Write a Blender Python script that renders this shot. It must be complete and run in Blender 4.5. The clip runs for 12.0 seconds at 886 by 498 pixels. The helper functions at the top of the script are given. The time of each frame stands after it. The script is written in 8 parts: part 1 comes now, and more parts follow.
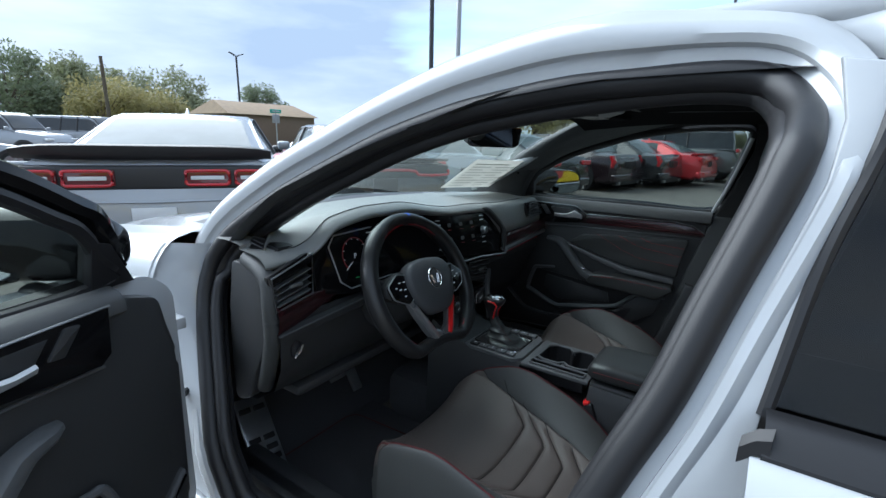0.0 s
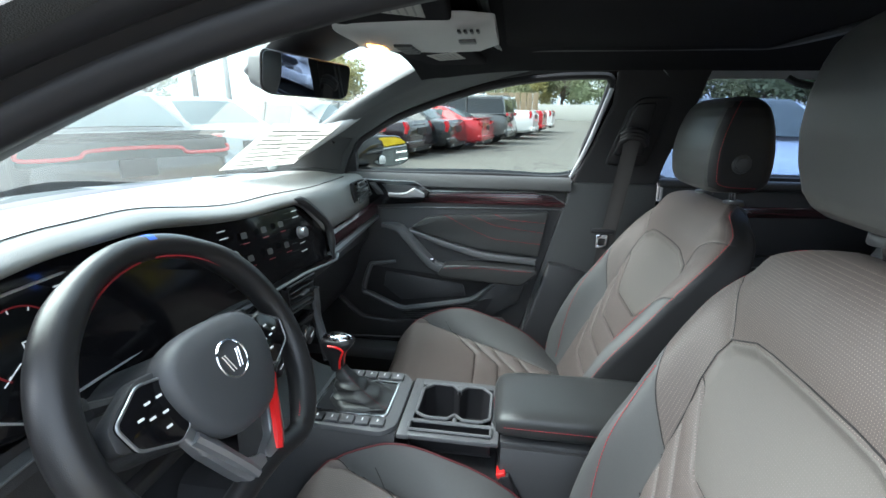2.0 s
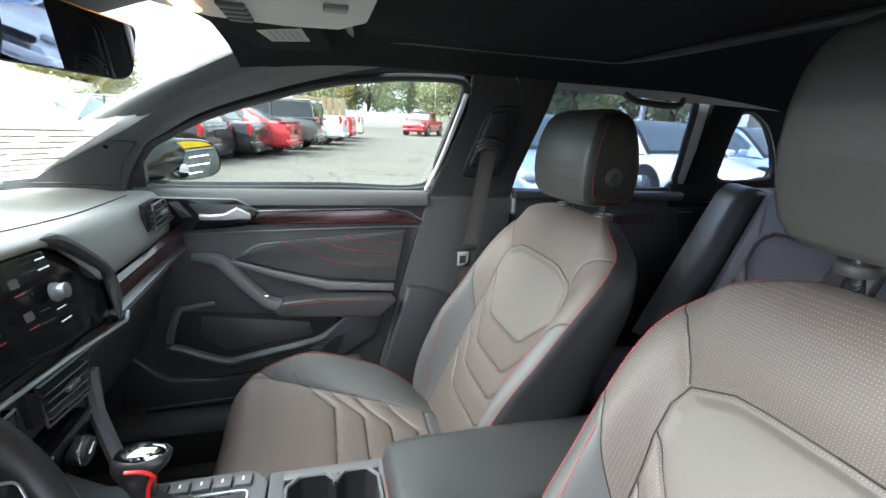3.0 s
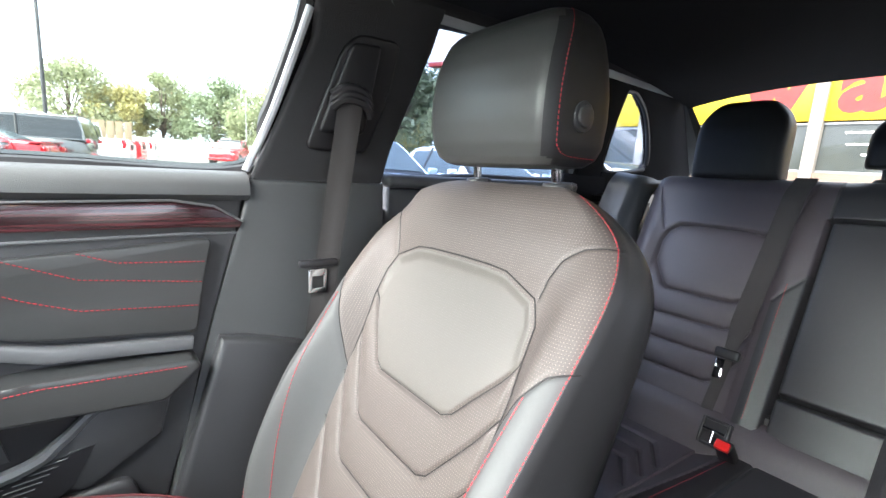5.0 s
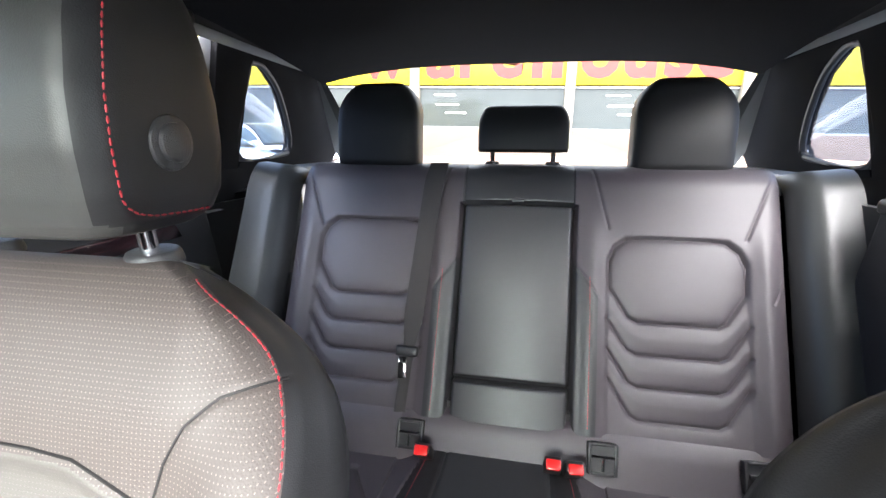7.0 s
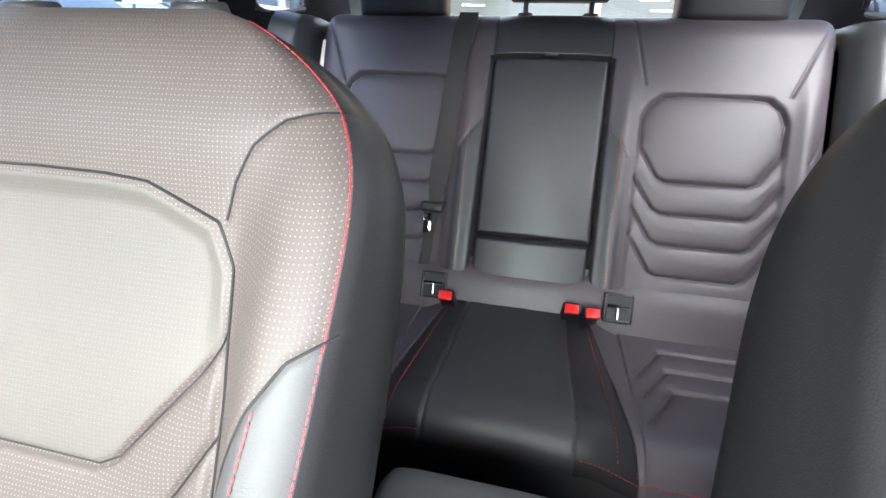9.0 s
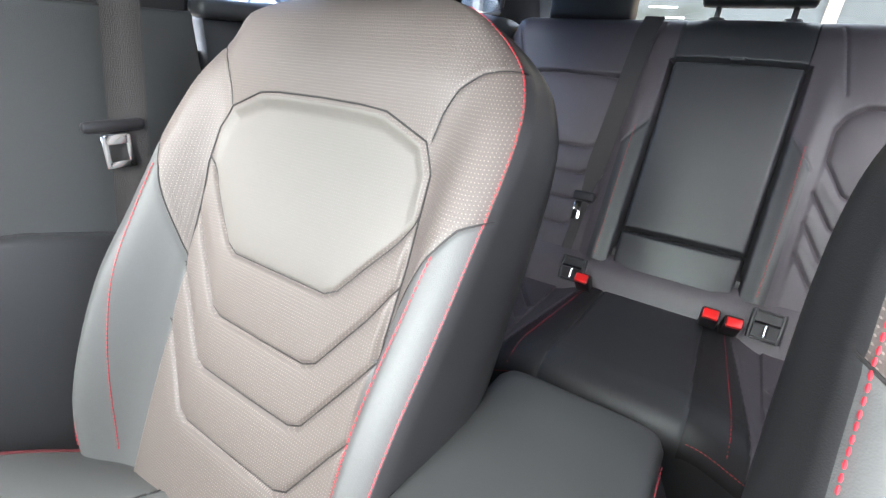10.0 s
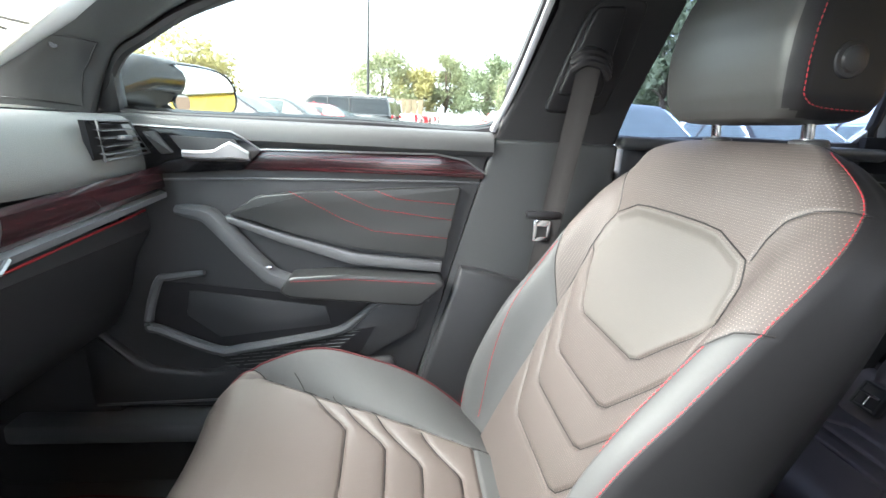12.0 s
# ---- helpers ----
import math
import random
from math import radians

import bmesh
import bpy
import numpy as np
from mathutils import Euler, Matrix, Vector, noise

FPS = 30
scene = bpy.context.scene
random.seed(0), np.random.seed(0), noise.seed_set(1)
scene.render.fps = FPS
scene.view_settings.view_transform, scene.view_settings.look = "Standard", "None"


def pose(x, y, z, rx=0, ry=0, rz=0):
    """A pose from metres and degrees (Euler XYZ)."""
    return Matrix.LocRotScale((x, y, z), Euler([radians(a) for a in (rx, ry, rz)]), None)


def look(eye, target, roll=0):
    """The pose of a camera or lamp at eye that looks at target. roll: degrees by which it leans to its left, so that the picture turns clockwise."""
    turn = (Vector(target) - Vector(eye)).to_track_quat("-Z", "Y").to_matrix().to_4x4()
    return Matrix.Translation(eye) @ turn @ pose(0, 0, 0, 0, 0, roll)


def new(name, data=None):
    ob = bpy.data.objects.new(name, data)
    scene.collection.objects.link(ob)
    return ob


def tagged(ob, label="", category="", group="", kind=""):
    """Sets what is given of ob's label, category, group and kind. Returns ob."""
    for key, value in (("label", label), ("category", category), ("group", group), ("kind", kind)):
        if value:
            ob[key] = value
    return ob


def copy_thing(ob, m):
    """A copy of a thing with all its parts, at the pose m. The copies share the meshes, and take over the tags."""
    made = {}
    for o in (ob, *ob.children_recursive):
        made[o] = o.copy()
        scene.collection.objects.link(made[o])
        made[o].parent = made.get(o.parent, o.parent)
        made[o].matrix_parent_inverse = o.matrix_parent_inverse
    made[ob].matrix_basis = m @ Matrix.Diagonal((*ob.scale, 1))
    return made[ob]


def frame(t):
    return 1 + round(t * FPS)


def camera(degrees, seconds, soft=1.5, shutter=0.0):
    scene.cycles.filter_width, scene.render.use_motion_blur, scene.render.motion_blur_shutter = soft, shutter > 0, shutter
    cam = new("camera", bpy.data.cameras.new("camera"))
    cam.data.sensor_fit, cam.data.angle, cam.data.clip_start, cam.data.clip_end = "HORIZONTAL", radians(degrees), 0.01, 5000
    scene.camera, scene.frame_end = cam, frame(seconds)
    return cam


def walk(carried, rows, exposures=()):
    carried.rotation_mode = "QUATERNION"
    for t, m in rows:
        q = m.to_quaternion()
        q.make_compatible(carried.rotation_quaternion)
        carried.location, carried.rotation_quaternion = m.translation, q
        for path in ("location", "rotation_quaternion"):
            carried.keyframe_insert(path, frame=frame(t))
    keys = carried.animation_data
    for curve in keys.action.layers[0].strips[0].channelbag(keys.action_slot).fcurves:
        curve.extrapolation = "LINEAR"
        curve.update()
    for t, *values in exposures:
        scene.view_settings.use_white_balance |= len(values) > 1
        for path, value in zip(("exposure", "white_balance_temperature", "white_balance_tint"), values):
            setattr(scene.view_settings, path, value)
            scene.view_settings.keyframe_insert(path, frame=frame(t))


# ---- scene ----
cam = camera(88.6, 12.0)
PATH = [
    (0, (-1.353, -0.215, 1.301), (0.26, 0.866, 0.82), 1.3),
    (0.5, (-1.201, -0.11, 1.276), (0.455, 0.894, 0.779), 0.4),
    (1, (-1.08, -0.038, 1.284), (0.646, 0.817, 0.746), -0.2),
    (1.5, (-1.017, -0.004, 1.279), (0.792, 0.627, 0.704), -0.3),
    (2, (-0.874, 0.103, 1.255), (1.016, 0.38, 0.664), 0.5),
    (2.5, (-0.75, 0.184, 1.268), (1.159, 0.067, 0.684), 1.7),
    (3, (-0.631, 0.212, 1.243), (1.224, -0.3, 0.699), 3.0),
    (3.2, (-0.581, 0.228, 1.237), (1.237, -0.413, 0.704), 3.3),
    (4.8, (-0.198, 0.113, 1.07), (1.424, -1.0, 0.708), 3.9),
    (5, (-0.154, 0.113, 1.066), (1.41, -1.078, 0.701), 3.8),
    (5.5, (-0.07, 0.039, 1.093), (1.167, -1.494, 0.745), 2.8),
    (6, (-0.046, -0.028, 1.122), (0.86, -1.771, 0.744), 1.6),
    (6.5, (-0.04, -0.089, 1.147), (0.549, -1.953, 0.724), 1.0),
    (6.7, (-0.035, -0.108, 1.156), (0.445, -1.998, 0.712), 0.9),
    (8.3, (-0.015, -0.089, 1.069), (0.232, -1.946, 0.369), 1.6),
    (8.5, (-0.028, -0.103, 1.077), (0.267, -1.919, 0.293), 1.3),
    (9, (-0.005, -0.059, 1.031), (0.373, -1.835, 0.192), 2.6),
    (9.5, (-0.011, 0.002, 1.013), (0.626, -1.688, 0.152), 3.2),
    (10, (-0.058, 0.067, 1.005), (0.906, -1.471, 0.166), 4.5),
    (10.5, (-0.144, 0.11, 1.03), (1.177, -1.178, 0.26), 5.5),
    (11, (-0.213, 0.123, 1.037), (1.403, -0.814, 0.321), 6.0),
    (11.5, (-0.246, 0.111, 1.013), (1.584, -0.441, 0.421), 5.6),
    (12, (-0.27, 0.102, 1.05), (1.643, -0.106, 0.503), 3.2),
]
walk(cam, [(t, look(eye, target, roll)) for t, eye, target, roll in PATH],
     exposures=[(0.0, 1.68, 5600, 5), (0.5, 1.90, 5400, 5), (1.0, 2.38, 5300, 5), (1.5, 2.90, 5650, 5), (2.0, 3.44, 6000, 6), (2.5, 3.68, 6200, 7), (3.2, 4.08, 6300, 10), (4.8, 4.65, 6350, 12), (6.5, 5.03, 6400, 13), (8.3, 5.14, 6350, 12), (9.5, 4.80, 6200, 12), (10.5, 4.77, 6300, 12), (12.0, 4.72, 6450, 11)])

# ---- world, sun, exposure ----
world = bpy.data.worlds.new("world")
scene.world = world
world.use_nodes = True
wn, wl = world.node_tree.nodes, world.node_tree.links
SUN_ELEV, SUN_TURN = 42.0, 354.0
sky = wn.new("ShaderNodeTexSky")
sky.sky_type, sky.sun_disc = "NISHITA", False
sky.sun_elevation, sky.sun_rotation = radians(SUN_ELEV), radians(SUN_TURN)
wco = wn.new("ShaderNodeTexCoord")
wmap = wn.new("ShaderNodeMapping")
wmap.inputs["Scale"].default_value = (1.0, 1.0, 4.0)
wnoise = wn.new("ShaderNodeTexNoise")
wnoise.inputs["Scale"].default_value, wnoise.inputs["Detail"].default_value = 1.6, 5.0
wramp = wn.new("ShaderNodeValToRGB")
wramp.color_ramp.elements[0].position, wramp.color_ramp.elements[1].position = 0.16, 0.46
wmix = wn.new("ShaderNodeMixRGB")
wnoise2 = wn.new("ShaderNodeTexNoise")
wnoise2.inputs["Scale"].default_value, wnoise2.inputs["Detail"].default_value = 2.3, 6.0
wcloud = wn.new("ShaderNodeValToRGB")
wcloud.color_ramp.elements[0].position, wcloud.color_ramp.elements[1].position = 0.34, 0.66
wcloud.color_ramp.elements[0].color, wcloud.color_ramp.elements[1].color = (1.45, 1.72, 2.15, 1), (2.7, 2.82, 3.0, 1)
wl.new(wmap.outputs["Vector"], wnoise2.inputs["Vector"])
wl.new(wnoise2.outputs["Fac"], wcloud.inputs["Fac"])
wl.new(wcloud.outputs["Color"], wmix.inputs["Color2"])
wl.new(wco.outputs["Generated"], wmap.inputs["Vector"])
wl.new(wmap.outputs["Vector"], wnoise.inputs["Vector"])
wl.new(wnoise.outputs["Fac"], wramp.inputs["Fac"])
wl.new(wramp.outputs["Color"], wmix.inputs["Fac"])
wl.new(sky.outputs["Color"], wmix.inputs["Color1"])
wl.new(wmix.outputs["Color"], wn["Background"].inputs["Color"])
wn["Background"].inputs["Strength"].default_value = 0.125

sun = new("sun", bpy.data.lights.new("sun", "SUN"))
sun.data.energy, sun.data.angle, sun.data.color = 1.9, radians(70), (1.0, 0.97, 0.93)
se, st = radians(SUN_ELEV), radians(SUN_TURN)
sun.matrix_world = look(Vector((math.sin(st) * math.cos(se), math.cos(st) * math.cos(se), math.sin(se))) * 50, (0, 0, 0))
# ---- materials ----
def mat(name, color, rough=0.5, metal=0.0, bump=(0, 0), var=0.12, vscale=3.0, spec=0.5, coat=0.0, emit=0.0, trans=0.0, alpha=1.0, fine=0.06, fscale=60.0, rvar=0.1):
    """A node material: colour varied at two scales, roughness varied, fine bump."""
    m = bpy.data.materials.new(name)
    m.use_nodes = True
    n, l = m.node_tree.nodes, m.node_tree.links
    b = n["Principled BSDF"]
    b.inputs["Base Color"].default_value = (*color, 1)
    b.inputs["Roughness"].default_value, b.inputs["Metallic"].default_value = rough, metal
    b.inputs["Specular IOR Level"].default_value, b.inputs["Coat Weight"].default_value = spec, coat
    b.inputs["Coat Roughness"].default_value = 0.06
    b.inputs["Transmission Weight"].default_value, b.inputs["Alpha"].default_value = trans, alpha
    if emit:
        b.inputs["Emission Color"].default_value, b.inputs["Emission Strength"].default_value = (*color, 1), emit
    co = n.new("ShaderNodeTexCoord")
    if var or fine:
        big, small = n.new("ShaderNodeTexNoise"), n.new("ShaderNodeTexNoise")
        big.inputs["Scale"].default_value, big.inputs["Detail"].default_value = vscale, 4
        small.inputs["Scale"].default_value, small.inputs["Detail"].default_value = fscale, 3
        l.new(co.outputs["Object"], big.inputs["Vector"])
        l.new(co.outputs["Object"], small.inputs["Vector"])
        add = n.new("ShaderNodeMath"); add.operation = "MULTIPLY_ADD"
        add.inputs[1].default_value, add.inputs[2].default_value = 2 * var, 1 - var
        l.new(big.outputs["Fac"], add.inputs[0])
        add2 = n.new("ShaderNodeMath"); add2.operation = "MULTIPLY_ADD"
        add2.inputs[1].default_value = 2 * fine
        l.new(small.outputs["Fac"], add2.inputs[0])
        sub = n.new("ShaderNodeMath"); sub.operation = "SUBTRACT"
        sub.inputs[1].default_value = fine
        l.new(add.outputs[0], sub.inputs[0])
        l.new(sub.outputs[0], add2.inputs[2])
        mul = n.new("ShaderNodeVectorMath"); mul.operation = "SCALE"
        mul.inputs[0].default_value = color
        l.new(add2.outputs[0], mul.inputs["Scale"])
        l.new(mul.outputs[0], b.inputs["Base Color"])
        rr = n.new("ShaderNodeMath"); rr.operation = "MULTIPLY_ADD"
        rr.inputs[1].default_value, rr.inputs[2].default_value = 2 * rvar * rough, rough * (1 - rvar)
        l.new(big.outputs["Fac"], rr.inputs[0])
        l.new(rr.outputs[0], b.inputs["Roughness"])
    if bump[1]:
        t, bp = n.new("ShaderNodeTexVoronoi"), n.new("ShaderNodeBump")
        t.inputs["Scale"].default_value = bump[0]
        bp.inputs["Strength"].default_value, bp.inputs["Distance"].default_value = bump[1], 0.0015
        l.new(co.outputs["Object"], t.inputs["Vector"])
        l.new(t.outputs["Distance"], bp.inputs["Height"])
        l.new(bp.outputs["Normal"], b.inputs["Normal"])
    return m


def dots(m, spacing, size, color, axes=(0, 2), depth=0.4):
    """Adds rows of round perforations to a material, in the object's own axes."""
    n, l = m.node_tree.nodes, m.node_tree.links
    b = n["Principled BSDF"]
    co = next(x for x in n if x.bl_idname == "ShaderNodeTexCoord")
    sep = n.new("ShaderNodeSeparateXYZ")
    l.new(co.outputs["Object"], sep.inputs[0])
    sq = []
    for k, a in enumerate(axes):
        s = n.new("ShaderNodeMath"); s.operation = "DIVIDE"; s.inputs[1].default_value = spacing
        l.new(sep.outputs[a], s.inputs[0])
        f = n.new("ShaderNodeMath"); f.operation = "PINGPONG"; f.inputs[1].default_value = 0.5
        l.new(s.outputs[0], f.inputs[0])
        p = n.new("ShaderNodeMath"); p.operation = "POWER"; p.inputs[1].default_value = 2
        l.new(f.outputs[0], p.inputs[0])
        sq.append(p)
    ad = n.new("ShaderNodeMath"); ad.operation = "ADD"
    l.new(sq[0].outputs[0], ad.inputs[0]); l.new(sq[1].outputs[0], ad.inputs[1])
    ramp = n.new("ShaderNodeValToRGB")
    ramp.color_ramp.elements[0].position, ramp.color_ramp.elements[1].position = size * 0.6, size
    ramp.color_ramp.elements[0].color, ramp.color_ramp.elements[1].color = (1, 1, 1, 1), (0, 0, 0, 1)
    l.new(ad.outputs[0], ramp.inputs["Fac"])
    mix = n.new("ShaderNodeMixRGB")
    old = b.inputs["Base Color"].links[0].from_socket
    l.new(old, mix.inputs["Color1"])
    mix.inputs["Color2"].default_value = (*color, 1)
    l.new(ramp.outputs["Color"], mix.inputs["Fac"])
    l.new(mix.outputs["Color"], b.inputs["Base Color"])
    bp = n.new("ShaderNodeBump"); bp.invert = True
    bp.inputs["Strength"].default_value, bp.inputs["Distance"].default_value = depth, 0.001
    l.new(ramp.outputs["Color"], bp.inputs["Height"])
    if b.inputs["Normal"].links:
        l.new(b.inputs["Normal"].links[0].from_socket, bp.inputs["Normal"])
    l.new(bp.outputs["Normal"], b.inputs["Normal"])
    return m


def streaks(m, c1, c2, scale, axis):
    """Thin uneven lines along one axis, as in striped lacquer trim."""
    n, l = m.node_tree.nodes, m.node_tree.links
    co = next(x for x in n if x.bl_idname == "ShaderNodeTexCoord")
    mp, t, r = n.new("ShaderNodeMapping"), n.new("ShaderNodeTexNoise"), n.new("ShaderNodeValToRGB")
    s = [scale, scale, scale]
    s[axis] = scale * 0.012
    mp.inputs["Scale"].default_value = s
    t.inputs["Scale"].default_value, t.inputs["Detail"].default_value = 1.0, 3
    l.new(co.outputs["Object"], mp.inputs["Vector"]); l.new(mp.outputs["Vector"], t.inputs["Vector"])
    l.new(t.outputs["Fac"], r.inputs["Fac"])
    r.color_ramp.elements[0].position, r.color_ramp.elements[1].position = 0.44, 0.72
    r.color_ramp.elements[0].color, r.color_ramp.elements[1].color = (*c1, 1), (*c2, 1)
    l.new(r.outputs["Color"], n["Principled BSDF"].inputs["Base Color"])
    return m


def cracks(m, color, scale):
    """Crack lines over a paved surface."""
    n, l = m.node_tree.nodes, m.node_tree.links
    b = n["Principled BSDF"]
    co = next(x for x in n if x.bl_idname == "ShaderNodeTexCoord")
    w, v, r, mix = n.new("ShaderNodeTexNoise"), n.new("ShaderNodeTexVoronoi"), n.new("ShaderNodeValToRGB"), n.new("ShaderNodeMixRGB")
    w.inputs["Scale"].default_value = scale * 1.5
    warp = n.new("ShaderNodeVectorMath"); warp.operation = "ADD"
    l.new(co.outputs["Object"], w.inputs["Vector"]); l.new(co.outputs["Object"], warp.inputs[0]); l.new(w.outputs["Color"], warp.inputs[1])
    v.feature = "DISTANCE_TO_EDGE"
    v.inputs["Scale"].default_value = scale
    l.new(warp.outputs[0], v.inputs["Vector"])
    r.color_ramp.elements[0].position, r.color_ramp.elements[1].position = 0.0, 0.012
    r.color_ramp.elements[0].color, r.color_ramp.elements[1].color = (1, 1, 1, 1), (0, 0, 0, 1)
    l.new(v.outputs["Distance"], r.inputs["Fac"])
    l.new(b.inputs["Base Color"].links[0].from_socket, mix.inputs["Color1"])
    mix.inputs["Color2"].default_value = (*color, 1)
    l.new(r.outputs["Color"], mix.inputs["Fac"])
    l.new(mix.outputs["Color"], b.inputs["Base Color"])
    return m


LEATHER = mat("black_leather", (0.036, 0.038, 0.038), 0.34, bump=(900, 0.10), var=0.15, fscale=300)
WLEATH = mat("wheel_leather", (0.016, 0.016, 0.017), 0.36, bump=(900, 0.12), var=0.15, fscale=300)
WCOVER = mat("airbag_plastic", (0.060, 0.063, 0.068), 0.5, bump=(900, 0.2), var=0.08, fscale=300)
PERF = dots(mat("perforated_leather", (0.082, 0.070, 0.063), 0.58, bump=(500, 0.2), var=0.15, fscale=300), 0.0034, 0.026, (0.19, 0.155, 0.140))
PERFC = dots(mat("perforated_cushion_leather", (0.100, 0.084, 0.075), 0.46, bump=(500, 0.2), var=0.15, fscale=300), 0.0034, 0.026, (0.19, 0.155, 0.140), (0, 1))
PERFI = dots(mat("insert_leather", (0.106, 0.099, 0.089), 0.58, bump=(900, 0.1), var=0.12, fscale=300), 0.0034, 0.022, (0.13, 0.12, 0.11))
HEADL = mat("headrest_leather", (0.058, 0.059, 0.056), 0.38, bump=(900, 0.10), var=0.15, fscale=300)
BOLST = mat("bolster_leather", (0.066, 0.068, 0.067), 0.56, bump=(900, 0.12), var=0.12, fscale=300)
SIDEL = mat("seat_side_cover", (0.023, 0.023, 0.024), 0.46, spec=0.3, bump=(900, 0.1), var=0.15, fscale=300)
REARD = mat("rear_centre_leather", (0.036, 0.037, 0.039), 0.40, bump=(900, 0.10), var=0.15, fscale=300)
REARL = mat("rear_leather", (0.070, 0.061, 0.068), 0.46, bump=(900, 0.10), var=0.15, fscale=300)
# dash top paler than its dark grey plastic: windscreen light put into the colour
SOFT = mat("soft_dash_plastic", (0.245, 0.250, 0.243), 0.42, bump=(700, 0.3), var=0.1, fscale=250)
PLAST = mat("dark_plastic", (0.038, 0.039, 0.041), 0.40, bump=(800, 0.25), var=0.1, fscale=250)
PLAST2 = mat("grey_plastic", (0.10, 0.104, 0.108), 0.36, bump=(800, 0.2), var=0.1, fscale=250)
TRIMG = mat("grey_pillar_trim", (0.056, 0.059, 0.060), 0.46, bump=(900, 0.25), var=0.08, fscale=300)
SILVER = mat("satin_silver", (0.32, 0.33, 0.34), 0.3, 0.75, var=0.06)
SATIN = mat("satin_handle_metal", (0.62, 0.63, 0.64), 0.30, 0.55, var=0.04)
CHROME = mat("chrome", (0.75, 0.76, 0.78), 0.1, 1.0, var=0.04)
GLOSS = mat("piano_black", (0.006, 0.006, 0.007), 0.10, spec=0.35, var=0.05, fine=0.0)
LINER = mat("headliner_cloth", (0.017, 0.017, 0.019), 0.95, spec=0.05, bump=(600, 0.4), var=0.15, fscale=400)
ROOFT = mat("roof_trim_cloth", (0.040, 0.040, 0.042), 0.85, spec=0.2, bump=(600, 0.4), var=0.12, fscale=400)
DTOP = mat("door_top_skin", (0.070, 0.072, 0.073), 0.45, bump=(700, 0.3), var=0.1, fscale=250)
MATRED = mat("dark_red_piping", (0.085, 0.011, 0.014), 0.7, var=0.15)
CARPET = mat("carpet", (0.080, 0.080, 0.084), 1.0, bump=(900, 0.8), var=0.25, fscale=500)
RUBBER = mat("rubber_seal", (0.016, 0.016, 0.018), 0.45, var=0.2, fscale=120)
PAINT = mat("white_paint", (0.50, 0.52, 0.54), 0.22, coat=0.7, var=0.03, fine=0.01)
RED = mat("red_thread", (0.38, 0.020, 0.032), 0.6, var=0.15)
REDP = mat("red_plastic", (0.75, 0.02, 0.02), 0.3, var=0.08)
BLUE = mat("blue_tape", (0.02, 0.09, 0.5), 0.5, var=0.1)
DARKSEAM = mat("dark_thread", (0.012, 0.011, 0.011), 0.7)
WOOD = streaks(mat("striped_lacquer", (0.02, 0.006, 0.007), 0.22, coat=0.5, var=0.2), (0.012, 0.005, 0.006), (0.075, 0.016, 0.020), 260, 0)
WOODY = streaks(mat("striped_lacquer_door", (0.02, 0.006, 0.007), 0.22, coat=0.5, var=0.2), (0.012, 0.005, 0.006), (0.075, 0.016, 0.020), 260, 1)
BELT = mat("belt_webbing", (0.040, 0.037, 0.036), 0.8, bump=(700, 0.5), var=0.1, fscale=500)


def pane(name, tint, bend=5.0):
    """A thin pane: clear through, with a sharp sheen by Fresnel."""
    m = bpy.data.materials.new(name)
    m.use_nodes = True
    n, l = m.node_tree.nodes, m.node_tree.links
    n.remove(n["Principled BSDF"])
    t, g, f, x = n.new("ShaderNodeBsdfTransparent"), n.new("ShaderNodeBsdfGlossy"), n.new("ShaderNodeLayerWeight"), n.new("ShaderNodeMixShader")
    p, q = n.new("ShaderNodeMath"), n.new("ShaderNodeMath")
    p.operation, q.operation = "POWER", "MULTIPLY_ADD"
    p.inputs[1].default_value, q.inputs[1].default_value, q.inputs[2].default_value = bend, 0.8, 0.035
    t.inputs["Color"].default_value = (*tint, 1)
    g.inputs["Roughness"].default_value, f.inputs["Blend"].default_value = 0.02, 0.5
    l.new(f.outputs["Facing"], p.inputs[0]); l.new(p.outputs[0], q.inputs[0]); l.new(q.outputs[0], x.inputs[0])
    l.new(t.outputs[0], x.inputs[1]); l.new(g.outputs[0], x.inputs[2])
    l.new(x.outputs[0], n["Material Output"].inputs["Surface"])
    return m


GLASS = pane("clear_glass", (0.70, 0.74, 0.71))
SCREENG = pane("windscreen_glass", (0.76, 0.88, 0.82), 2.6)
TINT = pane("tinted_glass", (0.42, 0.47, 0.55))
REARG = pane("rear_screen_glass", (0.42, 0.43, 0.42))
PRIV = pane("privacy_glass", (0.30, 0.31, 0.32))
MIRROR = mat("mirror_glass", (0.5, 0.52, 0.54), 0.01, 1.0, var=0, fine=0)
SCREEN = mat("screen_glass", (0.008, 0.009, 0.010), 0.12, spec=0.25, var=0.1, fine=0)
DGLASS = mat("dark_car_glass", (0.012, 0.014, 0.016), 0.06, coat=0.6, var=0.2, fine=0)
LGLASS = mat("light_car_glass", (0.085, 0.108, 0.116), 0.14, coat=0.0, spec=0.12, var=0.3, fine=0)
GLOW = mat("amber_reading_lamp", (1.0, 0.42, 0.08), 0.4, emit=2.2)
PAPER = mat("printed_paper", (0.55, 0.55, 0.52), 0.7, var=0.06, trans=0.0)
pn_, pl_ = PAPER.node_tree.nodes, PAPER.node_tree.links
ptr, pmx = pn_.new("ShaderNodeBsdfTranslucent"), pn_.new("ShaderNodeMixShader")
ptr.inputs["Color"].default_value, pmx.inputs[0].default_value = (0.85, 0.84, 0.80, 1), 0.5
pl_.new(pn_["Principled BSDF"].outputs[0], pmx.inputs[1]); pl_.new(ptr.outputs[0], pmx.inputs[2]); pl_.new(pmx.outputs[0], pn_["Material Output"].inputs["Surface"])
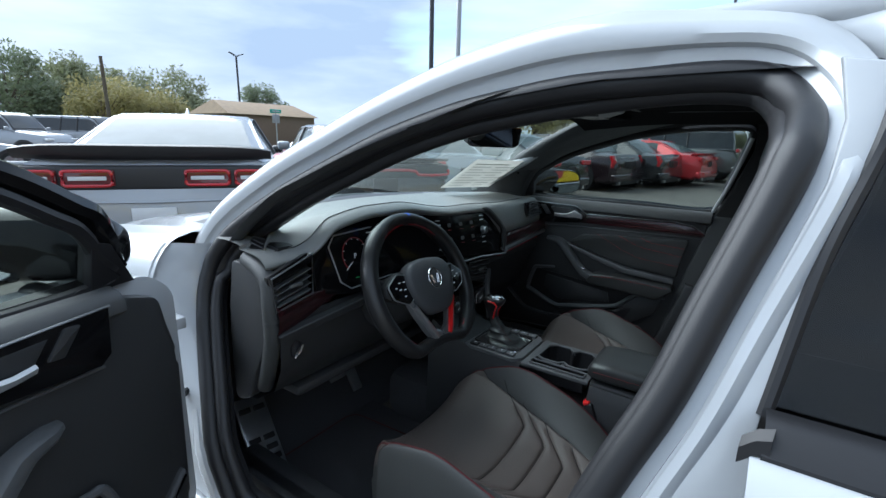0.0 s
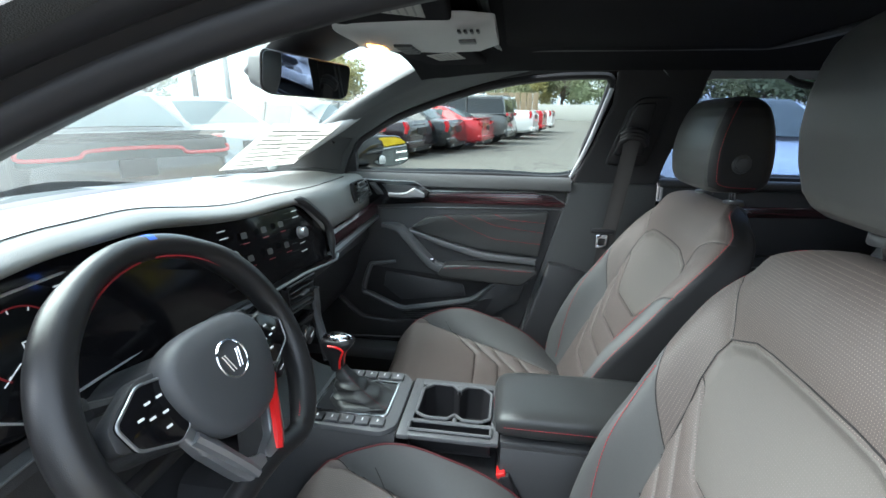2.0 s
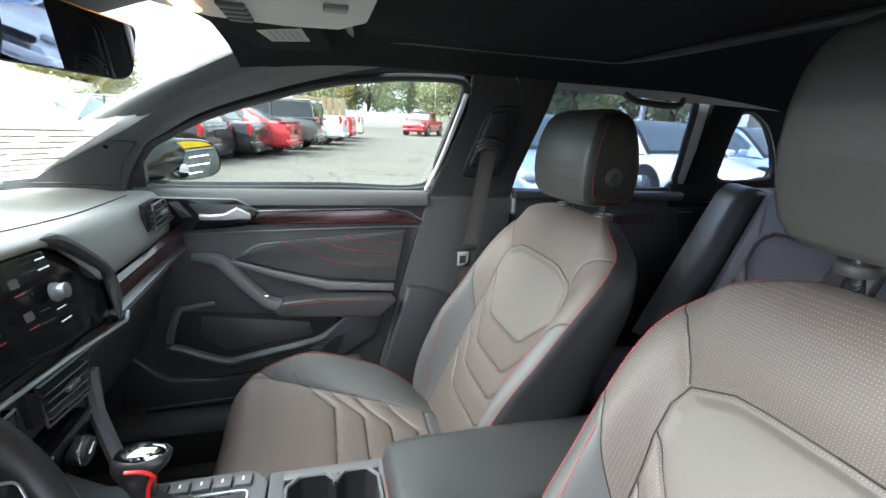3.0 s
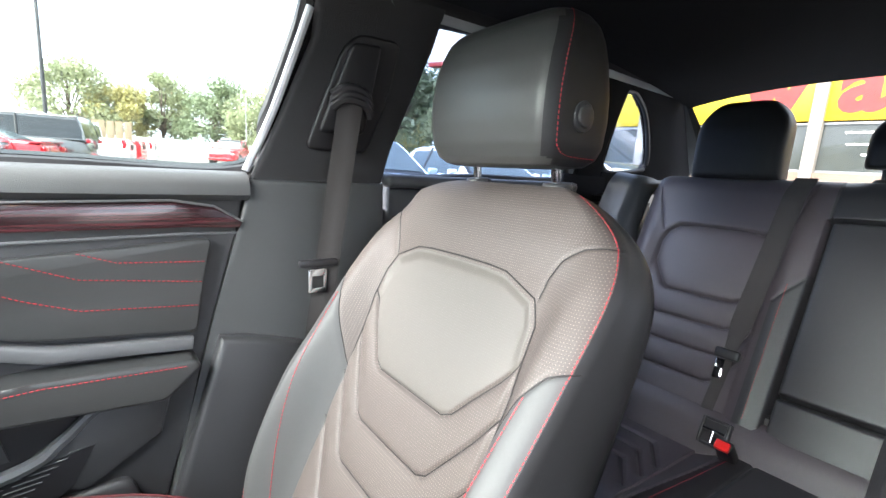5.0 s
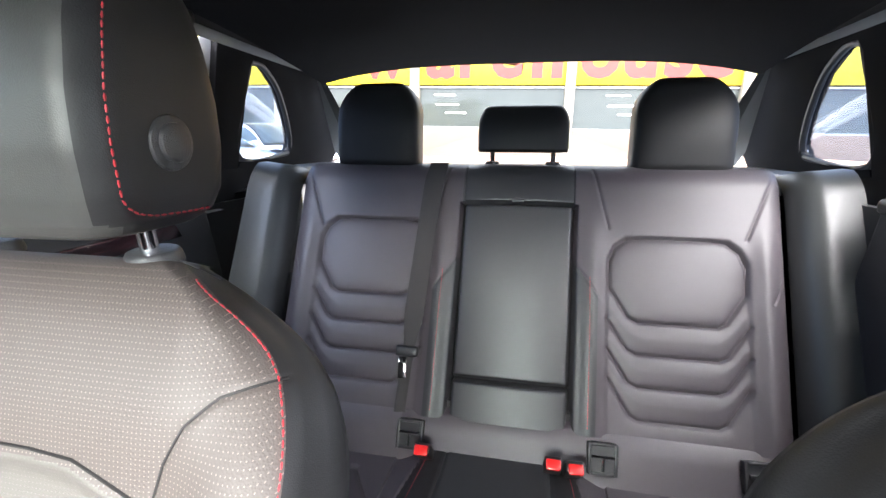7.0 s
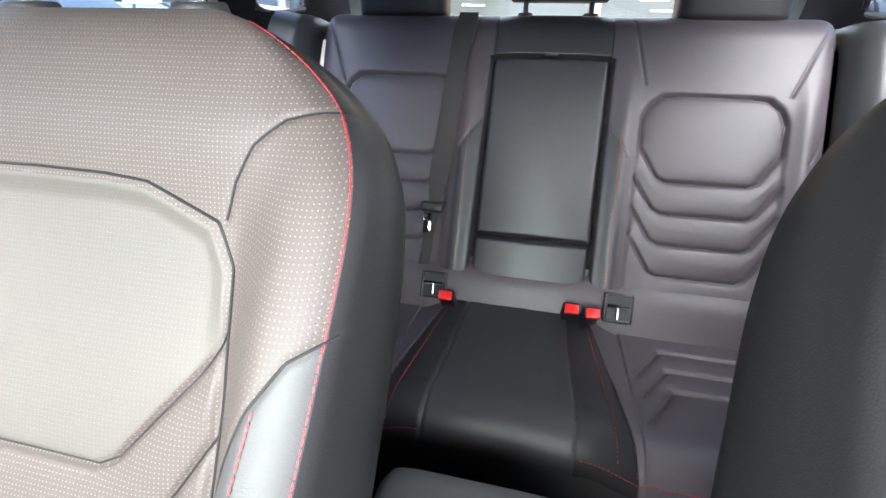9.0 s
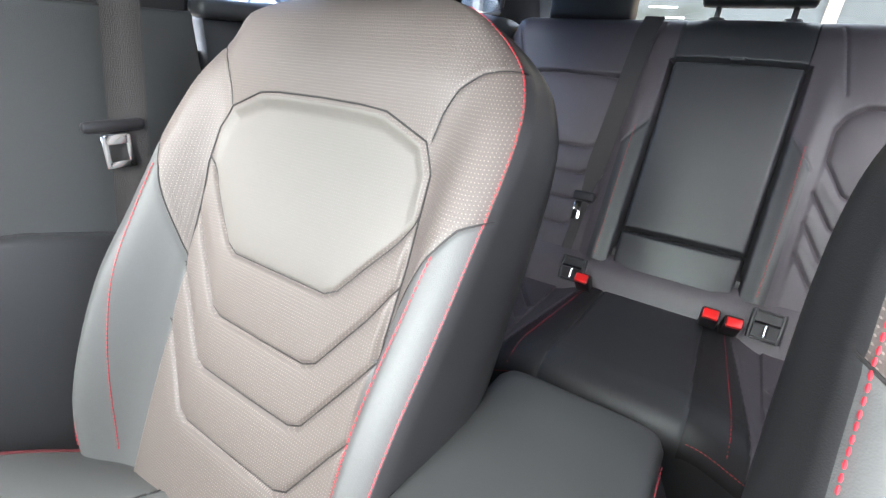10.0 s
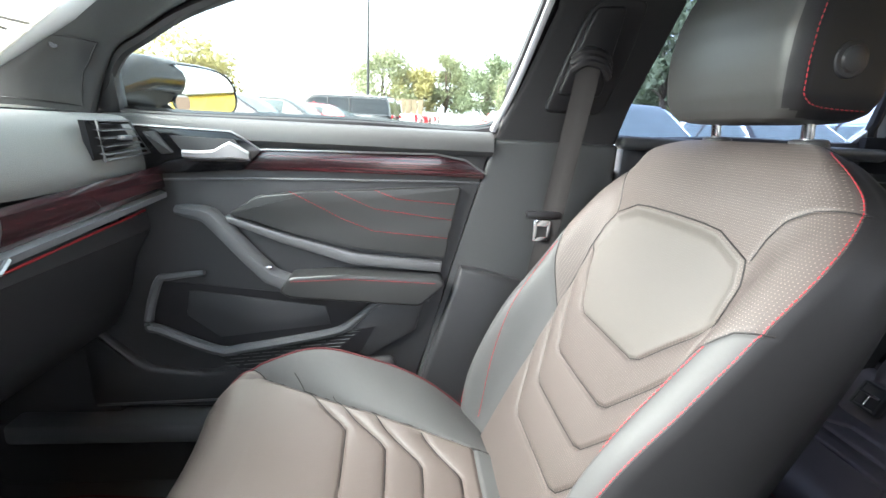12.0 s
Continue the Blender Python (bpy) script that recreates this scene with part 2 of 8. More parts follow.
INK = mat("print_ink", (0.44, 0.44, 0.42), 0.7)
LIT = mat("display_white", (0.6, 0.63, 0.65), 0.4, emit=0.05, var=0, fine=0)
LITR = mat("display_red", (0.20, 0.010, 0.014), 0.4, emit=0.02, var=0, fine=0)
TUBE = mat("lit_tube", (1.0, 0.98, 0.92), 0.4, emit=0.9, var=0, fine=0)
LITG = mat("display_green", (0.03, 0.4, 0.08), 0.4, emit=0.04, var=0, fine=0)
LAMPG = mat("overhead_grey", (0.50, 0.51, 0.50), 0.45, bump=(800, 0.2), var=0.06)
ASPH = cracks(mat("asphalt", (0.125, 0.116, 0.103), 0.92, bump=(70, 0.6), var=0.22, vscale=0.35, fine=0.2, fscale=45), (0.035, 0.033, 0.031), 0.55)
CONC = mat("concrete", (0.30, 0.28, 0.25), 0.9, bump=(60, 0.4), var=0.12, vscale=0.8)
GRASS = mat("grass", (0.07, 0.13, 0.03), 0.95, bump=(30, 0.8), var=0.35, vscale=1.5)
BARK = mat("bark", (0.11, 0.085, 0.065), 0.95, bump=(18, 0.9), var=0.3)
LEAF = mat("leaf_green", (0.115, 0.125, 0.065), 0.7, var=0.45, vscale=0.5, fine=0.2, fscale=4)
LEAFY = mat("leaf_yellow", (0.17, 0.15, 0.055), 0.7, var=0.4, vscale=0.5, fine=0.2, fscale=4)
LEAFD = mat("leaf_dark", (0.080, 0.098, 0.052), 0.7, var=0.4, vscale=0.5, fine=0.2, fscale=4)
for lf_ in (LEAF, LEAFY, LEAFD):
    # thin leaves let light through
    n_, l_ = lf_.node_tree.nodes, lf_.node_tree.links
    b_, tl_, mx_ = n_["Principled BSDF"], n_.new("ShaderNodeBsdfTranslucent"), n_.new("ShaderNodeAddShader")
    l_.new(b_.inputs["Base Color"].links[0].from_socket, tl_.inputs["Color"])
    l_.new(b_.outputs[0], mx_.inputs[0])
    l_.new(tl_.outputs[0], mx_.inputs[1])
    l_.new(mx_.outputs[0], n_["Material Output"].inputs["Surface"])
STEEL = mat("galvanised_steel", (0.34, 0.35, 0.36), 0.5, 0.7, var=0.15)
DSTEEL = mat("dark_steel", (0.05, 0.05, 0.055), 0.5, 0.4, var=0.15)
YELLOW = mat("yellow_sign_panel", (0.46, 0.32, 0.006), 0.45, var=0.06, vscale=0.6)
SIGNR = mat("red_sign_letter", (0.22, 0.012, 0.010), 0.45, var=0.06)
CREAM = mat("cream_column", (0.30, 0.27, 0.23), 0.8, var=0.08, vscale=1.0)
BRICKC = mat("tan_wall", (0.17, 0.115, 0.085), 0.85, bump=(40, 0.3), var=0.12)
SHOP = mat("showroom_glass", (0.055, 0.062, 0.06), 0.03, spec=0.8, var=0.15, fine=0)
WALLW = mat("white_wall", (0.50, 0.49, 0.46), 0.8, var=0.08)
WOODF = mat("weathered_boards", (0.27, 0.20, 0.13), 0.85, var=0.3, vscale=2)
GREENS = mat("green_sign", (0.02, 0.30, 0.22), 0.5, var=0.05)
TYRE = mat("tyre", (0.012, 0.012, 0.012), 0.85, bump=(90, 0.4), var=0.2)
RIM = mat("alloy_rim", (0.25, 0.25, 0.26), 0.3, 0.8, var=0.1)
LAMPD = mat("dark_lamp_glass", (0.10, 0.008, 0.012), 0.10, coat=0.6, var=0.1)
TAIL = mat("tail_lamp_red", (0.45, 0.012, 0.02), 0.12, coat=0.6, var=0.1)
CLEAR = mat("clear_lamp", (0.62, 0.63, 0.64), 0.15, coat=0.5, var=0.15)
AMBER = mat("amber_lamp", (0.7, 0.22, 0.05), 0.2, coat=0.4)
BLACKP = mat("black_trim", (0.016, 0.016, 0.018), 0.4, var=0.15)
# ---- building tools ----
CAR = pose(0.36, 0, 0) @ pose(0, 0, 0, 0, 1.2, 0) @ pose(-0.36, 0, 0)


def thing(name, label, category, group="", kind="", m=None):
    """An empty top-level thing that parents its parts; m: its pose (the car's own frame by default)."""
    ob = new(name)
    ob.empty_display_size = 0.1
    ob.matrix_basis = CAR if m is None else m
    return tagged(ob, label, category, group, kind)


def part(name, data, material, parent, label="", smooth=True):
    """Links a bmesh or mesh as one mesh object under a thing or a part."""
    if isinstance(data, bmesh.types.BMesh):
        me = bpy.data.meshes.new(name)
        bmesh.ops.recalc_face_normals(data, faces=data.faces)
        data.to_mesh(me)
        data.free()
    else:
        me = data
    for mm in material if isinstance(material, (list, tuple)) else [material]:
        me.materials.append(mm)
    if smooth:
        me.set_sharp_from_angle(angle=radians(38))
    ob = new(name, me)
    if parent is not None:
        ob.parent = parent
    return tagged(ob, label)


def merge(*bms):
    """Joins several bmeshes into one."""
    out = bmesh.new()
    for b in bms:
        me = bpy.data.meshes.new("tmp")
        b.to_mesh(me)
        b.free()
        out.from_mesh(me)
        bpy.data.meshes.remove(me)
    return out


def moved(bm, m):
    bmesh.ops.transform(bm, matrix=m, verts=bm.verts)
    return bm


def smooth_all(bm):
    for f in bm.faces:
        f.smooth = True
    return bm


def box(cx, cy, cz, sx, sy, sz, bevel=0.004, seg=2, m=None):
    bm = bmesh.new()
    bmesh.ops.create_cube(bm, size=1.0)
    bmesh.ops.transform(bm, matrix=Matrix.Diagonal((sx, sy, sz, 1)), verts=bm.verts)
    if bevel:
        bmesh.ops.bevel(bm, geom=bm.edges[:], offset=min(bevel, 0.45 * min(sx, sy, sz)), segments=seg, affect="EDGES", profile=0.5)
    bmesh.ops.transform(bm, matrix=Matrix.Translation((cx, cy, cz)) @ (m or Matrix()), verts=bm.verts)
    return smooth_all(bm)


def cyl(p, q, r, r2=None, n=20, bevel=0.0):
    """A cylinder or cone from p to q, edges eased by bevel."""
    p, q = Vector(p), Vector(q)
    bm = bmesh.new()
    h = (q - p).length
    bmesh.ops.create_cone(bm, cap_ends=True, segments=n, radius1=r, radius2=r if r2 is None else r2, depth=h)
    if bevel:
        caps = [e for e in bm.edges if len([f for f in e.link_faces if len(f.verts) == n]) == 1]
        bmesh.ops.bevel(bm, geom=caps, offset=bevel, segments=2, affect="EDGES", profile=0.5)
    turn = (q - p).to_track_quat("Z", "Y").to_matrix().to_4x4()
    bmesh.ops.transform(bm, matrix=Matrix.Translation((p + q) / 2) @ turn, verts=bm.verts)
    return smooth_all(bm)


def loft(loops, closed=True, caps=True):
    """Skins loops of equal length, one after another."""
    bm = bmesh.new()
    rows = [[bm.verts.new(p) for p in lp] for lp in loops]
    k = len(rows[0])
    for a, b in zip(rows, rows[1:]):
        for i in range(k if closed else k - 1):
            j = (i + 1) % k
            try:
                bm.faces.new((a[i], a[j], b[j], b[i]))
            except ValueError:
                pass
    if caps and closed:
        bm.faces.new(rows[0][::-1])
        bm.faces.new(rows[-1])
    return smooth_all(bm)


def spline(pts, n, closed=False):
    """Points along a smooth curve through pts (Catmull-Rom)."""
    p = [Vector(a) for a in pts]
    m = len(p)
    out = []
    segs = m if closed else m - 1
    for k in range(n):
        u = k / n * segs if closed else k / (n - 1) * segs
        i = min(int(u), segs - 1)
        f = u - i
        if closed:
            a, b, c, d = p[(i - 1) % m], p[i % m], p[(i + 1) % m], p[(i + 2) % m]
        else:
            a, b, c, d = p[max(i - 1, 0)], p[i], p[min(i + 1, m - 1)], p[min(i + 2, m - 1)]
        out.append(0.5 * (2 * b + (c - a) * f + (2 * a - 5 * b + 4 * c - d) * f * f + (3 * b - a - 3 * c + d) * f ** 3))
    return out


def tube(pts, r, n=8, closed=False, flat=1.0, up=(0, 0, 1)):
    """A tube along points; flat squeezes it along the up side."""
    p = [Vector(a) for a in pts]
    loops = []
    for i, c in enumerate(p):
        a = p[(i - 1) % len(p)] if closed else p[max(i - 1, 0)]
        b = p[(i + 1) % len(p)] if closed else p[min(i + 1, len(p) - 1)]
        t = (b - a).normalized()
        s = t.cross(Vector(up))
        if s.length < 1e-4:
            s = t.cross(Vector((1, 0, 0)))
        s.normalize()
        w = s.cross(t)
        rr = r[i] if isinstance(r, (list, tuple)) else r
        loops.append([c + s * rr * math.cos(2 * math.pi * k / n) + w * rr * flat * math.sin(2 * math.pi * k / n) for k in range(n)])
    if closed:
        loops.append(loops[0])
    bm = loft(loops, caps=not closed)
    if closed:
        bmesh.ops.remove_doubles(bm, verts=bm.verts, dist=1e-5)
    return bm


def prism(poly, put, depth, bevel=0.004, seg=2):
    """A plate from an outline: put(a, b, d) gives the place of outline point (a, b) at depth d; the front (d = 0) edge is eased."""
    bm = bmesh.new()
    f = [bm.verts.new((a, b, 0)) for a, b in poly]
    face = bm.faces.new(f)
    ret = bmesh.ops.extrude_face_region(bm, geom=[face])
    vs = [v for v in ret["geom"] if isinstance(v, bmesh.types.BMVert)]
    for v in vs:
        v.co.z = depth
    if bevel:
        es = [e for e in bm.edges if all(abs(v.co.z) < 1e-9 for v in e.verts)]
        bmesh.ops.bevel(bm, geom=es, offset=bevel, segments=seg, affect="EDGES", profile=0.5)
    smooth_all(bm)
    for fc in bm.faces:
        fc.smooth = not all(abs(v.co.z) < 1e-9 for v in fc.verts)
    for v in bm.verts:
        v.co = Vector(put(*v.co))
    return bm


def rounded(poly, r, n=4):
    """An outline with its corners rounded."""
    out = []
    m = len(poly)
    for i in range(m):
        a, b, c = Vector(poly[i - 1]), Vector(poly[i]), Vector(poly[(i + 1) % m])
        u, w = (a - b), (c - b)
        k = min(r, 0.45 * u.length, 0.45 * w.length)
        p, q = b + u.normalized() * k, b + w.normalized() * k
        for j in range(n + 1):
            t = j / n
            out.append(tuple((1 - t) ** 2 * p + 2 * t * (1 - t) * b + t * t * q))
    return out


def grid_mesh(P, close=False, idx=None):
    """A mesh from a field of points P[row, column]; idx: a material slot for each cell."""
    nv, nu = P.shape[:2]
    k = nu if close else nu - 1
    i, j = np.meshgrid(np.arange(nv - 1), np.arange(k), indexing="ij")
    j2 = (j + 1) % nu
    F = np.stack([i * nu + j, i * nu + j2, (i + 1) * nu + j2, (i + 1) * nu + j], -1).reshape(-1, 4)
    me = bpy.data.meshes.new("grid")
    me.from_pydata(P.reshape(-1, 3).tolist(), [], F.tolist())
    me.polygons.foreach_set("use_smooth", np.ones(len(F), bool))
    if idx is not None:
        me.polygons.foreach_set("material_index", np.asarray(idx).reshape(-1).astype(np.int32))
    return me


def near(X, Y, lines):
    """The distance of each point of a field to the nearest of some polylines."""
    best = np.full(X.shape, 9.0)
    for ln in lines:
        for (ax, ay), (bx, by) in zip(ln, ln[1:]):
            dx, dy = bx - ax, by - ay
            t = np.clip(((X - ax) * dx + (Y - ay) * dy) / (dx * dx + dy * dy + 1e-12), 0, 1)
            best = np.minimum(best, np.hypot(X - ax - t * dx, Y - ay - t * dy))
    return best


def inside(X, Y, poly):
    """Whether each point of a field lies in an outline."""
    r = np.zeros(X.shape, bool)
    for (ax, ay), (bx, by) in zip(poly, poly[1:] + poly[:1]):
        hit = (ay > Y) != (by > Y)
        r ^= hit & (X < (bx - ax) * (Y - ay) / (by - ay + 1e-12) + ax)
    return r


def step(a, b, x):
    t = np.clip((x - a) / (b - a), 0, 1)
    return t * t * (3 - 2 * t)


def stitches(pts, dash=0.0055, gap=0.0022, w=0.00085):
    """A row of raised stitches along points on a surface."""
    p = [Vector(a) for a in pts]
    bm = bmesh.new()
    run, k = 0.0, 0
    on = None
    res = []
    for a, b in zip(p, p[1:]):
        L = (b - a).length
        s = 0.0
        while s < L:
            res.append(a.lerp(b, s / L))
            s += 0.001
    i, nd, ng = 0, int(dash * 1000), int(round(gap * 1000))
    while i + nd < len(res):
        a, b = res[i], res[i + nd]
        t = (b - a)
        if t.length > 1e-6:
            t.normalize()
            s = t.cross(Vector((0.3, 0.5, 0.8))).normalized()
            n = s.cross(t)
            ring = [s, n, -s, -n]
            A = [bm.verts.new(a + v * w * 0.6) for v in ring]
            B = [bm.verts.new(b + v * w * 0.6) for v in ring]
            M = [bm.verts.new((a + b) / 2 + v * w * 1.1) for v in ring]
            for u, v in ((A, M), (M, B)):
                for q in range(4):
                    bm.faces.new((u[q], u[(q + 1) % 4], v[(q + 1) % 4], v[q]))
        i += nd + ng
    return smooth_all(bm)
# ---- seats ----
LEAN_BACK = radians(24.8)
UPB = np.array([0, -math.sin(LEAN_BACK), math.cos(LEAN_BACK)])
NRB = np.array([0, math.cos(LEAN_BACK), math.sin(LEAN_BACK)])


def mirrored(lines):
    return lines + [[(-x, s) for x, s in ln] for ln in lines]


CHEV = [[(0.181, 0.386), (0.171, 0.372), (0.150, 0.338), (0.098, 0.268), (0.080, 0.260), (0, 0.259)], [(0.181, 0.306), (0.171, 0.292), (0.150, 0.262), (0.102, 0.195), (0.084, 0.187), (0, 0.186)], [(0.180, 0.222), (0.170, 0.208), (0.150, 0.180), (0.108, 0.118), (0.090, 0.110), (0, 0.109)]]
RIDGE = [(0.176, 0.303), (0.200, 0.360), (0.226, 0.424), (0.246, 0.456), (0.268, 0.472)]
TOPSEAM = [(0.168, 0.536), (0.175, 0.562), (0.188, 0.588), (0.207, 0.608), (0.238, 0.622)]
RING = [(0.168, -0.10), (0.175, 0.10), (0.179, 0.30), (0.182, 0.450), (0.179, 0.502), (0.163, 0.534), (0.106, 0.557), (0.070, 0.560), (0, 0.561)]
VEE = [(0.182, 0.460), (0.155, 0.420), (0.100, 0.354), (0.082, 0.345), (-0.082, 0.345), (-0.100, 0.354), (-0.155, 0.420), (-0.182, 0.460)]

def spline_at(v, xs, ys):
    """A smooth curve through knots, read at the values v."""
    p = np.array([(q.x, q.y) for q in spline([(a, b, 0) for a, b in zip(xs, ys)], 400)])
    return np.interp(v, p[:, 0], p[:, 1])


def front_seat(y0):
    """A sports seat with shield insert and chevron quilting, standing at the car's x = 0."""
    seat = thing("front_seat", "black perforated leather front sports seat with red stitching", "seat", "front seats")
    base = np.array([0, -0.09 + y0, 0.42])
    sv = np.linspace(-0.02, 0.705, 460)
    q = np.linspace(-1, 1, 380)
    hw = spline_at(sv, [-0.02, 0.17, 0.38, 0.53, 0.60, 0.645, 0.68, 0.705], [0.226, 0.258, 0.270, 0.272, 0.256, 0.222, 0.172, 0.115])
    X, S = np.meshgrid(q, sv)
    Q = X.copy()
    X = X * hw[:, None]
    lines = mirrored(CHEV) + [VEE]
    loop = RING + [(-x, s) for x, s in RING[::-1]]

    def depth(X, S, Q):
        A = np.abs(X)
        b = spline_at(S, [-0.02, 0.1, 0.25, 0.36, 0.42, 0.47, 0.54, 0.60, 0.66, 0.70], [0.058, 0.078, 0.078, 0.058, 0.047, 0.038, 0.020, -0.004, -0.026, -0.036])
        d = b * step(0.174, 0.232, A)
        d = d + 0.013 * step(0.52, 0.60, S) * (1 - step(0.60, 0.70, S)) * (1 - 0.6 * step(0.15, 0.25, A))
        ring = np.where(inside(X, S, loop), near(X, S, mirrored([RING])), 0)
        D = near(X, S, lines)
        inn = step(0, 0.010, ring)
        d = d - (0.001 + 0.009 * step(0.38, 0.52, S)) * step(0, 0.022, ring) - 0.004 * np.exp(-(near(X, S, mirrored([RING])) / 0.005) ** 2) * (1 - step(0.40, 0.46, S))
        d = d + 0.0055 * (1 - np.exp(-D / 0.011)) * inn - 0.0034 * np.exp(-(D / 0.0027) ** 2) * inn
        D2 = near(X, S, mirrored([RIDGE, TOPSEAM]))
        d = d - 0.0022 * np.exp(-(D2 / 0.003) ** 2)
        e = np.clip((np.abs(Q) - 0.87) / 0.13, 0, 1)
        d = d - 0.038 * (1 - np.sqrt(1 - e * e))
        e = np.clip((S - 0.645) / 0.06, 0, 1)
        d = d - 0.050 * (1 - np.sqrt(np.maximum(1 - e * e, 0)))
        return d

    def place(X, S, d):
        return base + X[..., None] * np.array([1, 0, 0]) + S[..., None] * UPB + d[..., None] * NRB

    dep = depth(X, S, Q)
    front = place(X, S, dep)
    qb = np.linspace(0.975, -0.975, 60)
    XB, SB = np.meshgrid(qb, sv)
    th = spline_at(sv, [-0.02, 0.3, 0.55, 0.66, 0.705], [0.13, 0.125, 0.10, 0.075, 0.055])
    bulge = 1 + 0.012 * np.sqrt(np.maximum(1 - (2 * np.abs(np.abs(qb) - 1)) ** 2, 0))
    back = place(XB * (hw * 1.0)[:, None] * bulge[None], SB, -(th[:, None] * (0.80 + 0.20 * np.sqrt(1 - np.abs(XB) ** 4))))
    turn = ((1.016, 0.16), (1.026, 0.34), (1.028, 0.52), (1.020, 0.68))
    r1 = [place(X[:, -1:] * k, S[:, -1:], dep[:, -1:] * (1 - f) - th[:, None] * f) for k, f in turn]
    l1 = [place(X[:, :1] * k, S[:, :1], dep[:, :1] * (1 - f) - th[:, None] * f) for k, f in turn[::-1]]
    P = np.concatenate([front] + r1 + [back] + l1, 1)
    top = P[-1:].mean(1, keepdims=True)
    P = np.concatenate([P, P[-1:] * 0.5 + top * 0.5, np.repeat(top, P.shape[1], 1)], 0)
    idx = np.ones((P.shape[0] - 1, P.shape[1]), int)
    Xc, Sc = np.abs(X[:-1]), S[:-1]
    smoothz = (Xc > np.interp(Sc, [0.0, 0.10, 0.30], [0.168, 0.172, 0.174])) & (Sc < np.interp(Xc, [p[0] for p in RIDGE], [p[1] for p in RIDGE]))
    shield = inside(X[:-1], S[:-1], loop) & (near(X[:-1], S[:-1], mirrored([RING])) > 0.006) & (S[:-1] > np.interp(np.abs(X[:-1]), [0.09, 0.172], [0.346, 0.446]))
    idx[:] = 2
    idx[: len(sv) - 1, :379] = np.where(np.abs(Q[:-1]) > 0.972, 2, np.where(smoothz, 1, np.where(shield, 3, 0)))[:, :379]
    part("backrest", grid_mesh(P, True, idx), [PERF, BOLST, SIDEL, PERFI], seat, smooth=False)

    def on(pts, n, lift=0.0012):
        p = spline([(a, b, 0) for a, b in pts], n)
        out = []
        for v in p:
            hwv = np.interp(v.y, sv, hw)
            d = depth(np.array([[v.x]]), np.array([[v.y]]), np.array([[v.x / hwv]]))
            out.append(place(np.array([[v.x]]), np.array([[v.y]]), d + lift)[0, 0])
        return out

    for ln in mirrored([RIDGE, TOPSEAM]):
        pl = [Vector((*p, 0)).lerp(Vector((*q_, 0)), t) for p, q_ in zip(ln, ln[1:]) for t in np.linspace(0, 1, 14, endpoint=False)] + [Vector((*ln[-1], 0))]
        part("seam", tube(on([(v.x, v.y) for v in pl], len(pl), 0.0002), 0.0011, 6), DARKSEAM, seat)
    for ln in mirrored(CHEV) + [VEE] + mirrored([RING[2:]]):
        pl = [(p[0] + (q_[0] - p[0]) * t, p[1] + (q_[1] - p[1]) * t) for p, q_ in zip(ln, ln[1:]) for t in np.linspace(0, 1, 12, endpoint=False)] + [ln[-1]]
        part("seam", tube(on(pl, len(pl), 0.0004), 0.0012, 5), DARKSEAM, seat)
    edge = [(np.interp(s, sv, hw) * 0.965, s) for s in np.linspace(0.02, 0.69, 30)]
    for k in (-1, 1):
        part("stitching", stitches(on([(k * a, b) for a, b in edge], 160)), RED, seat, "fine red stitched seam")
        part("bolster_stitching", stitches(on([(k * 0.233, 0.428), (k * 0.227, 0.355), (k * 0.208, 0.15), (k * 0.192, 0.02)], 80)), RED, seat, "fine red stitched seam")
    # cushion
    cy = np.concatenate([np.linspace(-0.10, 0.40, 250), np.linspace(0.4025, 0.478, 34)])
    HW = np.interp(cy, [-0.1, 0.1, 0.3, 0.42, 0.478], [0.235, 0.262, 0.268, 0.250, 0.205])
    CQ, CY = np.meshgrid(np.linspace(-1, 1, 300), cy)
    CX = CQ * HW[:, None]
    cl = mirrored([[(0.230, 0.305), (0.156, 0.206), (0.138, 0.190), (0, 0.188)], [(0.198, 0.222), (0.116, 0.122), (0.100, 0.111), (0, 0.110)], [(0.170, 0.142), (0.080, 0.052), (0.062, 0.042), (0, 0.042)], [(0.132, 0.042), (0.056, -0.018), (0.038, -0.028), (0, -0.028)]])
    INY, INX = [-0.10, -0.065, 0.044, 0.15, 0.32, 0.42, 0.478], [0.090, 0.105, 0.142, 0.172, 0.222, 0.246, 0.246]
    cb = mirrored([list(zip(INX[:-1], INY[:-1]))])

    def lift(X, Y, Q):
        A = np.abs(X)
        h = np.interp(Y, cy, HW) * 0.94
        xin = np.minimum(np.interp(Y, INY, INX), h - 0.012)
        z = np.interp(Y, [-0.1, 0.0, 0.2, 0.36, 0.478], [0.422, 0.425, 0.438, 0.458, 0.462])
        rise = np.interp(Y, [-0.1, 0.044, 0.15, 0.32, 0.42, 0.478], [0.004, 0.026, 0.040, 0.050, 0.055, 0.030])
        ridge = spline_at(Y, [-0.10, -0.065, 0.03, 0.145, 0.26, 0.38, 0.44, 0.478], [0.400, 0.435, 0.505, 0.550, 0.574, 0.540, 0.505, 0.480])
        u = np.clip((A - xin) / (h - xin), 0, 1)
        z0_ = z + rise * np.clip(A / xin, 0, 1) ** 2.6
        z = z0_ + (ridge - z0_) * (u * (1.25 - 0.25 * u)) * (A > xin)
        D = near(X, Y, cl)
        fade = 1 - step(0.86, 0.98, A / xin)
        z = z + (0.006 * (1 - np.exp(-D / 0.011)) - 0.0034 * np.exp(-(D / 0.0027) ** 2) - 0.006) * fade + 0.006 * (A < xin)
        D = near(X, Y, cb)
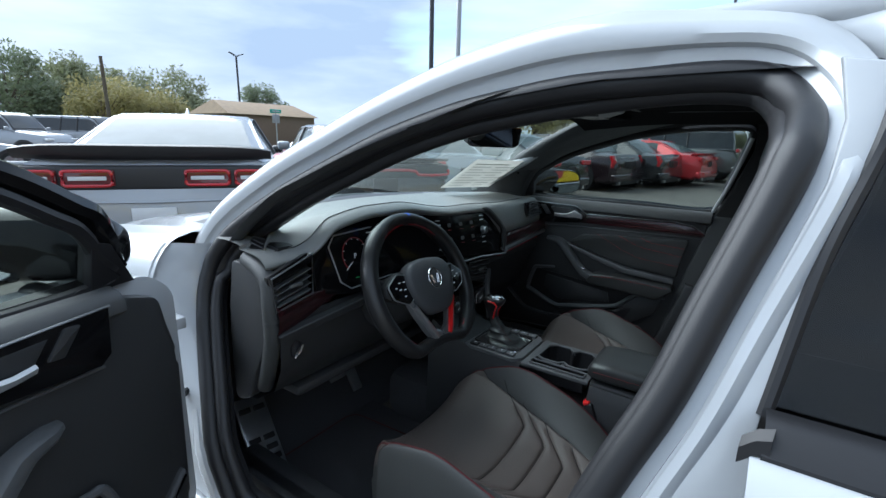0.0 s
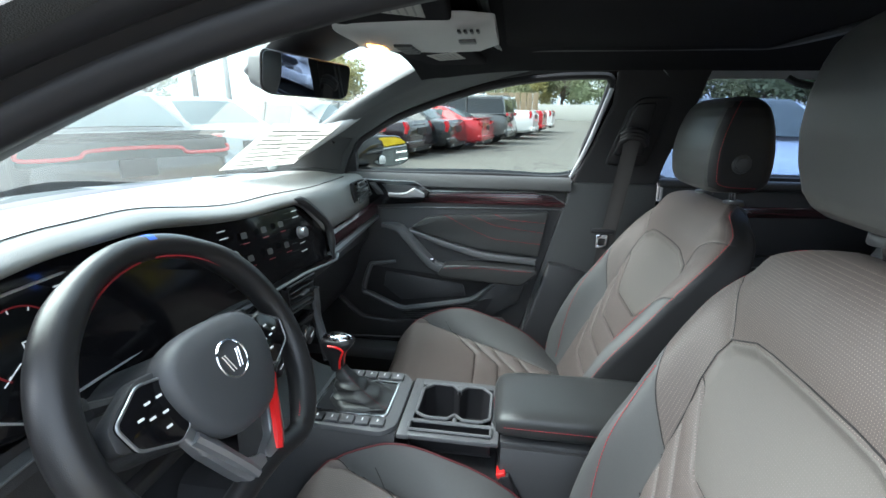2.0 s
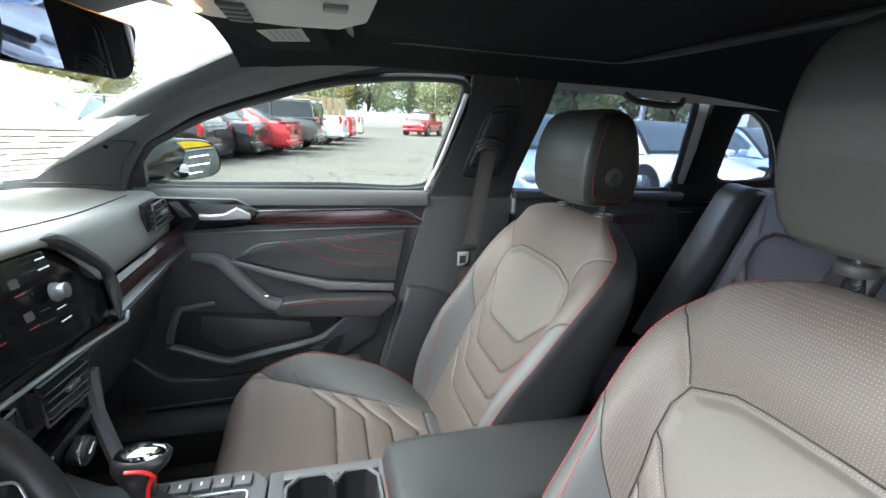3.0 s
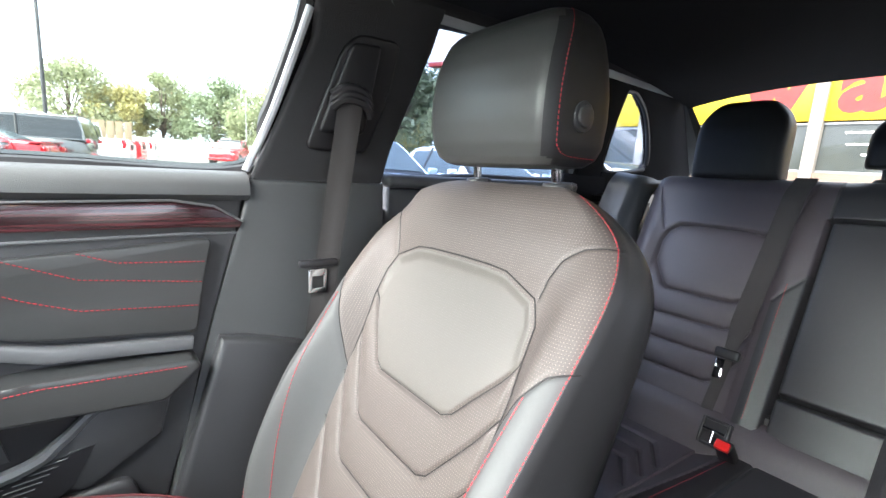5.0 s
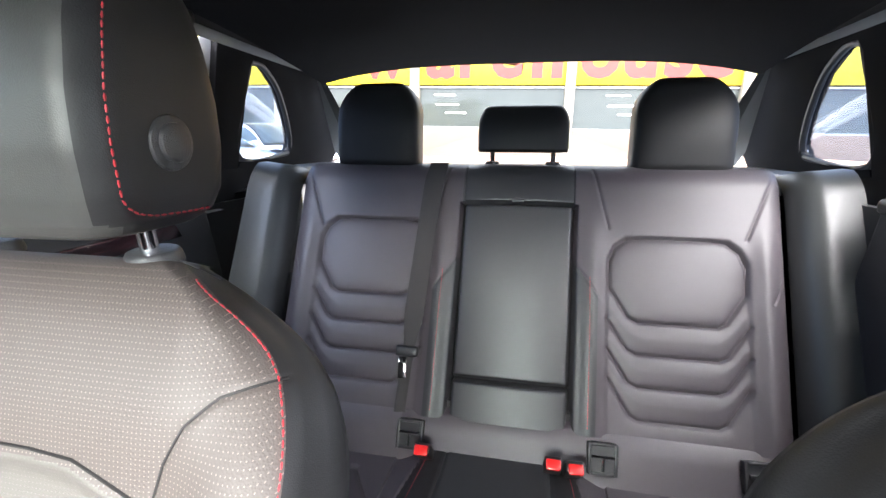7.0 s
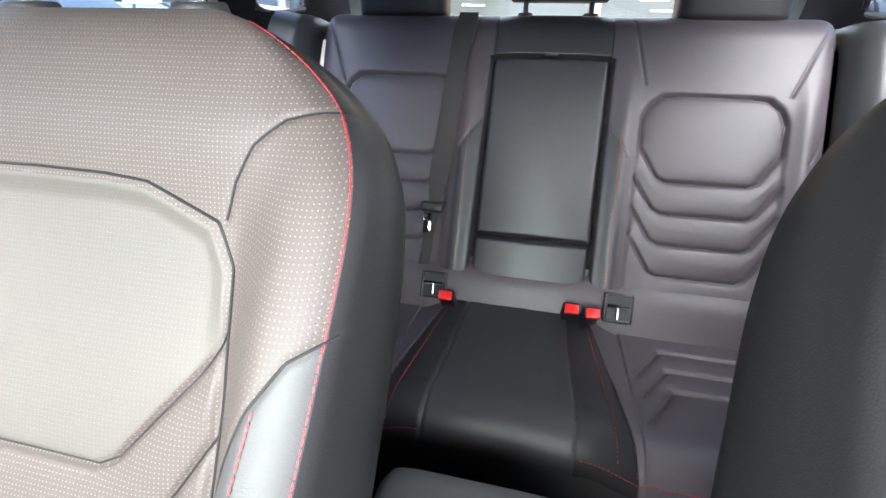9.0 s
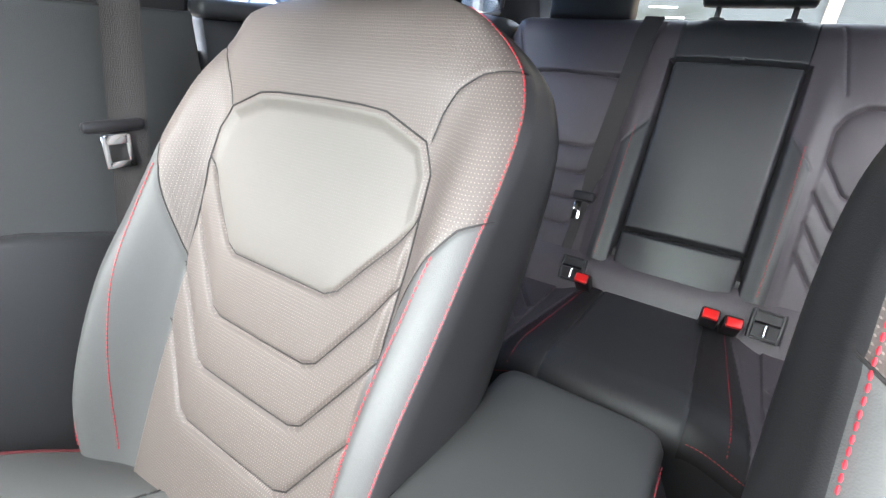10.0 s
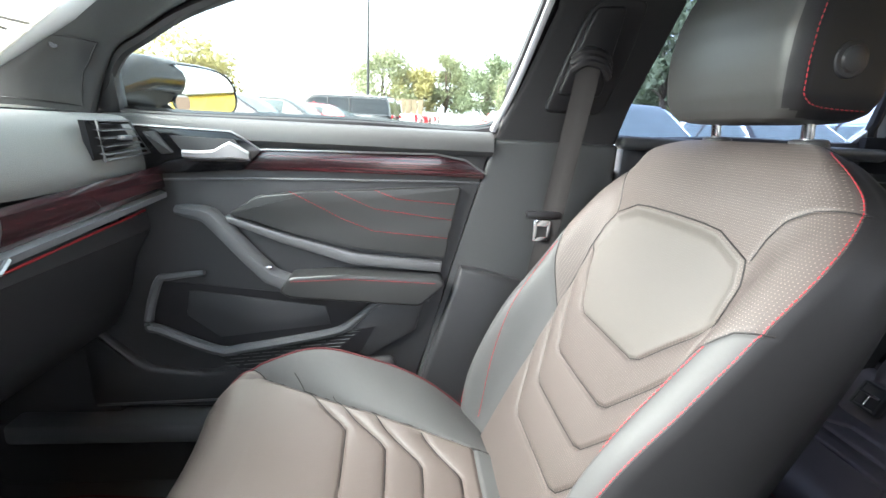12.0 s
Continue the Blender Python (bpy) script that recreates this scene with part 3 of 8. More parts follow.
        z = z - 0.005 * np.exp(-(D / 0.004) ** 2) - 0.005 * np.exp(-((Y + 0.060) / 0.004) ** 2) * (A < xin)
        e = np.clip((np.abs(Q) - 0.94) / 0.06, 0, 1)
        z = z - 0.05 * (1 - np.sqrt(1 - e * e))
        e = np.clip((Y - 0.40) / 0.079, 0, 1)
        return z - 0.085 * (1 - np.sqrt(np.maximum(1 - e * e, 0)))

    Z = lift(CX, CY, CQ)
    top = np.stack([CX, CY + y0, Z], -1)
    sides = [np.stack([CX[:, -1:] * k, CY[:, -1:] + y0, Z[:, -1:] * 0 + z], -1) for k, z in ((1.03, 0.37), (1.0, 0.27), (0.0, 0.26))]
    sidesl = [np.stack([CX[:, :1] * k, CY[:, :1] + y0, Z[:, :1] * 0 + z], -1) for k, z in ((1.0, 0.27), (1.03, 0.37))]
    P = np.concatenate([top] + sides + sidesl, 1)
    end = P[-1:].copy(); end[..., 1] -= 0.02; end[..., 2] = np.minimum(end[..., 2], 0.30)
    P = np.concatenate([P, end], 0)
    idx = np.ones((P.shape[0] - 1, P.shape[1]), int)
    xin = np.interp(CY[:-1], INY, INX)
    idx[: len(cy) - 1, :299] = np.where((np.abs(CX[:-1]) > xin) | (CY[:-1] < -0.060), 1, 0)[:, :299]
    part("seat_cushion", grid_mesh(P, True, idx), [PERFC, BOLST], seat)

    def onc(pts, n):
        out = []
        for v in spline([(a, b, 0) for a, b in pts], n):
            h = np.interp(v.y, cy, HW)
            out.append((v.x, v.y + y0, float(lift(np.array([[v.x]]), np.array([[v.y]]), np.array([[v.x / h]]))[0, 0]) + 0.001))
        return out

    for ln in cb:
        pl = [Vector((*p, 0)).lerp(Vector((*q_, 0)), t) for p, q_ in zip(ln, ln[1:]) for t in np.linspace(0, 1, 12, endpoint=False)] + [Vector((*ln[-1], 0))]
        part("cushion_seam", tube(onc([(v.x, v.y) for v in pl], len(pl)), 0.0013, 6), DARKSEAM, seat)
    for ln in cl:
        part("cushion_seam", tube(onc([(a + (c - a) * t, b + (d - b) * t) for (a, b), (c, d) in zip(ln, ln[1:]) for t in np.linspace(0, 1, 10, endpoint=False)], 60), 0.0012, 5), DARKSEAM, seat)
    ce = [(np.interp(y, cy, HW) * 0.945, y) for y in np.linspace(-0.08, 0.46, 24)]
    for k in (-1, 1):
        part("cushion_piping", tube(onc([(k * a, b) for a, b in ce], 120), 0.0022, 6), MATRED, seat, "dark red piped edge")
        part("side_shield", box(k * 0.262, 0.05 + y0, 0.33, 0.03, 0.40, 0.11, 0.012), PLAST, seat)
    part("seat_base", merge(box(0, 0.17 + y0, 0.265, 0.40, 0.50, 0.07, 0.02), box(-0.2, 0.15 + y0, 0.215, 0.05, 0.56, 0.05, 0.01), box(0.2, 0.15 + y0, 0.215, 0.05, 0.56, 0.05, 0.01)), PLAST, seat)
    # headrest
    hz = np.array([1.068, 1.072, 1.082, 1.100, 1.135, 1.17, 1.21, 1.240, 1.260, 1.274, 1.282, 1.285])
    hx = np.array([0.100, 0.116, 0.128, 0.134, 0.137, 0.138, 0.137, 0.134, 0.128, 0.117, 0.100, 0.080])
    yf = np.array([-0.368, -0.356, -0.346, -0.338, -0.333, -0.333, -0.340, -0.350, -0.359, -0.370, -0.384, -0.398])
    yb = np.array([-0.446, -0.470, -0.480, -0.486, -0.488, -0.485, -0.478, -0.470, -0.463, -0.454, -0.442, -0.430])
    ii = np.arange(len(hz))

    def head_loop(u, n=11):
        """Plan outline at a level: bowed front, tight front corners, flat sides, rounder back."""
        z, w, a, b = (np.interp(u, ii, v) for v in (hz, hx, yf, yb))
        rf, rb = min(0.026, 0.45 * (a - b)), min(0.036, 0.45 * (a - b))
        lp = []
        for cx_, cy_, r, t0 in ((w - rf, a - rf, rf, 0), (rf - w, a - rf, rf, 90), (rb - w, b + rb, rb, 180), (w - rb, b + rb, rb, 270)):
            for k_ in range(n):
                t = radians(t0 + 90 * k_ / (n - 1))
                lp.append((cx_ + r * math.cos(t), cy_ + r * math.sin(t), z))
        out = []
        for i_, (x, y, z_) in enumerate(lp):
            nx, ny, _ = lp[(i_ + 1) % len(lp)]
            out += [(x + (nx - x) * f_, y + (ny - y) * f_, z_) for f_ in ((0, 0.2, 0.4, 0.6, 0.8) if i_ % n == n - 1 else (0,))]
        return [(x, y - 0.010 * (abs(x) / 0.137) ** 2 * (y > (a + b) / 2) + y0, z_) for x, y, z_ in out], z, w, a, b, rf

    hb = loft([head_loop(u)[0] for u in np.linspace(0, len(hz) - 1, 60)])
    # side faces darker than the front: their shade is put into the colour
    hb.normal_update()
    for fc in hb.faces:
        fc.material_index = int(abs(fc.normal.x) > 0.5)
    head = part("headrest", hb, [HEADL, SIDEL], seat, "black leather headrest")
    line = []
    for u in np.linspace(3.0, 9.6, 60):
        _, z, w, a, b, rf = head_loop(u)
        t = radians(22)
        x = w - rf + rf * math.cos(t) + 0.0006
        line.append((x, a - rf + rf * math.sin(t) + 0.0004 - 0.010 * (x / 0.137) ** 2 + y0, z))
    turn = [(0.1285, -0.450, 1.0835), (0.1290, -0.420, 1.0838), (0.1288, -0.392, 1.0850), (0.1300, -0.376, 1.0885), (0.1325, -0.366, 1.0945)]
    line = [(x + 0.0012, y + y0, z) for x, y, z in turn] + line
    for k in (-1, 1):
        part("stitching", stitches([(k * a, b, c) for a, b, c in line]), RED, head, "fine red stitched seam")
    part("release_button", merge(cyl((-0.120, -0.408 + y0, 1.138), (-0.1400, -0.408 + y0, 1.138), 0.021, n=32, bevel=0.003), cyl((-0.135, -0.408 + y0, 1.138), (-0.1440, -0.408 + y0, 1.138), 0.015, n=28, bevel=0.003)), PLAST, head)
    for sx in (-0.088, 0.088):
        part("post", cyl((sx, -0.430 + y0, 1.00), (sx, -0.418 + y0, 1.10), 0.0075, n=16), CHROME, seat, "chrome headrest post")
        part("post_collar", merge(cyl((sx, -0.428 + y0, 1.035), (sx, -0.427 + y0, 1.049), 0.024, 0.021, n=24, bevel=0.003)), PLAST, seat)
    return seat


passenger_seat = front_seat(0.0)
passenger_seat.matrix_basis = CAR @ pose(0.354, 0, 0)
driver_seat = copy_thing(passenger_seat, CAR @ pose(-0.375, 0.045, 0.0))
# the driver's backrest is set more upright and a little aside
upright = pose(-0.042, -0.045, 0.020) @ pose(0, -0.09, 0.42) @ pose(0, 0, 0, -8.5, 0, 0) @ pose(0, 0.09, -0.42)
for ch in driver_seat.children:
    if ch.name.split(".")[0] in ("backrest", "seam", "stitching", "bolster_stitching", "headrest", "post", "post_collar"):
        ch.matrix_basis = (upright if ch.name.startswith(("headrest", "post")) else pose(0, 0.014, -0.024) @ upright) @ ch.matrix_basis

# ---- rear bench ----
def rear_bench():
    bench = thing("rear_bench", "three-place black leather rear bench with quilted backs", "seat")
    base = np.array([0, -0.957, 0.48])
    sv = np.linspace(0.066, 0.685, 260)
    xs = np.linspace(-0.579, 0.551, 420)
    X, S = np.meshgrid(xs, sv)
    XC = -0.014
    Xr = X - XC
    A = np.abs(Xr) - 0.347
    SS = S - np.where(Xr > 0, 0.020, -0.004) * step(0.15, 0.20, np.abs(Xr))
    ins = [(0.070, 0.500), (0.102, 0.496), (0.128, 0.475), (0.139, 0.445), (0.137, 0.385), (0.098, 0.323), (0.080, 0.314), (-0.080, 0.314), (-0.098, 0.323), (-0.137, 0.385), (-0.139, 0.445), (-0.128, 0.475), (-0.102, 0.496), (-0.070, 0.500)]
    chv = mirrored([[(0.143, 0.318), (0.100, 0.254), (0.082, 0.245), (0, 0.245)], [(0.142, 0.254), (0.098, 0.187), (0.080, 0.178), (0, 0.178)], [(0.140, 0.192), (0.094, 0.119), (0.076, 0.110), (0, 0.110)]])
    ringo = [(0.148, -0.15), (0.148, 0.455), (0.134, 0.487), (0.108, 0.508), (-0.108, 0.508), (-0.134, 0.487), (-0.148, 0.455), (-0.148, -0.15)]
    D = near(A, SS, chv + [ins + ins[:1]])
    R = near(A, SS, [ringo])
    inr = np.where(inside(A, SS, ringo), R, 0)
    d = -0.008 * step(0, 0.012, inr)
    d = d + 0.0065 * (1 - np.exp(-D / 0.013)) * step(0, 0.012, inr) - 0.0036 * np.exp(-(D / 0.0030) ** 2)
    d = d + 0.010 * np.exp(-((np.abs(A) - 0.175) / 0.022) ** 2) * (1 - step(0.44, 0.58, S))
    d = d - 0.03 * np.exp(-((np.abs(Xr) - 0.131) / 0.0045) ** 2) * (S < 0.570)
    C = np.abs(Xr) < 0.129
    d = d - 0.028 * C * np.exp(-((S - 0.155) / 0.005) ** 2) - 0.02 * C * np.exp(-((S - 0.568) / 0.004) ** 2)
    d = d + C * (-0.004 + 0.010 * np.cos(np.clip(Xr / 0.129, -1, 1) * math.pi / 2) ** 0.5)
    seam = near(np.abs(Xr), S, [[(0.133, 0.432), (0.160, 0.395), (0.185, 0.358)], [(0.170, 0.66), (0.205, 0.515)], [(0.488, 0.500), (0.530, 0.605), (0.55, 0.65)], [(0.558, 0.42), (0.53, 0.365)]])
    d = d - 0.003 * np.exp(-(seam / 0.003) ** 2)
    e = np.clip((S - 0.62) / 0.066, 0, 1)
    d = d - 0.065 * (1 - np.sqrt(np.maximum(1 - e * e, 0)))
    e = np.clip((np.abs(Xr) - 0.53) / 0.036, 0, 1)
    d = d - 0.03 * (1 - np.sqrt(np.maximum(1 - e * e, 0)))
    P = base + X[..., None] * np.array([1, 0, 0]) + S[..., None] * UPB + d[..., None] * NRB
    lid = P[-1:].copy(); lid[..., 1] -= 0.10
    P = np.concatenate([P, lid], 0)
    idx = np.zeros((P.shape[0] - 1, len(xs) - 1), int)
    ax, ss = np.abs(Xr[:-1, :-1]), S[:-1, :-1]
    idx[:-1] = np.where((ax < 0.131) | ((ax < 0.187) & (ss < 0.434 - (ax - 0.133) * 1.42)), 1, 0)
    part("seat_back", grid_mesh(P, False, idx), [REARL, REARD], bench)
    pt = lambda x, s, dd: base + np.array([x, 0, 0]) + s * UPB + dd * NRB
    for sx in (-1, 1):
        part("stitching", stitches([pt(XC + sx * x, s, 0.013) for x, s in ((0.166, 0.40), (0.168, 0.3), (0.168, 0.2), (0.168, 0.075))]), RED, bench, "fine red stitched seam")
        prof = []
        for v in np.linspace(0, 1, 40):
            s_ = 0.02 + 0.645 * v
            top_ = max(0.0, (v - 0.86) / 0.14)
            prof.append([base + np.array([XC + sx * (0.573 + 0.100 * u), 0, 0]) + s_ * UPB + (0.012 + 0.030 * math.sin(min(1, u * 2.2) * 1.57) + 0.045 * u * u * (1 - 0.5 * v) - 0.030 * (1 - math.sqrt(max(0, 1 - max(0.0, (0.22 - u) / 0.22) ** 2))) - 0.06 * (1 - math.sqrt(1 - top_ * top_))) * NRB for u in np.linspace(0, 1, 20)])
        part("side_bolster", grid_mesh(np.array(prof)), LEATHER, bench, "black leather side bolster")
    part("armrest_loop", box(XC, *pt(0, 0.571, 0.012)[1:], 0.028, 0.012, 0.010, 0.003), PLAST, bench)
    # cushion
    cy = np.concatenate([np.linspace(-1.02, -0.64, 130), np.linspace(-0.637, -0.565, 28)])
    xs2 = np.linspace(-0.64, 0.64, 420)
    CX, CY = np.meshgrid(xs2, cy)
    A2 = np.abs(np.abs(CX) - 0.385)
    z = np.interp(CY, [-1.02, -0.95, -0.8, -0.65], [0.445, 0.452, 0.462, 0.475])
    z = z + 0.030 * (1 - step(0.13, 0.235, np.abs(CX))) + 0.02 * step(0.53, 0.62, np.abs(CX))
    chc = [[(0, -0.895), (0.09, -0.895), (0.15, -0.80)], [(0, -0.83), (0.09, -0.83), (0.15, -0.735)], [(0, -0.765), (0.09, -0.765), (0.15, -0.67)]]
    DD = near(A2, CY, chc)
    z = z + 0.006 * (1 - np.exp(-DD / 0.018)) * (np.abs(CX) > 0.22) - 0.006 * np.exp(-(DD / 0.0045) ** 2)
    sm = near(np.abs(CX), CY, [[(0.108, -1.0), (0.112, -0.75), (0.120, -0.56)], [(0.150, -1.0), (0.190, -0.75), (0.215, -0.56)]])
    z = z - 0.0035 * np.exp(-(sm / 0.0035) ** 2)
    e = np.clip((CY + 0.635) / 0.071, 0, 1)
    z = z - 0.075 * (1 - np.sqrt(np.maximum(1 - e * e, 0)))
    P = np.stack([CX, CY, z], -1)
    end = P[-1:].copy(); end[..., 2] = 0.24; end[..., 1] -= 0.03
    P = np.concatenate([P, end], 0)
    idx = np.zeros((P.shape[0] - 1, len(xs2) - 1), int)
    xb = np.interp(CY[:-1, :-1], [-1, -0.75, -0.56], [0.150, 0.190, 0.215])
    mid = np.interp(CY[:-1, :-1], [-1, -0.75, -0.56], [0.108, 0.112, 0.120])
    idx[: len(cy) - 1] = np.where(np.abs(CX[:-1, :-1]) < mid, 1, np.where(np.abs(CX[:-1, :-1]) < xb, 2, 0))
    idx[-1] = 1
    part("seat_cushion", grid_mesh(P, False, idx), [REARL, REARD, SIDEL], bench)
    zc = lambda x, y: float(np.interp(x, xs2, [np.interp(y, cy, z[:, i]) for i in range(len(xs2))]))
    for sx in (-1, 1):
        part("cushion_stitching", stitches([(sx * x, y, zc(sx * x, y) + 0.001) for x, y in zip(np.linspace(0.142, 0.180, 20), np.linspace(-0.985, -0.58, 20))]), RED, bench, "fine red stitched seam")
        part("front_stitching", stitches([(sx * x, -0.572, zc(sx * x, -0.572) + 0.002) for x in np.linspace(0.125, 0.6, 40)]), RED, bench, "fine red stitched seam")
    gap = [(-1.06, 0.552), (-1.0, 0.553), (-0.985, 0.545), (-0.965, 0.515), (-0.948, 0.475), (-0.935, 0.45), (-0.92, 0.43)]
    part("seat_gap_strip", grid_mesh(np.array([[(x, y, z) for y, z in gap] for x in np.linspace(-0.60, 0.60, 60)])), REARL, bench, "grey leather strip between back and cushion")
    part("back_foot", box(0, -1.06, 0.50, 1.12, 0.10, 0.14, 0.01), PLAST, bench)
    # headrests
    for cx, w, z0, z1 in ((-0.384, 0.113, 1.070, 1.284), (0.360, 0.112, 1.075, 1.286), (-0.016, 0.112, 1.113, 1.226)):
        rows = []
        for u in np.linspace(0, 1, 30):
            zz = z0 + (z1 - z0) * u
            k = (1 - max(0, (u - 0.55) / 0.45) ** 2.6 * 0.46) if z1 > 1.27 else (1 - max(0, (u - 0.6) / 0.4) ** 2 * 0.16)
            edge = (1 - max(0, (abs(u - 0.5) * 2 - 0.86) / 0.14) ** 2 * 0.30)
            ww, dp = w * k * (0.9 + 0.1 * edge), 0.050 * edge
            yc = -1.300 + 0.012 * math.sin(u * 3.1) - 0.03 * u
            rows.append([(cx + ww * math.copysign(abs(math.cos(t)) ** 0.4, math.cos(t)), yc + dp * math.copysign(abs(math.sin(t)) ** 0.55, math.sin(t)), zz) for t in np.linspace(0, 2 * math.pi, 56, endpoint=False)])
        h = part("headrest", loft(rows), SIDEL, bench, "black leather rear headrest")
        if z1 < 1.27:
            for sx in (-0.092, 0.060):
                part("post", cyl((sx, -1.30, 1.06), (sx, -1.30, 1.15), 0.006, n=14), DSTEEL, h)
                part("post_collar", cyl((sx, -1.30, 1.078), (sx, -1.30, 1.090), 0.021, 0.017, n=22, bevel=0.003), PLAST, h)
    return bench


rear_bench()


def child_anchor(x):
    """A framed anchor slot between seat back and cushion."""
    a = thing("child_seat_anchor", "dark framed child seat anchor slot with steel bar", "anchor", "child seat anchors", m=CAR @ pose(x, -0.955, 0.512) @ pose(0, 0, 0, 26, 0, 0))
    part("frame", merge(box(-0.026, 0, 0, 0.007, 0.020, 0.062, 0.003), box(0.026, 0, 0, 0.007, 0.020, 0.062, 0.003), box(0, 0, 0.028, 0.046, 0.020, 0.007, 0.003), box(0, 0, -0.028, 0.046, 0.020, 0.007, 0.003)), BLACKP, a)
    part("slot", box(0, 0.001, 0, 0.046, 0.012, 0.052, 0), RUBBER, a)
    part("bar", merge(cyl((-0.022, 0.010, 0.004), (0.022, 0.010, 0.004), 0.0042, n=12), cyl((0.0, 0.010, 0.004), (0.0, 0.010, -0.022), 0.0036, n=12)), CHROME, a, "bright steel anchor bar")


for ax_ in (-0.50, -0.212, 0.192, 0.50):
    child_anchor(ax_)


def buckle(x, y, z, m, red=True):
    b = thing("belt_buckle", "black seat belt buckle with red release button", "buckle", "belt buckles", m=CAR @ pose(x, y, z) @ m)
    part("stalk", box(0, 0, -0.055, 0.022, 0.014, 0.11, 0.003), BLACKP, b)
    part("housing", box(0, 0, 0.022, 0.034, 0.022, 0.062, 0.005), BLACKP, b)
    part("button", box(0, 0.006, 0.054, 0.028, 0.020, 0.012, 0.003), REDP, b, "bright red release button")


buckle(0.150, -0.925, 0.490, pose(0, 0, 0, -40, 0, 0))
buckle(-0.112, -0.925, 0.498, pose(0, 0, 0, -40, 0, 0))
buckle(-0.150, -0.925, 0.494, pose(0, 0, 0, -40, 0, 6))
buckle(-0.118, 0.065, 0.485, pose(0, 0, 0, -22, 0, 0))
# ---- car shell: white saloon body seen from its driver's door ----
def px(z):
    """Half-width of the cabin's side at height z (glass line above the belt)."""
    return 0.735 if z < 1.03 else 0.735 - 0.30 * (z - 1.03)


def side(sign, off=0.0):
    """A put() for plates on the cabin's side; depth goes outward."""
    return lambda a, b, d: (sign * (px(b) + off + d), a, b)


body = thing("saloon_body", "white saloon car body with black door seals and headliner", "car")
SEAL = [(0.700, 0.36), (0.760, 0.43), (0.866, 0.62), (0.955, 0.80), (0.974, 0.900), (0.955, 0.972), (0.884, 1.046), (0.724, 1.146), (0.565, 1.223), (0.428, 1.284), (0.281, 1.332), (0.163, 1.357), (0.078, 1.371), (-0.02, 1.381), (-0.138, 1.388), (-0.216, 1.379), (-0.261, 1.342),
        (-0.278, 1.299), (-0.272, 1.232), (-0.223, 1.068), (-0.182, 0.927), (-0.133, 0.803), (-0.060, 0.60), (0.0, 0.42), (0.06, 0.345), (0.16, 0.315), (0.38, 0.310), (0.58, 0.315)]


FLARE = (-1.37, -0.21, 1.278)


def flare(x, y, z, w=1.0):
    """The driver's centre pillar stands further outboard than the sill's plane."""
    c, k = Vector(FLARE), 0.165 * w
    return tuple(c + (Vector((x, y, z)) - c) * (1 - k))


def ring(sign, offs):
    """Loops round the door opening: offs are (outward in the side's plane, outward in x)."""
    p = spline([(a, b, 0) for a, b in SEAL], 130, True)
    n = len(p)
    loops = []
    for o, dx in offs:
        lp = []
        for i in range(n):
            t = (p[(i + 1) % n] - p[i - 1]).normalized()
            nn = Vector((t.y, -t.x)) * -1
            c = Vector((p[i].x - 0.33, p[i].y - 0.9))
            if nn.dot(c) < 0:
                nn = -nn
            rear = step(0.10, -0.20, p[i].x)
            oo = o * (1 - 0.36 * rear * (1 if p[i].y > 0.5 else 0)) if o > 0.03 else o
            if o > 0.03 and p[i].y > 0.95:
                oo *= 1 - 0.12 * float(step(0.10, 0.45, p[i].x))
            a, b = p[i].x + nn.x * oo, p[i].y + nn.y * oo
            X = 0.78 - 0.29 * (min(max(p[i].y, 0.5), 1.4) - 0.8)
            if dx < 0 and p[i].x < 0.1:
                X -= dx * 0.7 * float(step(0.10, -0.05, p[i].x))
            if sign > 0:
                lp.append((X + dx, a, b))
                continue
            w0 = float(step(0.12, -0.10, p[i].x))
            w = w0 * float(step(1.385, 1.25, p[i].y))
            if o <= 0:
                ws = max(w, 0.6 * w0 * (o < 0), (o < 0) * 0.15 * float(step(0.65, 0.15, p[i].x)) * (p[i].y > 1.15))
                oo = o + ws * (-0.017 - 0.6 * o)
                a, b, dx_ = p[i].x + nn.x * oo, p[i].y + nn.y * oo, dx * (1 - 0.85 * ws) * (1 - 0.5 * float(step(0.60, 0.75, p[i].x)) * (p[i].y < 0.9) * (o < 0))
                X = 0.78 - 0.29 * (min(max(p[i].y, 0.5), 1.4) - 0.8)
            else:
                dx_ = dx
            lp.append(flare(-(X + dx_), a, b, w))
        loops.append(lp)
    return loops


for sg in (-1, 1):
    if sg > 0:
        part("door_frame", loft(ring(sg, [(0.0, 0.034), (0.03, 0.038), (0.06, 0.038), (0.07, 0.03)]), True, False), PAINT, body, "white painted door opening")
        continue
    part("door_frame", loft(ring(sg, [(0.0, -0.06), (0.004, 0.0), (0.024, 0.002), (0.032, 0.004), (0.038, 0.012), (0.055, 0.016), (0.078, 0.010), (0.084, 0.004), (0.098, -0.014), (0.110, -0.05)]), True, False), PAINT, body, "white painted door opening")
    part("door_seal", tube(ring(sg, [(-0.010, -0.002)])[0], 0.0215, 12, True), RUBBER, body, "black rubber door seal")
    part("inner_seal", tube(ring(sg, [(-0.040, -0.040)])[0], 0.017, 10, True), RUBBER, body, "black inner door seal")
    part("seal_lip", loft(ring(sg, [(-0.012, 0.006), (-0.026, -0.004), (-0.040, -0.030), (-0.048, -0.060), (-0.042, -0.095)]), True, False), RUBBER, body, "black rubber door seal")

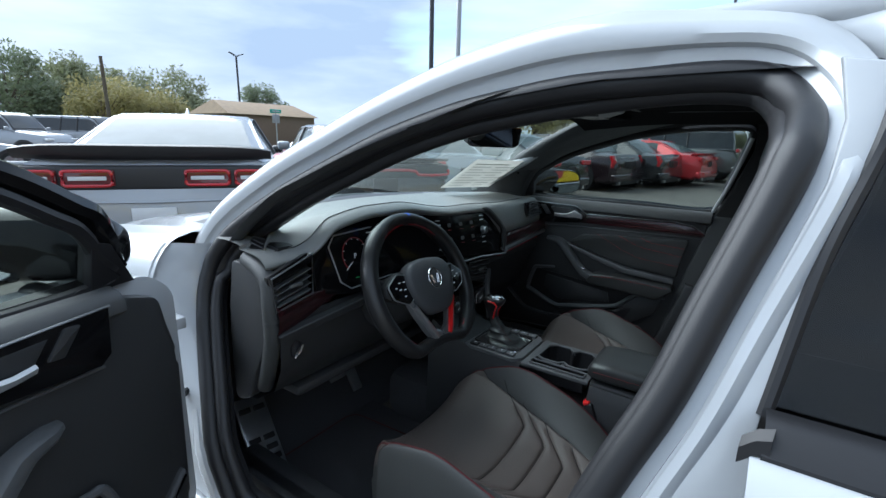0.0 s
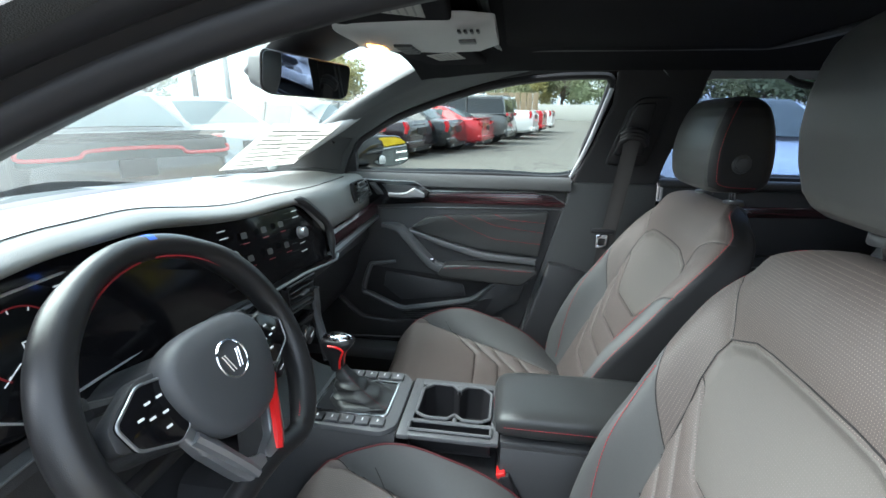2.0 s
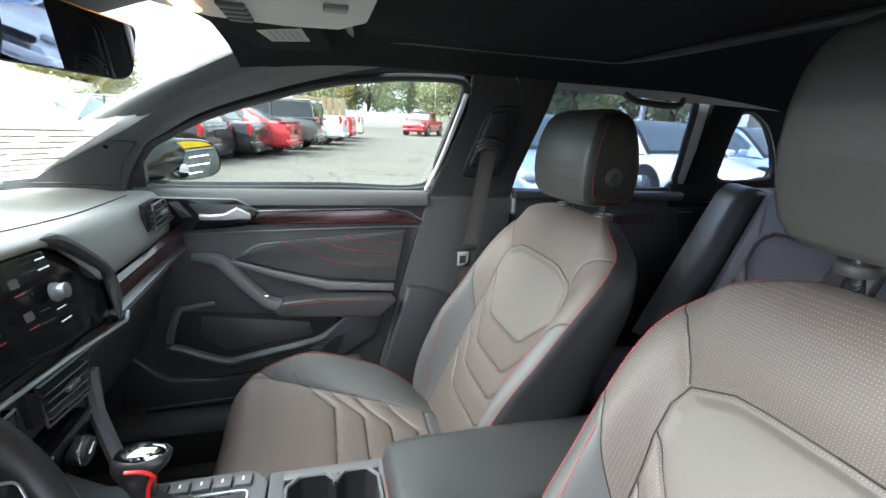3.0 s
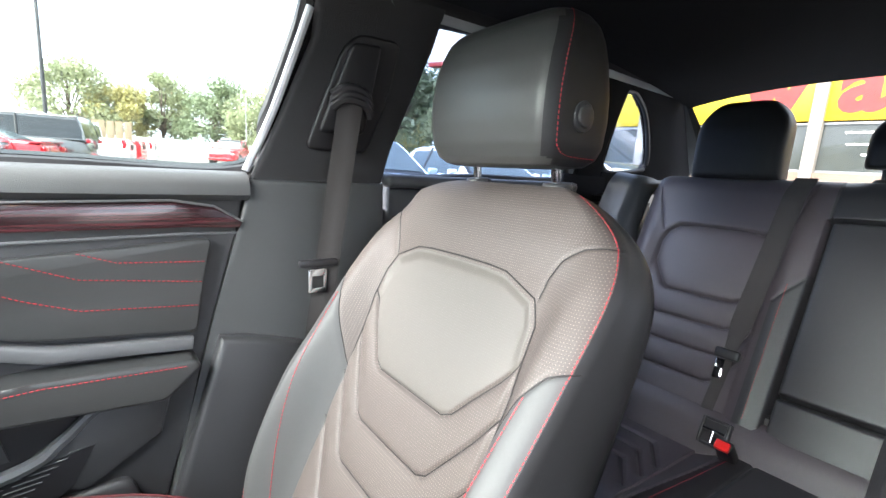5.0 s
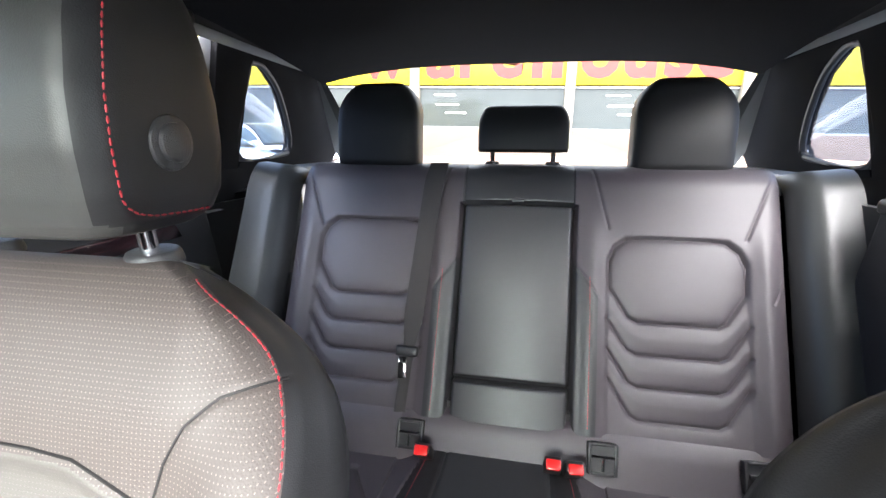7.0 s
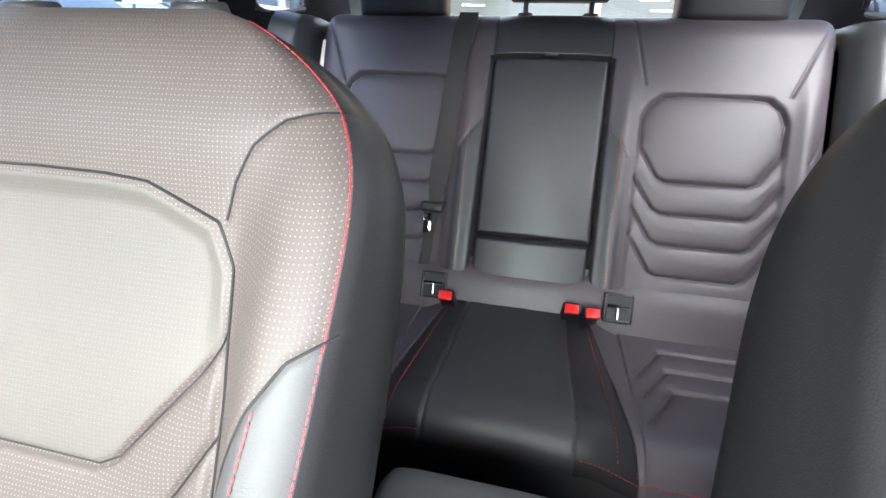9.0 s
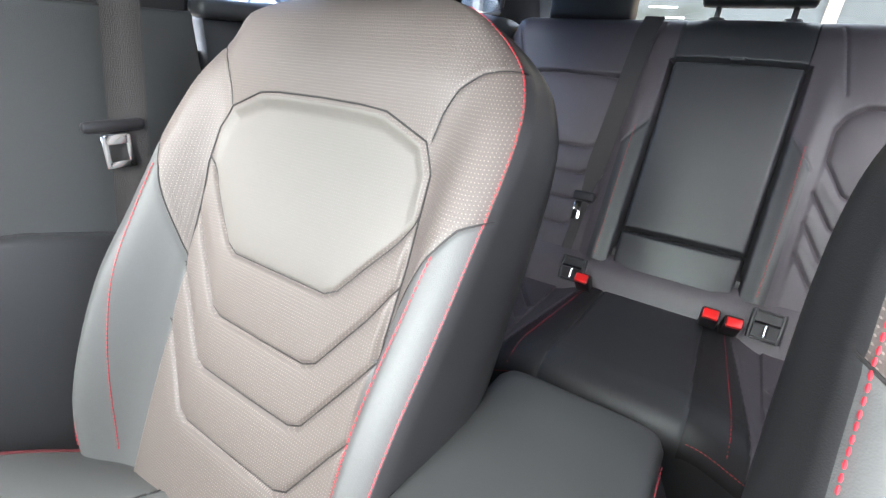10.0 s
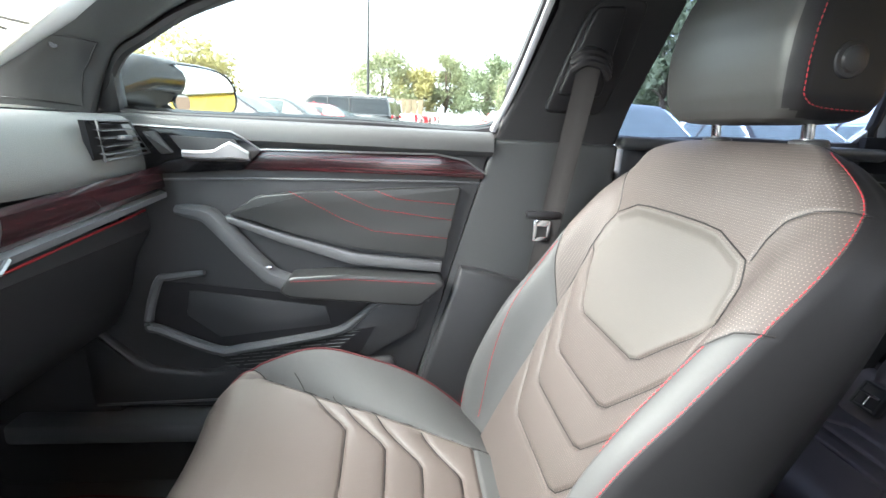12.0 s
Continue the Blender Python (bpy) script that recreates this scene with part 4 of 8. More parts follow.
# white hinge pillar between the driver's door and the seal
zf_ = [0.33, 0.36, 0.43, 0.62, 0.80, 0.915, 0.97, 1.00]
yf_ = [0.66, 0.700, 0.760, 0.866, 0.955, 0.972, 0.96, 0.93]
rows = []
for z in np.linspace(0.33, 0.985, 40):
    y, x = float(np.interp(z, zf_, yf_)), 0.78 - 0.29 * (max(z, 0.5) - 0.8)
    vw = (-0.05 + math.sqrt(0.0025 + 2.2 * max(0.0, 1.0 - z))) / 1.1
    xo = 0.783 + 0.10 * math.sin(min(vw, 1.0) * 2.3)
    rows.append([(-(x + (xo - x) * u ** 0.8), y + 0.02 + (1.06 - y - 0.02) * u, z) for u in (0, 0.04, 0.10, 0.25, 0.45, 0.65, 0.85, 1.0)])
part("hinge_pillar", grid_mesh(np.array(rows)), PAINT, body, "white painted hinge pillar")
for z in (0.50, 0.80):
    part("door_hinge", box(-0.850, 0.950, z, 0.030, 0.045, 0.032, 0.006), PAINT, body)
# roof skin and headliner
def roof(z0, drop, wide, y0, y1, nose, tail=0.02):
    ys = np.linspace(y0, y1, 40)
    xs = np.linspace(-1, 1, 40)
    P = np.zeros((40, 40, 3))
    for i, y in enumerate(ys):
        for j, x in enumerate(xs):
            w = wide + 0.08 * max(0, (-y - 0.9)) - 0.06 * max(0, y - 0.1)
            P[i, j] = (x * w, y, z0 - drop * abs(x) ** 3.4 - nose * max(0, y - 0.0) ** 2 - tail * max(0, -y - 0.55) ** 2)
    return grid_mesh(P)


part("roof_panel", roof(1.475, 0.05, 0.60, -1.55, 0.40, 0.12), PAINT, body)
part("headliner", roof(1.415, 0.045, 0.565, -1.50, 0.385, 0.22, 0.065), LINER, body, "black cloth headliner")
part("sunroof_shade", box(0, -0.18, 1.410, 0.72, 0.62, 0.012, 0.01), LINER, body)
part("sunroof_rim", tube(spline([(0.38, 0.14, 1.408), (0.40, 0.0, 1.408), (0.40, -0.40, 1.408), (0.36, -0.52, 1.408), (0, -0.54, 1.408), (-0.36, -0.52, 1.408), (-0.40, -0.40, 1.408), (-0.40, 0.0, 1.408), (-0.38, 0.14, 1.408), (0, 0.16, 1.406)], 80, True), 0.009, 8, True), PLAST, body)

# inner pillars
edge_b = spline([(0.708, 0.715, 1.028), (0.704, 0.690, 1.09), (0.690, 0.650, 1.150), (0.680, 0.600, 1.182), (0.664, 0.500, 1.240), (0.650, 0.347, 1.296), (0.636, 0.184, 1.344), (0.620, 0.050, 1.374)], 24)
edge_d = spline([(0.722, 0.855, 1.000), (0.716, 0.780, 1.066), (0.700, 0.698, 1.132), (0.682, 0.608, 1.176), (0.656, 0.492, 1.232), (0.636, 0.342, 1.288), (0.612, 0.184, 1.344), (0.580, 0.050, 1.374)], 24)
for sg in (-1, 1):
    rows = []
    for u in np.linspace(0, 1, 24):
        a = Vector((0.690, 0.985, 1.035)).lerp(Vector((0.500, 0.365, 1.378)), u) + Vector((0, 0, 0.022 * math.sin(u * 3.14)))
        b = (edge_b if sg > 0 else edge_d)[int(round(u * 23))]
        mid = (a + b) / 2 + Vector((-0.020, -0.012, 0.004))
        q = [a + Vector((0.012, 0.02, 0.012)), a, a.lerp(mid, 0.55) + Vector((-0.006, -0.008, 0)), mid, b.lerp(mid, 0.5) + Vector((-0.006, -0.004, 0)), b, b + Vector((0.03, 0.0, 0.008))]
        rows.append([(sg * v.x, v.y, v.z) for v in spline(q, 20)])
    part("pillar_trim", grid_mesh(np.array(rows)), TRIMG, body, "grey windscreen pillar trim")
    if sg > 0:
        patch = [[Vector(rows[i][j]) + Vector((-0.004, -0.004, 0.002)) for j in range(5, 16)] for i in range(1, 8)]
        patch = [[p.lerp(q[5 + (i > 3) * 2], 0.06 * i) for p in q] for i, q in enumerate(patch)]
        part("tweeter_cover", grid_mesh(np.array(patch)), PLAST, body, "dark speaker cover on the pillar")
        rim = [p for p in patch[0]] + [q[-1] for q in patch] + patch[-1][::-1] + [q[0] for q in patch][::-1]
        part("tweeter_line", tube([p for k_, p in enumerate(rim) if k_ == 0 or (p - rim[k_ - 1]).length > 1e-4][:-1], 0.0016, 5, True), BLACKP, body)
        tb = patch[5][4]
        part("tweeter_badge", cyl(tb, tb + Vector((-0.003, -0.003, 0.001)), 0.006, n=14), CHROME, body)
    sh, po = (0.0, 0.0) if sg > 0 else (-0.125, -0.06)
    BP = [(-0.108, 1.012), (-0.150, 1.12), (-0.205, 1.28), (-0.205, 1.385), (-0.47, 1.385), (-0.455, 1.30), (-0.400, 1.10), (-0.385, 1.012)]
    part("pillar_upper", prism([(a + sh * (a > -0.3), b) for a, b in BP], side(sg, -0.012 + po), 0.022, 0.010, 3), ROOFT, body, "dark upper centre pillar trim")
    BL = [(-0.112, 1.024), (-0.085, 0.93), (-0.030, 0.73), (0.035, 0.46), (0.06, 0.34), (-0.40, 0.34), (-0.40, 0.60), (-0.39, 1.024)]
    part("pillar_lower", prism([(a + sh * (a > -0.3), b) for a, b in BL], side(sg, -0.020 + po), 0.03, 0.010, 3), TRIMG, body, "grey lower centre pillar trim")
    part("pillar_foot", prism([(a + sh * 0.8, b) for a, b in ((-0.048, 0.735), (0.03, 0.46), (0.065, 0.33), (-0.24, 0.33), (-0.20, 0.70), (-0.10, 0.728))], side(sg, -0.045 + po * 0.6), 0.04, 0.014, 3), PLAST, body)
    # rear quarter trim
    CP = [(-1.045, 1.385), (-1.07, 1.20), (-1.075, 1.06), (-1.20, 1.06), (-1.195, 1.10), (-1.178, 1.310), (-1.190, 1.332), (-1.240, 1.330), (-1.320, 1.288), (-1.400, 1.212), (-1.452, 1.135), (-1.44, 1.095), (-1.20, 1.085), (-1.20, 1.02), (-1.75, 1.02), (-1.80, 1.10), (-1.50, 1.385)]
    part("quarter_trim", prism(CP, side(sg, 0.0), 0.03, 0.004), LINER, body)
    part("sill_trim", box(sg * 0.70, 0.15, 0.335 if sg > 0 else 0.315, 0.10, 1.6, 0.05, 0.012), PLAST2 if sg > 0 else PLAST, body)
    part("quarter_filler", box(sg * 0.738, -1.12, 1.03, 0.03, 0.22, 0.085, 0.006), LINER, body)
    part("rear_shelf_end", box(sg * 0.655, -1.50, 1.052, 0.10, 0.30, 0.03, 0.012), PLAST2, body)
    rows = [[(sg * (0.628 - 0.02 * u + 0.10 * v), -1.455 - 0.37 * u, 1.392 - 0.30 * u - 0.03 * v) for v in np.linspace(0, 1, 6)] for u in np.linspace(0, 1, 8)]
    part("rear_pillar_trim", grid_mesh(np.array(rows)), TRIMG, body)
    xs0 = [(0.628, 1.352), (0.634, 1.38), (0.628, 1.42), (0.600, 1.454), (0.555, 1.472), (0.50, 1.476)]
    part("roof_side", grid_mesh(np.array([[(sg * (x - 0.030 * float(step(-0.36, -0.28, y))), y, z + max(0, 1.44 - z) * 0.55 * float(step(-0.345, -0.30, y)) - 0.02 * max(0, -y - 0.6)) for x, z in xs0] for y in np.linspace(-0.05, -1.55, 40)])), PAINT, body, "white roof side above the doors")
part("parcel_shelf", box(0, -1.52, 1.035, 1.25, 0.50, 0.03, 0.01), SOFT, body)
part("shelf_latch", box(0.0, -1.40, 1.056, 0.05, 0.03, 0.012, 0.003), PLAST2, body)
part("roof_grab_rear", merge(tube(spline([(0.52, -0.62, 1.345), (0.50, -0.66, 1.325), (0.50, -0.78, 1.32), (0.52, -0.82, 1.34)], 20), 0.009)), PLAST, body)
for sg in (-1, 1):
    rows = []
    for y in np.linspace(0.36, -1.56, 54):
        zt = float(np.interp(y, [-1.4, -0.9, -0.2, 0.008, 0.184, 0.347, 0.37], [1.350, 1.372, 1.374, 1.370, 1.345, 1.298, 1.292]))
        xt = 0.735 - 0.30 * (zt - 1.03) + 0.006
        zi = float(np.interp(y, [-1.56, -1.4, -0.55, 0.1, 0.36], [1.350, 1.368, 1.405, 1.425, 1.392]))
        rows.append([(sg * v.x, y, v.y) for v in spline([(xt, zt, 0), (xt - 0.022, zt + 0.006, 0), (0.59, (zt + zi) / 2 + 0.012, 0), (0.54, zi, 0), (0.50, zi + 0.012, 0)], 10)])
    part("roof_trim", grid_mesh(np.array(rows)), ROOFT, body, "dark cloth roof rail trim")
# floor and footwells
part("floor_pan", merge(box(-0.40, 0.30, 0.165, 0.66, 1.9, 0.03, 0), box(0.40, 0.30, 0.165, 0.66, 1.9, 0.03, 0), box(0, -1.10, 0.165, 1.46, 0.95, 0.03, 0)), CARPET, body)
part("tunnel", box(0, -0.05, 0.27, 0.20, 1.9, 0.20, 0.05), CARPET, body)
part("firewall", merge(box(0, 1.22, 0.55, 1.46, 0.04, 0.85, 0), box(0, 1.10, 0.24, 1.44, 0.30, 0.05, 0, m=pose(0, 0, 0, 42, 0, 0))), CARPET, body)
for sg in (-1, 1):
    part("kick_panel", prism([(0.72, 0.33), (0.80, 0.62), (0.92, 0.90), (1.20, 0.90), (1.20, 0.20), (0.74, 0.20)] if sg > 0 else [(1.04, 0.33), (1.02, 0.62), (1.00, 0.90), (1.20, 0.90), (1.20, 0.20), (1.04, 0.20)], side(sg, -0.03), 0.03, 0.01), PLAST, body)
    part("inner_side", prism([(-1.6, 0.16), (-1.6, 1.02), (-0.41, 1.02), (-0.41, 0.16)], side(sg, 0.03 if sg > 0 else -0.055), 0.02, 0), PLAST, body)
    part("sill_inner", box(sg * 0.715, 0.2, 0.24, 0.05, 2.2, 0.20, 0.01), PLAST, body)
part("rear_floor_wall", box(0, -1.62, 0.6, 1.4, 0.04, 0.9, 0), CARPET, body)
# outer skin
bon = []
for u in np.linspace(0, 1, 26):
    y = 1.16 + 1.05 * u
    row = []
    for v in np.linspace(-1, 1, 30):
        w = 0.715 + 0.025 * u
        row.append((v * w, y - 0.20 * v * v * (1 - u), 1.035 - 0.10 * u - 0.10 * u * u - 0.025 * abs(v) ** 3 + 0.012 * math.exp(-((abs(v) - 0.72) / 0.08) ** 2)))
    bon.append(row)
part("bonnet", grid_mesh(np.array(bon)), PAINT, body)
part("bonnet_vent", box(-0.52, 1.25, 1.020, 0.10, 0.03, 0.006, 0.002), BLACKP, body)
for sg in (-1, 1):
    rows = []
    for u in np.linspace(0, 1, 22):
        y = 1.04 + 1.15 * u
        rows.append([(sg * (0.78 + 0.10 * math.sin(v * 2.3) - 0.05 * u * u), y, 1.0 - 0.13 * u - 0.05 * v - 0.55 * max(v, 0) ** 2) for v in np.linspace(-0.34, 1, 16)])
    part("wing", grid_mesh(np.array(rows)), PAINT, body)
    part("rocker", box(sg * 0.84, 0.1, 0.27, 0.10, 2.4, 0.09, 0.03, 3), PAINT, body)
    part("cant_rail", tube(spline([(sg * 0.645, 0.86, 1.110), (sg * 0.60, 0.36, 1.372), (sg * 0.575, -0.05, 1.440), (sg * 0.575, -0.6, 1.44), (sg * 0.58, -1.3, 1.37)], 40), 0.028, 12), PAINT, body)
wsc = [(-0.70, 0.96, 1.035), (0, 1.17, 1.045), (0.70, 0.96, 1.035)]
wst = [(-0.51, 0.375, 1.388), (0, 0.435, 1.402), (0.51, 0.375, 1.388)]
lo, hi = spline(wsc, 24), spline(wst, 24)
part("windscreen", grid_mesh(np.array([[a.lerp(b, t) + Vector((0, 0.03, 0.03)) * math.sin(t * 3.14) for a, b in zip(lo, hi)] for t in np.linspace(0, 1, 14)])), SCREENG, body).visible_shadow = False
part("scuttle", grid_mesh(np.array([[(v.x, v.y + k, v.z - 0.01 - 0.02 * k) for v in lo] for k in (-0.03, 0.02, 0.10, 0.16)])), BLACKP, body)
lo = spline([(-0.63, -1.76, 1.075), (0, -1.92, 1.085), (0.63, -1.76, 1.075)], 20)
hi = spline([(-0.63, -1.44, 1.395), (0, -1.53, 1.415), (0.63, -1.44, 1.395)], 20)
part("rear_window", grid_mesh(np.array([[a.lerp(b, t) for a, b in zip(lo, hi)] for t in (0, 0.5, 1)])), REARG, body)
part("boot_lid", box(0, -2.02, 0.93, 1.35, 0.36, 0.06, 0.03, 3), PAINT, body)
part("boot_wall", box(0, -2.18, 0.62, 1.5, 0.06, 0.75, 0.03, 3), PAINT, body)
part("front_bumper", loft([[(x, 2.20 + 0.10 * (1 - (x / 0.80) ** 2) + dy, z) for dy, z in ((-0.06, 0.78), (0.0, 0.70), (0.03, 0.48), (0.0, 0.26), (-0.10, 0.22), (-0.12, 0.76))] for x in np.linspace(-0.80, 0.80, 15)]), PAINT, body, "white front bumper")
part("rear_bumper", loft([[(x, -2.16 - 0.09 * (1 - (x / 0.84) ** 2) + dy, z) for dy, z in ((0.06, 0.62), (-0.03, 0.58), (-0.05, 0.42), (-0.02, 0.27), (0.10, 0.24), (0.10, 0.60))] for x in np.linspace(-0.84, 0.84, 15)]), PAINT, body, "white rear bumper")
for sg in (-1, 1):
    rows = [[(sg * (x - 0.05 * max(0, (-y - 1.7) / 0.5) ** 2), y, z) for x, z in ((0.66, 1.03), (0.74, 1.00), (0.80, 0.95), (0.852, 0.87), (0.868, 0.78), (0.862, 0.66))] for y in np.linspace(-1.17, -2.20, 16)]
    part("rear_quarter", grid_mesh(np.array(rows)), PAINT, body)
    for y in (1.62, -1.40):
        z = 0.32 + (0.009 if sg > 0 else -0.024)
        part("wheel_arch", cyl((sg * 0.60, y, z + 0.01), (sg * 0.858, y, z + 0.01), 0.365, n=32), BLACKP, body)
        wh = part("wheel", cyl((sg * 0.660, y, z), (sg * 0.872, y, z), 0.32, n=36, bevel=0.03), TYRE, body, "black tyre")
        part("rim", cyl((sg * 0.80, y, z), (sg * 0.877, y, z), 0.225, n=30), RIM, wh, "silver alloy rim")

# window sticker behind the windscreen
stk = thing("window_sticker", "printed white price sheet inside the windscreen", "sticker")
sp0, spu, spv = Vector((0.34, 0.955, 1.075)), Vector((0.30, -0.085, -0.005)), Vector((-0.03, -0.20, 0.135))
bm = bmesh.new()
bm.faces.new([bm.verts.new(sp0 + spu * a + spv * b) for a, b in ((0, 0), (1, 0), (1, 1), (0, 1))])
ret = bmesh.ops.extrude_face_region(bm, geom=bm.faces[:])
bmesh.ops.translate(bm, vec=(0, -0.001, -0.001), verts=[v for v in ret["geom"] if isinstance(v, bmesh.types.BMVert)])
part("sheet", bm, PAPER, stk)
for k in range(9):
    for a0, a1 in ((0.06, 0.34 + 0.1 * (k % 3)), (0.52, 0.75 + 0.06 * (k % 4))):
        b0 = 0.1 + k * 0.095
        rb = bmesh.new()
        rb.faces.new([rb.verts.new(sp0 + spu * a + spv * b + Vector((0, -0.003, -0.004))) for a, b in ((a0, b0), (a1, b0), (a1, b0 + 0.03), (a0, b0 + 0.03))])
        part("print_bar", rb, INK, stk)
def window_frame(outline, sign, off, r, mats, parent, name, label=""):
    p = spline([(sign * (px(b) + off), a, b) for a, b in outline], 90, True)
    return part(name, tube(p, r, 8, True), mats, parent, label)


WIN = [(0.690, 1.035), (0.680, 1.10), (0.645, 1.150), (0.600, 1.178), (0.500, 1.232), (0.347, 1.286), (0.184, 1.332), (0.008, 1.358), (-0.150, 1.364), (-0.190, 1.354), (-0.190, 1.32), (-0.172, 1.250), (-0.140, 1.14), (-0.104, 1.038), (0.20, 1.035)]


def front_door(sign):
    """A front door: inner panel, armrest, pocket, trim, window frame, glass and mirror. Built shut, on the car's right (sign 1) or left."""
    d = thing("front_door", "black front door panel with striped trim, red stitching and white frame", "car door", "front doors")
    S = lambda off: side(sign, off)
    out = [(0.690, 1.02), (-0.105, 1.022), (-0.085, 0.94), (-0.028, 0.73), (0.012, 0.55), (0.045, 0.43), (0.11, 0.365), (0.20, 0.345), (0.78, 0.345), (0.815, 0.50), (0.82, 0.85), (0.79, 0.99)]
    part("panel", prism(rounded(out, 0.02), S(-0.012), 0.03, 0.008), PLAST, d)
    part("lower_panel", prism(rounded([(0.80, 0.37), (0.80, 0.60), (0.66, 0.47), (0.54, 0.46), (0.24, 0.49), (0.10, 0.50), (0.07, 0.40), (0.12, 0.37)], 0.02), S(-0.030), 0.03, 0.012, 3), PLAST, d)
    rows = []
    for y in np.linspace(0.70, -0.105, 30):
        rows.append([(sign * x, y, z) for x, z in ((0.748, 1.034), (0.735, 1.037), (0.715, 1.030), (0.703, 1.012), (0.702, 0.995), (0.716, 0.985))])
    part("sill_cap", grid_mesh(np.array(rows)), DTOP, d, "soft black door top")
    trim = [(0.425, 0.935), (0.395, 0.974), (0.02, 0.982), (-0.045, 0.972), (-0.092, 0.945), (-0.088, 0.935), (0.0, 0.938)]
    part("trim_strip", prism(trim, S(-0.026), 0.02, 0.003), WOODY, d, "dark red striped lacquer trim")
    part("trim_edge", tube([(sign * (px(b) - 0.026), a, b) for a, b in ((0.395, 0.977), (0.02, 0.985), (-0.045, 0.975), (-0.093, 0.947))], 0.0022, 6), SILVER, d)
    hand = [(0.665, 1.016), (0.442, 1.011), (0.420, 1.000), (0.383, 0.976), (0.424, 0.934), (0.640, 0.915), (0.660, 0.93)]
    part("handle_bezel", prism(hand, S(-0.036), 0.02, 0.004), GLOSS, d)
    part("bezel_edge", tube([(sign * (px(b) - 0.0365), a, b) for a, b in hand[:4]], 0.0022, 6), SILVER, d)
    bz = [(0.562, 0.998), (0.436, 0.996), (0.408, 0.962), (0.414, 0.952), (0.526, 0.949)]
    part("handle_bowl", prism(bz, S(-0.038), 0.012, 0.002), PLAST, d)
    lever = part("handle", loft([[(sign * (px(0.95) - o - dx), y, z + dz) for dx, dz in ((0, 0.004), (0.006, 0.007), (0.011, 0.002), (0.007, -0.007 - 0.8 * (z - 0.964)), (0, -0.010 - 0.8 * (z - 0.964)))] for y, z, o in ((0.536, 0.964, 0.038), (0.50, 0.964, 0.046), (0.470, 0.968, 0.050), (0.452, 0.978, 0.054), (0.438, 0.986, 0.052), (0.424, 0.978, 0.046), (0.406, 0.966, 0.038))]), SATIN, d, "satin silver door handle")
    part("lock_switch", prism(rounded([(0.612, 1.003), (0.587, 1.006), (0.555, 0.963), (0.580, 0.960)], 0.004), S(-0.041), 0.008, 0.002), PLAST, d)
    part("crease", tube([(sign * (px(b) - 0.014), a, b) for a, b in ((0.66, 0.902), (0.40, 0.915), (0.0, 0.925), (-0.085, 0.925))], 0.003, 6), PLAST2, d)
    ins = [(0.460, 0.840), (0.400, 0.880), (0.30, 0.893), (-0.040, 0.918), (-0.020, 0.83), (-0.012, 0.752), (0.19, 0.770), (0.34, 0.805)]
    part("insert", prism(rounded(ins, 0.012), S(-0.034), 0.03, 0.004, 3), LEATHER, d, "black leather door insert")
    for ln in (((0.33, 0.893), (0.22, 0.838), (0.15, 0.812), (-0.018, 0.800)), ((0.235, 0.897), (0.15, 0.862), (-0.025, 0.842)), ((0.150, 0.903), (0.10, 0.885), (-0.032, 0.878))):
        part("stitching", stitches([(sign * (px(b) - 0.0352), a, b) for a, b in ln]), RED, d, "fine red stitched seam")
    bl = [(0.465, 0.836), (0.34, 0.798), (0.19, 0.758), (-0.005, 0.742), (-0.002, 0.720), (0.20, 0.735), (0.35, 0.780), (0.46, 0.822)]
    part("blade", prism(bl, S(-0.040), 0.03, 0.005), PLAST2, d, "grey blade below the insert")
    pull = [(0.572, 0.842, 0.024), (0.550, 0.842, 0.040), (0.512, 0.840, 0.050), (0.496, 0.834, 0.052), (0.470, 0.808, 0.054), (0.420, 0.752, 0.056), (0.375, 0.706, 0.058), (0.335, 0.690, 0.058), (0.27, 0.690, 0.056), (0.20, 0.692, 0.050)]
    bar = []
    for i in range(len(pull)):
        a0, b0, _ = pull[max(i - 1, 0)]
        a1, b1, _ = pull[min(i + 1, len(pull) - 1)]
        t = Vector((a1 - a0, b1 - b0)).normalized()
        nv, (a, b, o) = Vector((-t.y, t.x)), pull[i]
        w = 0.010 + 0.008 * min(1, i / 3)
        bar.append([(sign * (px(b) - o + dx), a + nv.x * w * k, b + nv.y * w * k) for k, dx in ((1, 0.030), (1, 0.010), (0.8, 0.001), (0.2, -0.004), (-0.6, -0.002), (-1, 0.008), (-1, 0.030))])
    part("pull_handle", loft(bar), PLAST2, d, "grey angled pull handle")
    arm = [(0.330, 0.712), (0.22, 0.722), (0.0, 0.715), (-0.012, 0.70), (0.045, 0.650), (0.33, 0.665), (0.352, 0.678)]
    part("armrest", prism(rounded(arm, 0.010), S(-0.075), 0.065, 0.007, 3), LEATHER, d, "padded black armrest")
    part("armrest_stitching", stitches([(sign * (px(b) - 0.0757), a, b) for a, b in ((0.325, 0.704), (0.2, 0.712), (0.01, 0.706))]), RED, d, "fine red stitched seam")
    part("window_switch", box(sign * (px(0.72) - 0.05), 0.385, 0.728, 0.012, 0.035, 0.008, 0.002), CHROME, d)
    pock = [(0.615, 0.680), (0.645, 0.583), (0.505, 0.520), (0.240, 0.568), (0.130, 0.640), (0.33, 0.655)]
    part("pocket", prism(pock, S(-0.0145), 0.003, 0), BLACKP, d)
    part("pocket_liner", prism([(0.56, 0.66), (0.57, 0.60), (0.50, 0.545), (0.25, 0.58), (0.26, 0.625)], S(-0.018), 0.004, 0.002), PLAST, d)
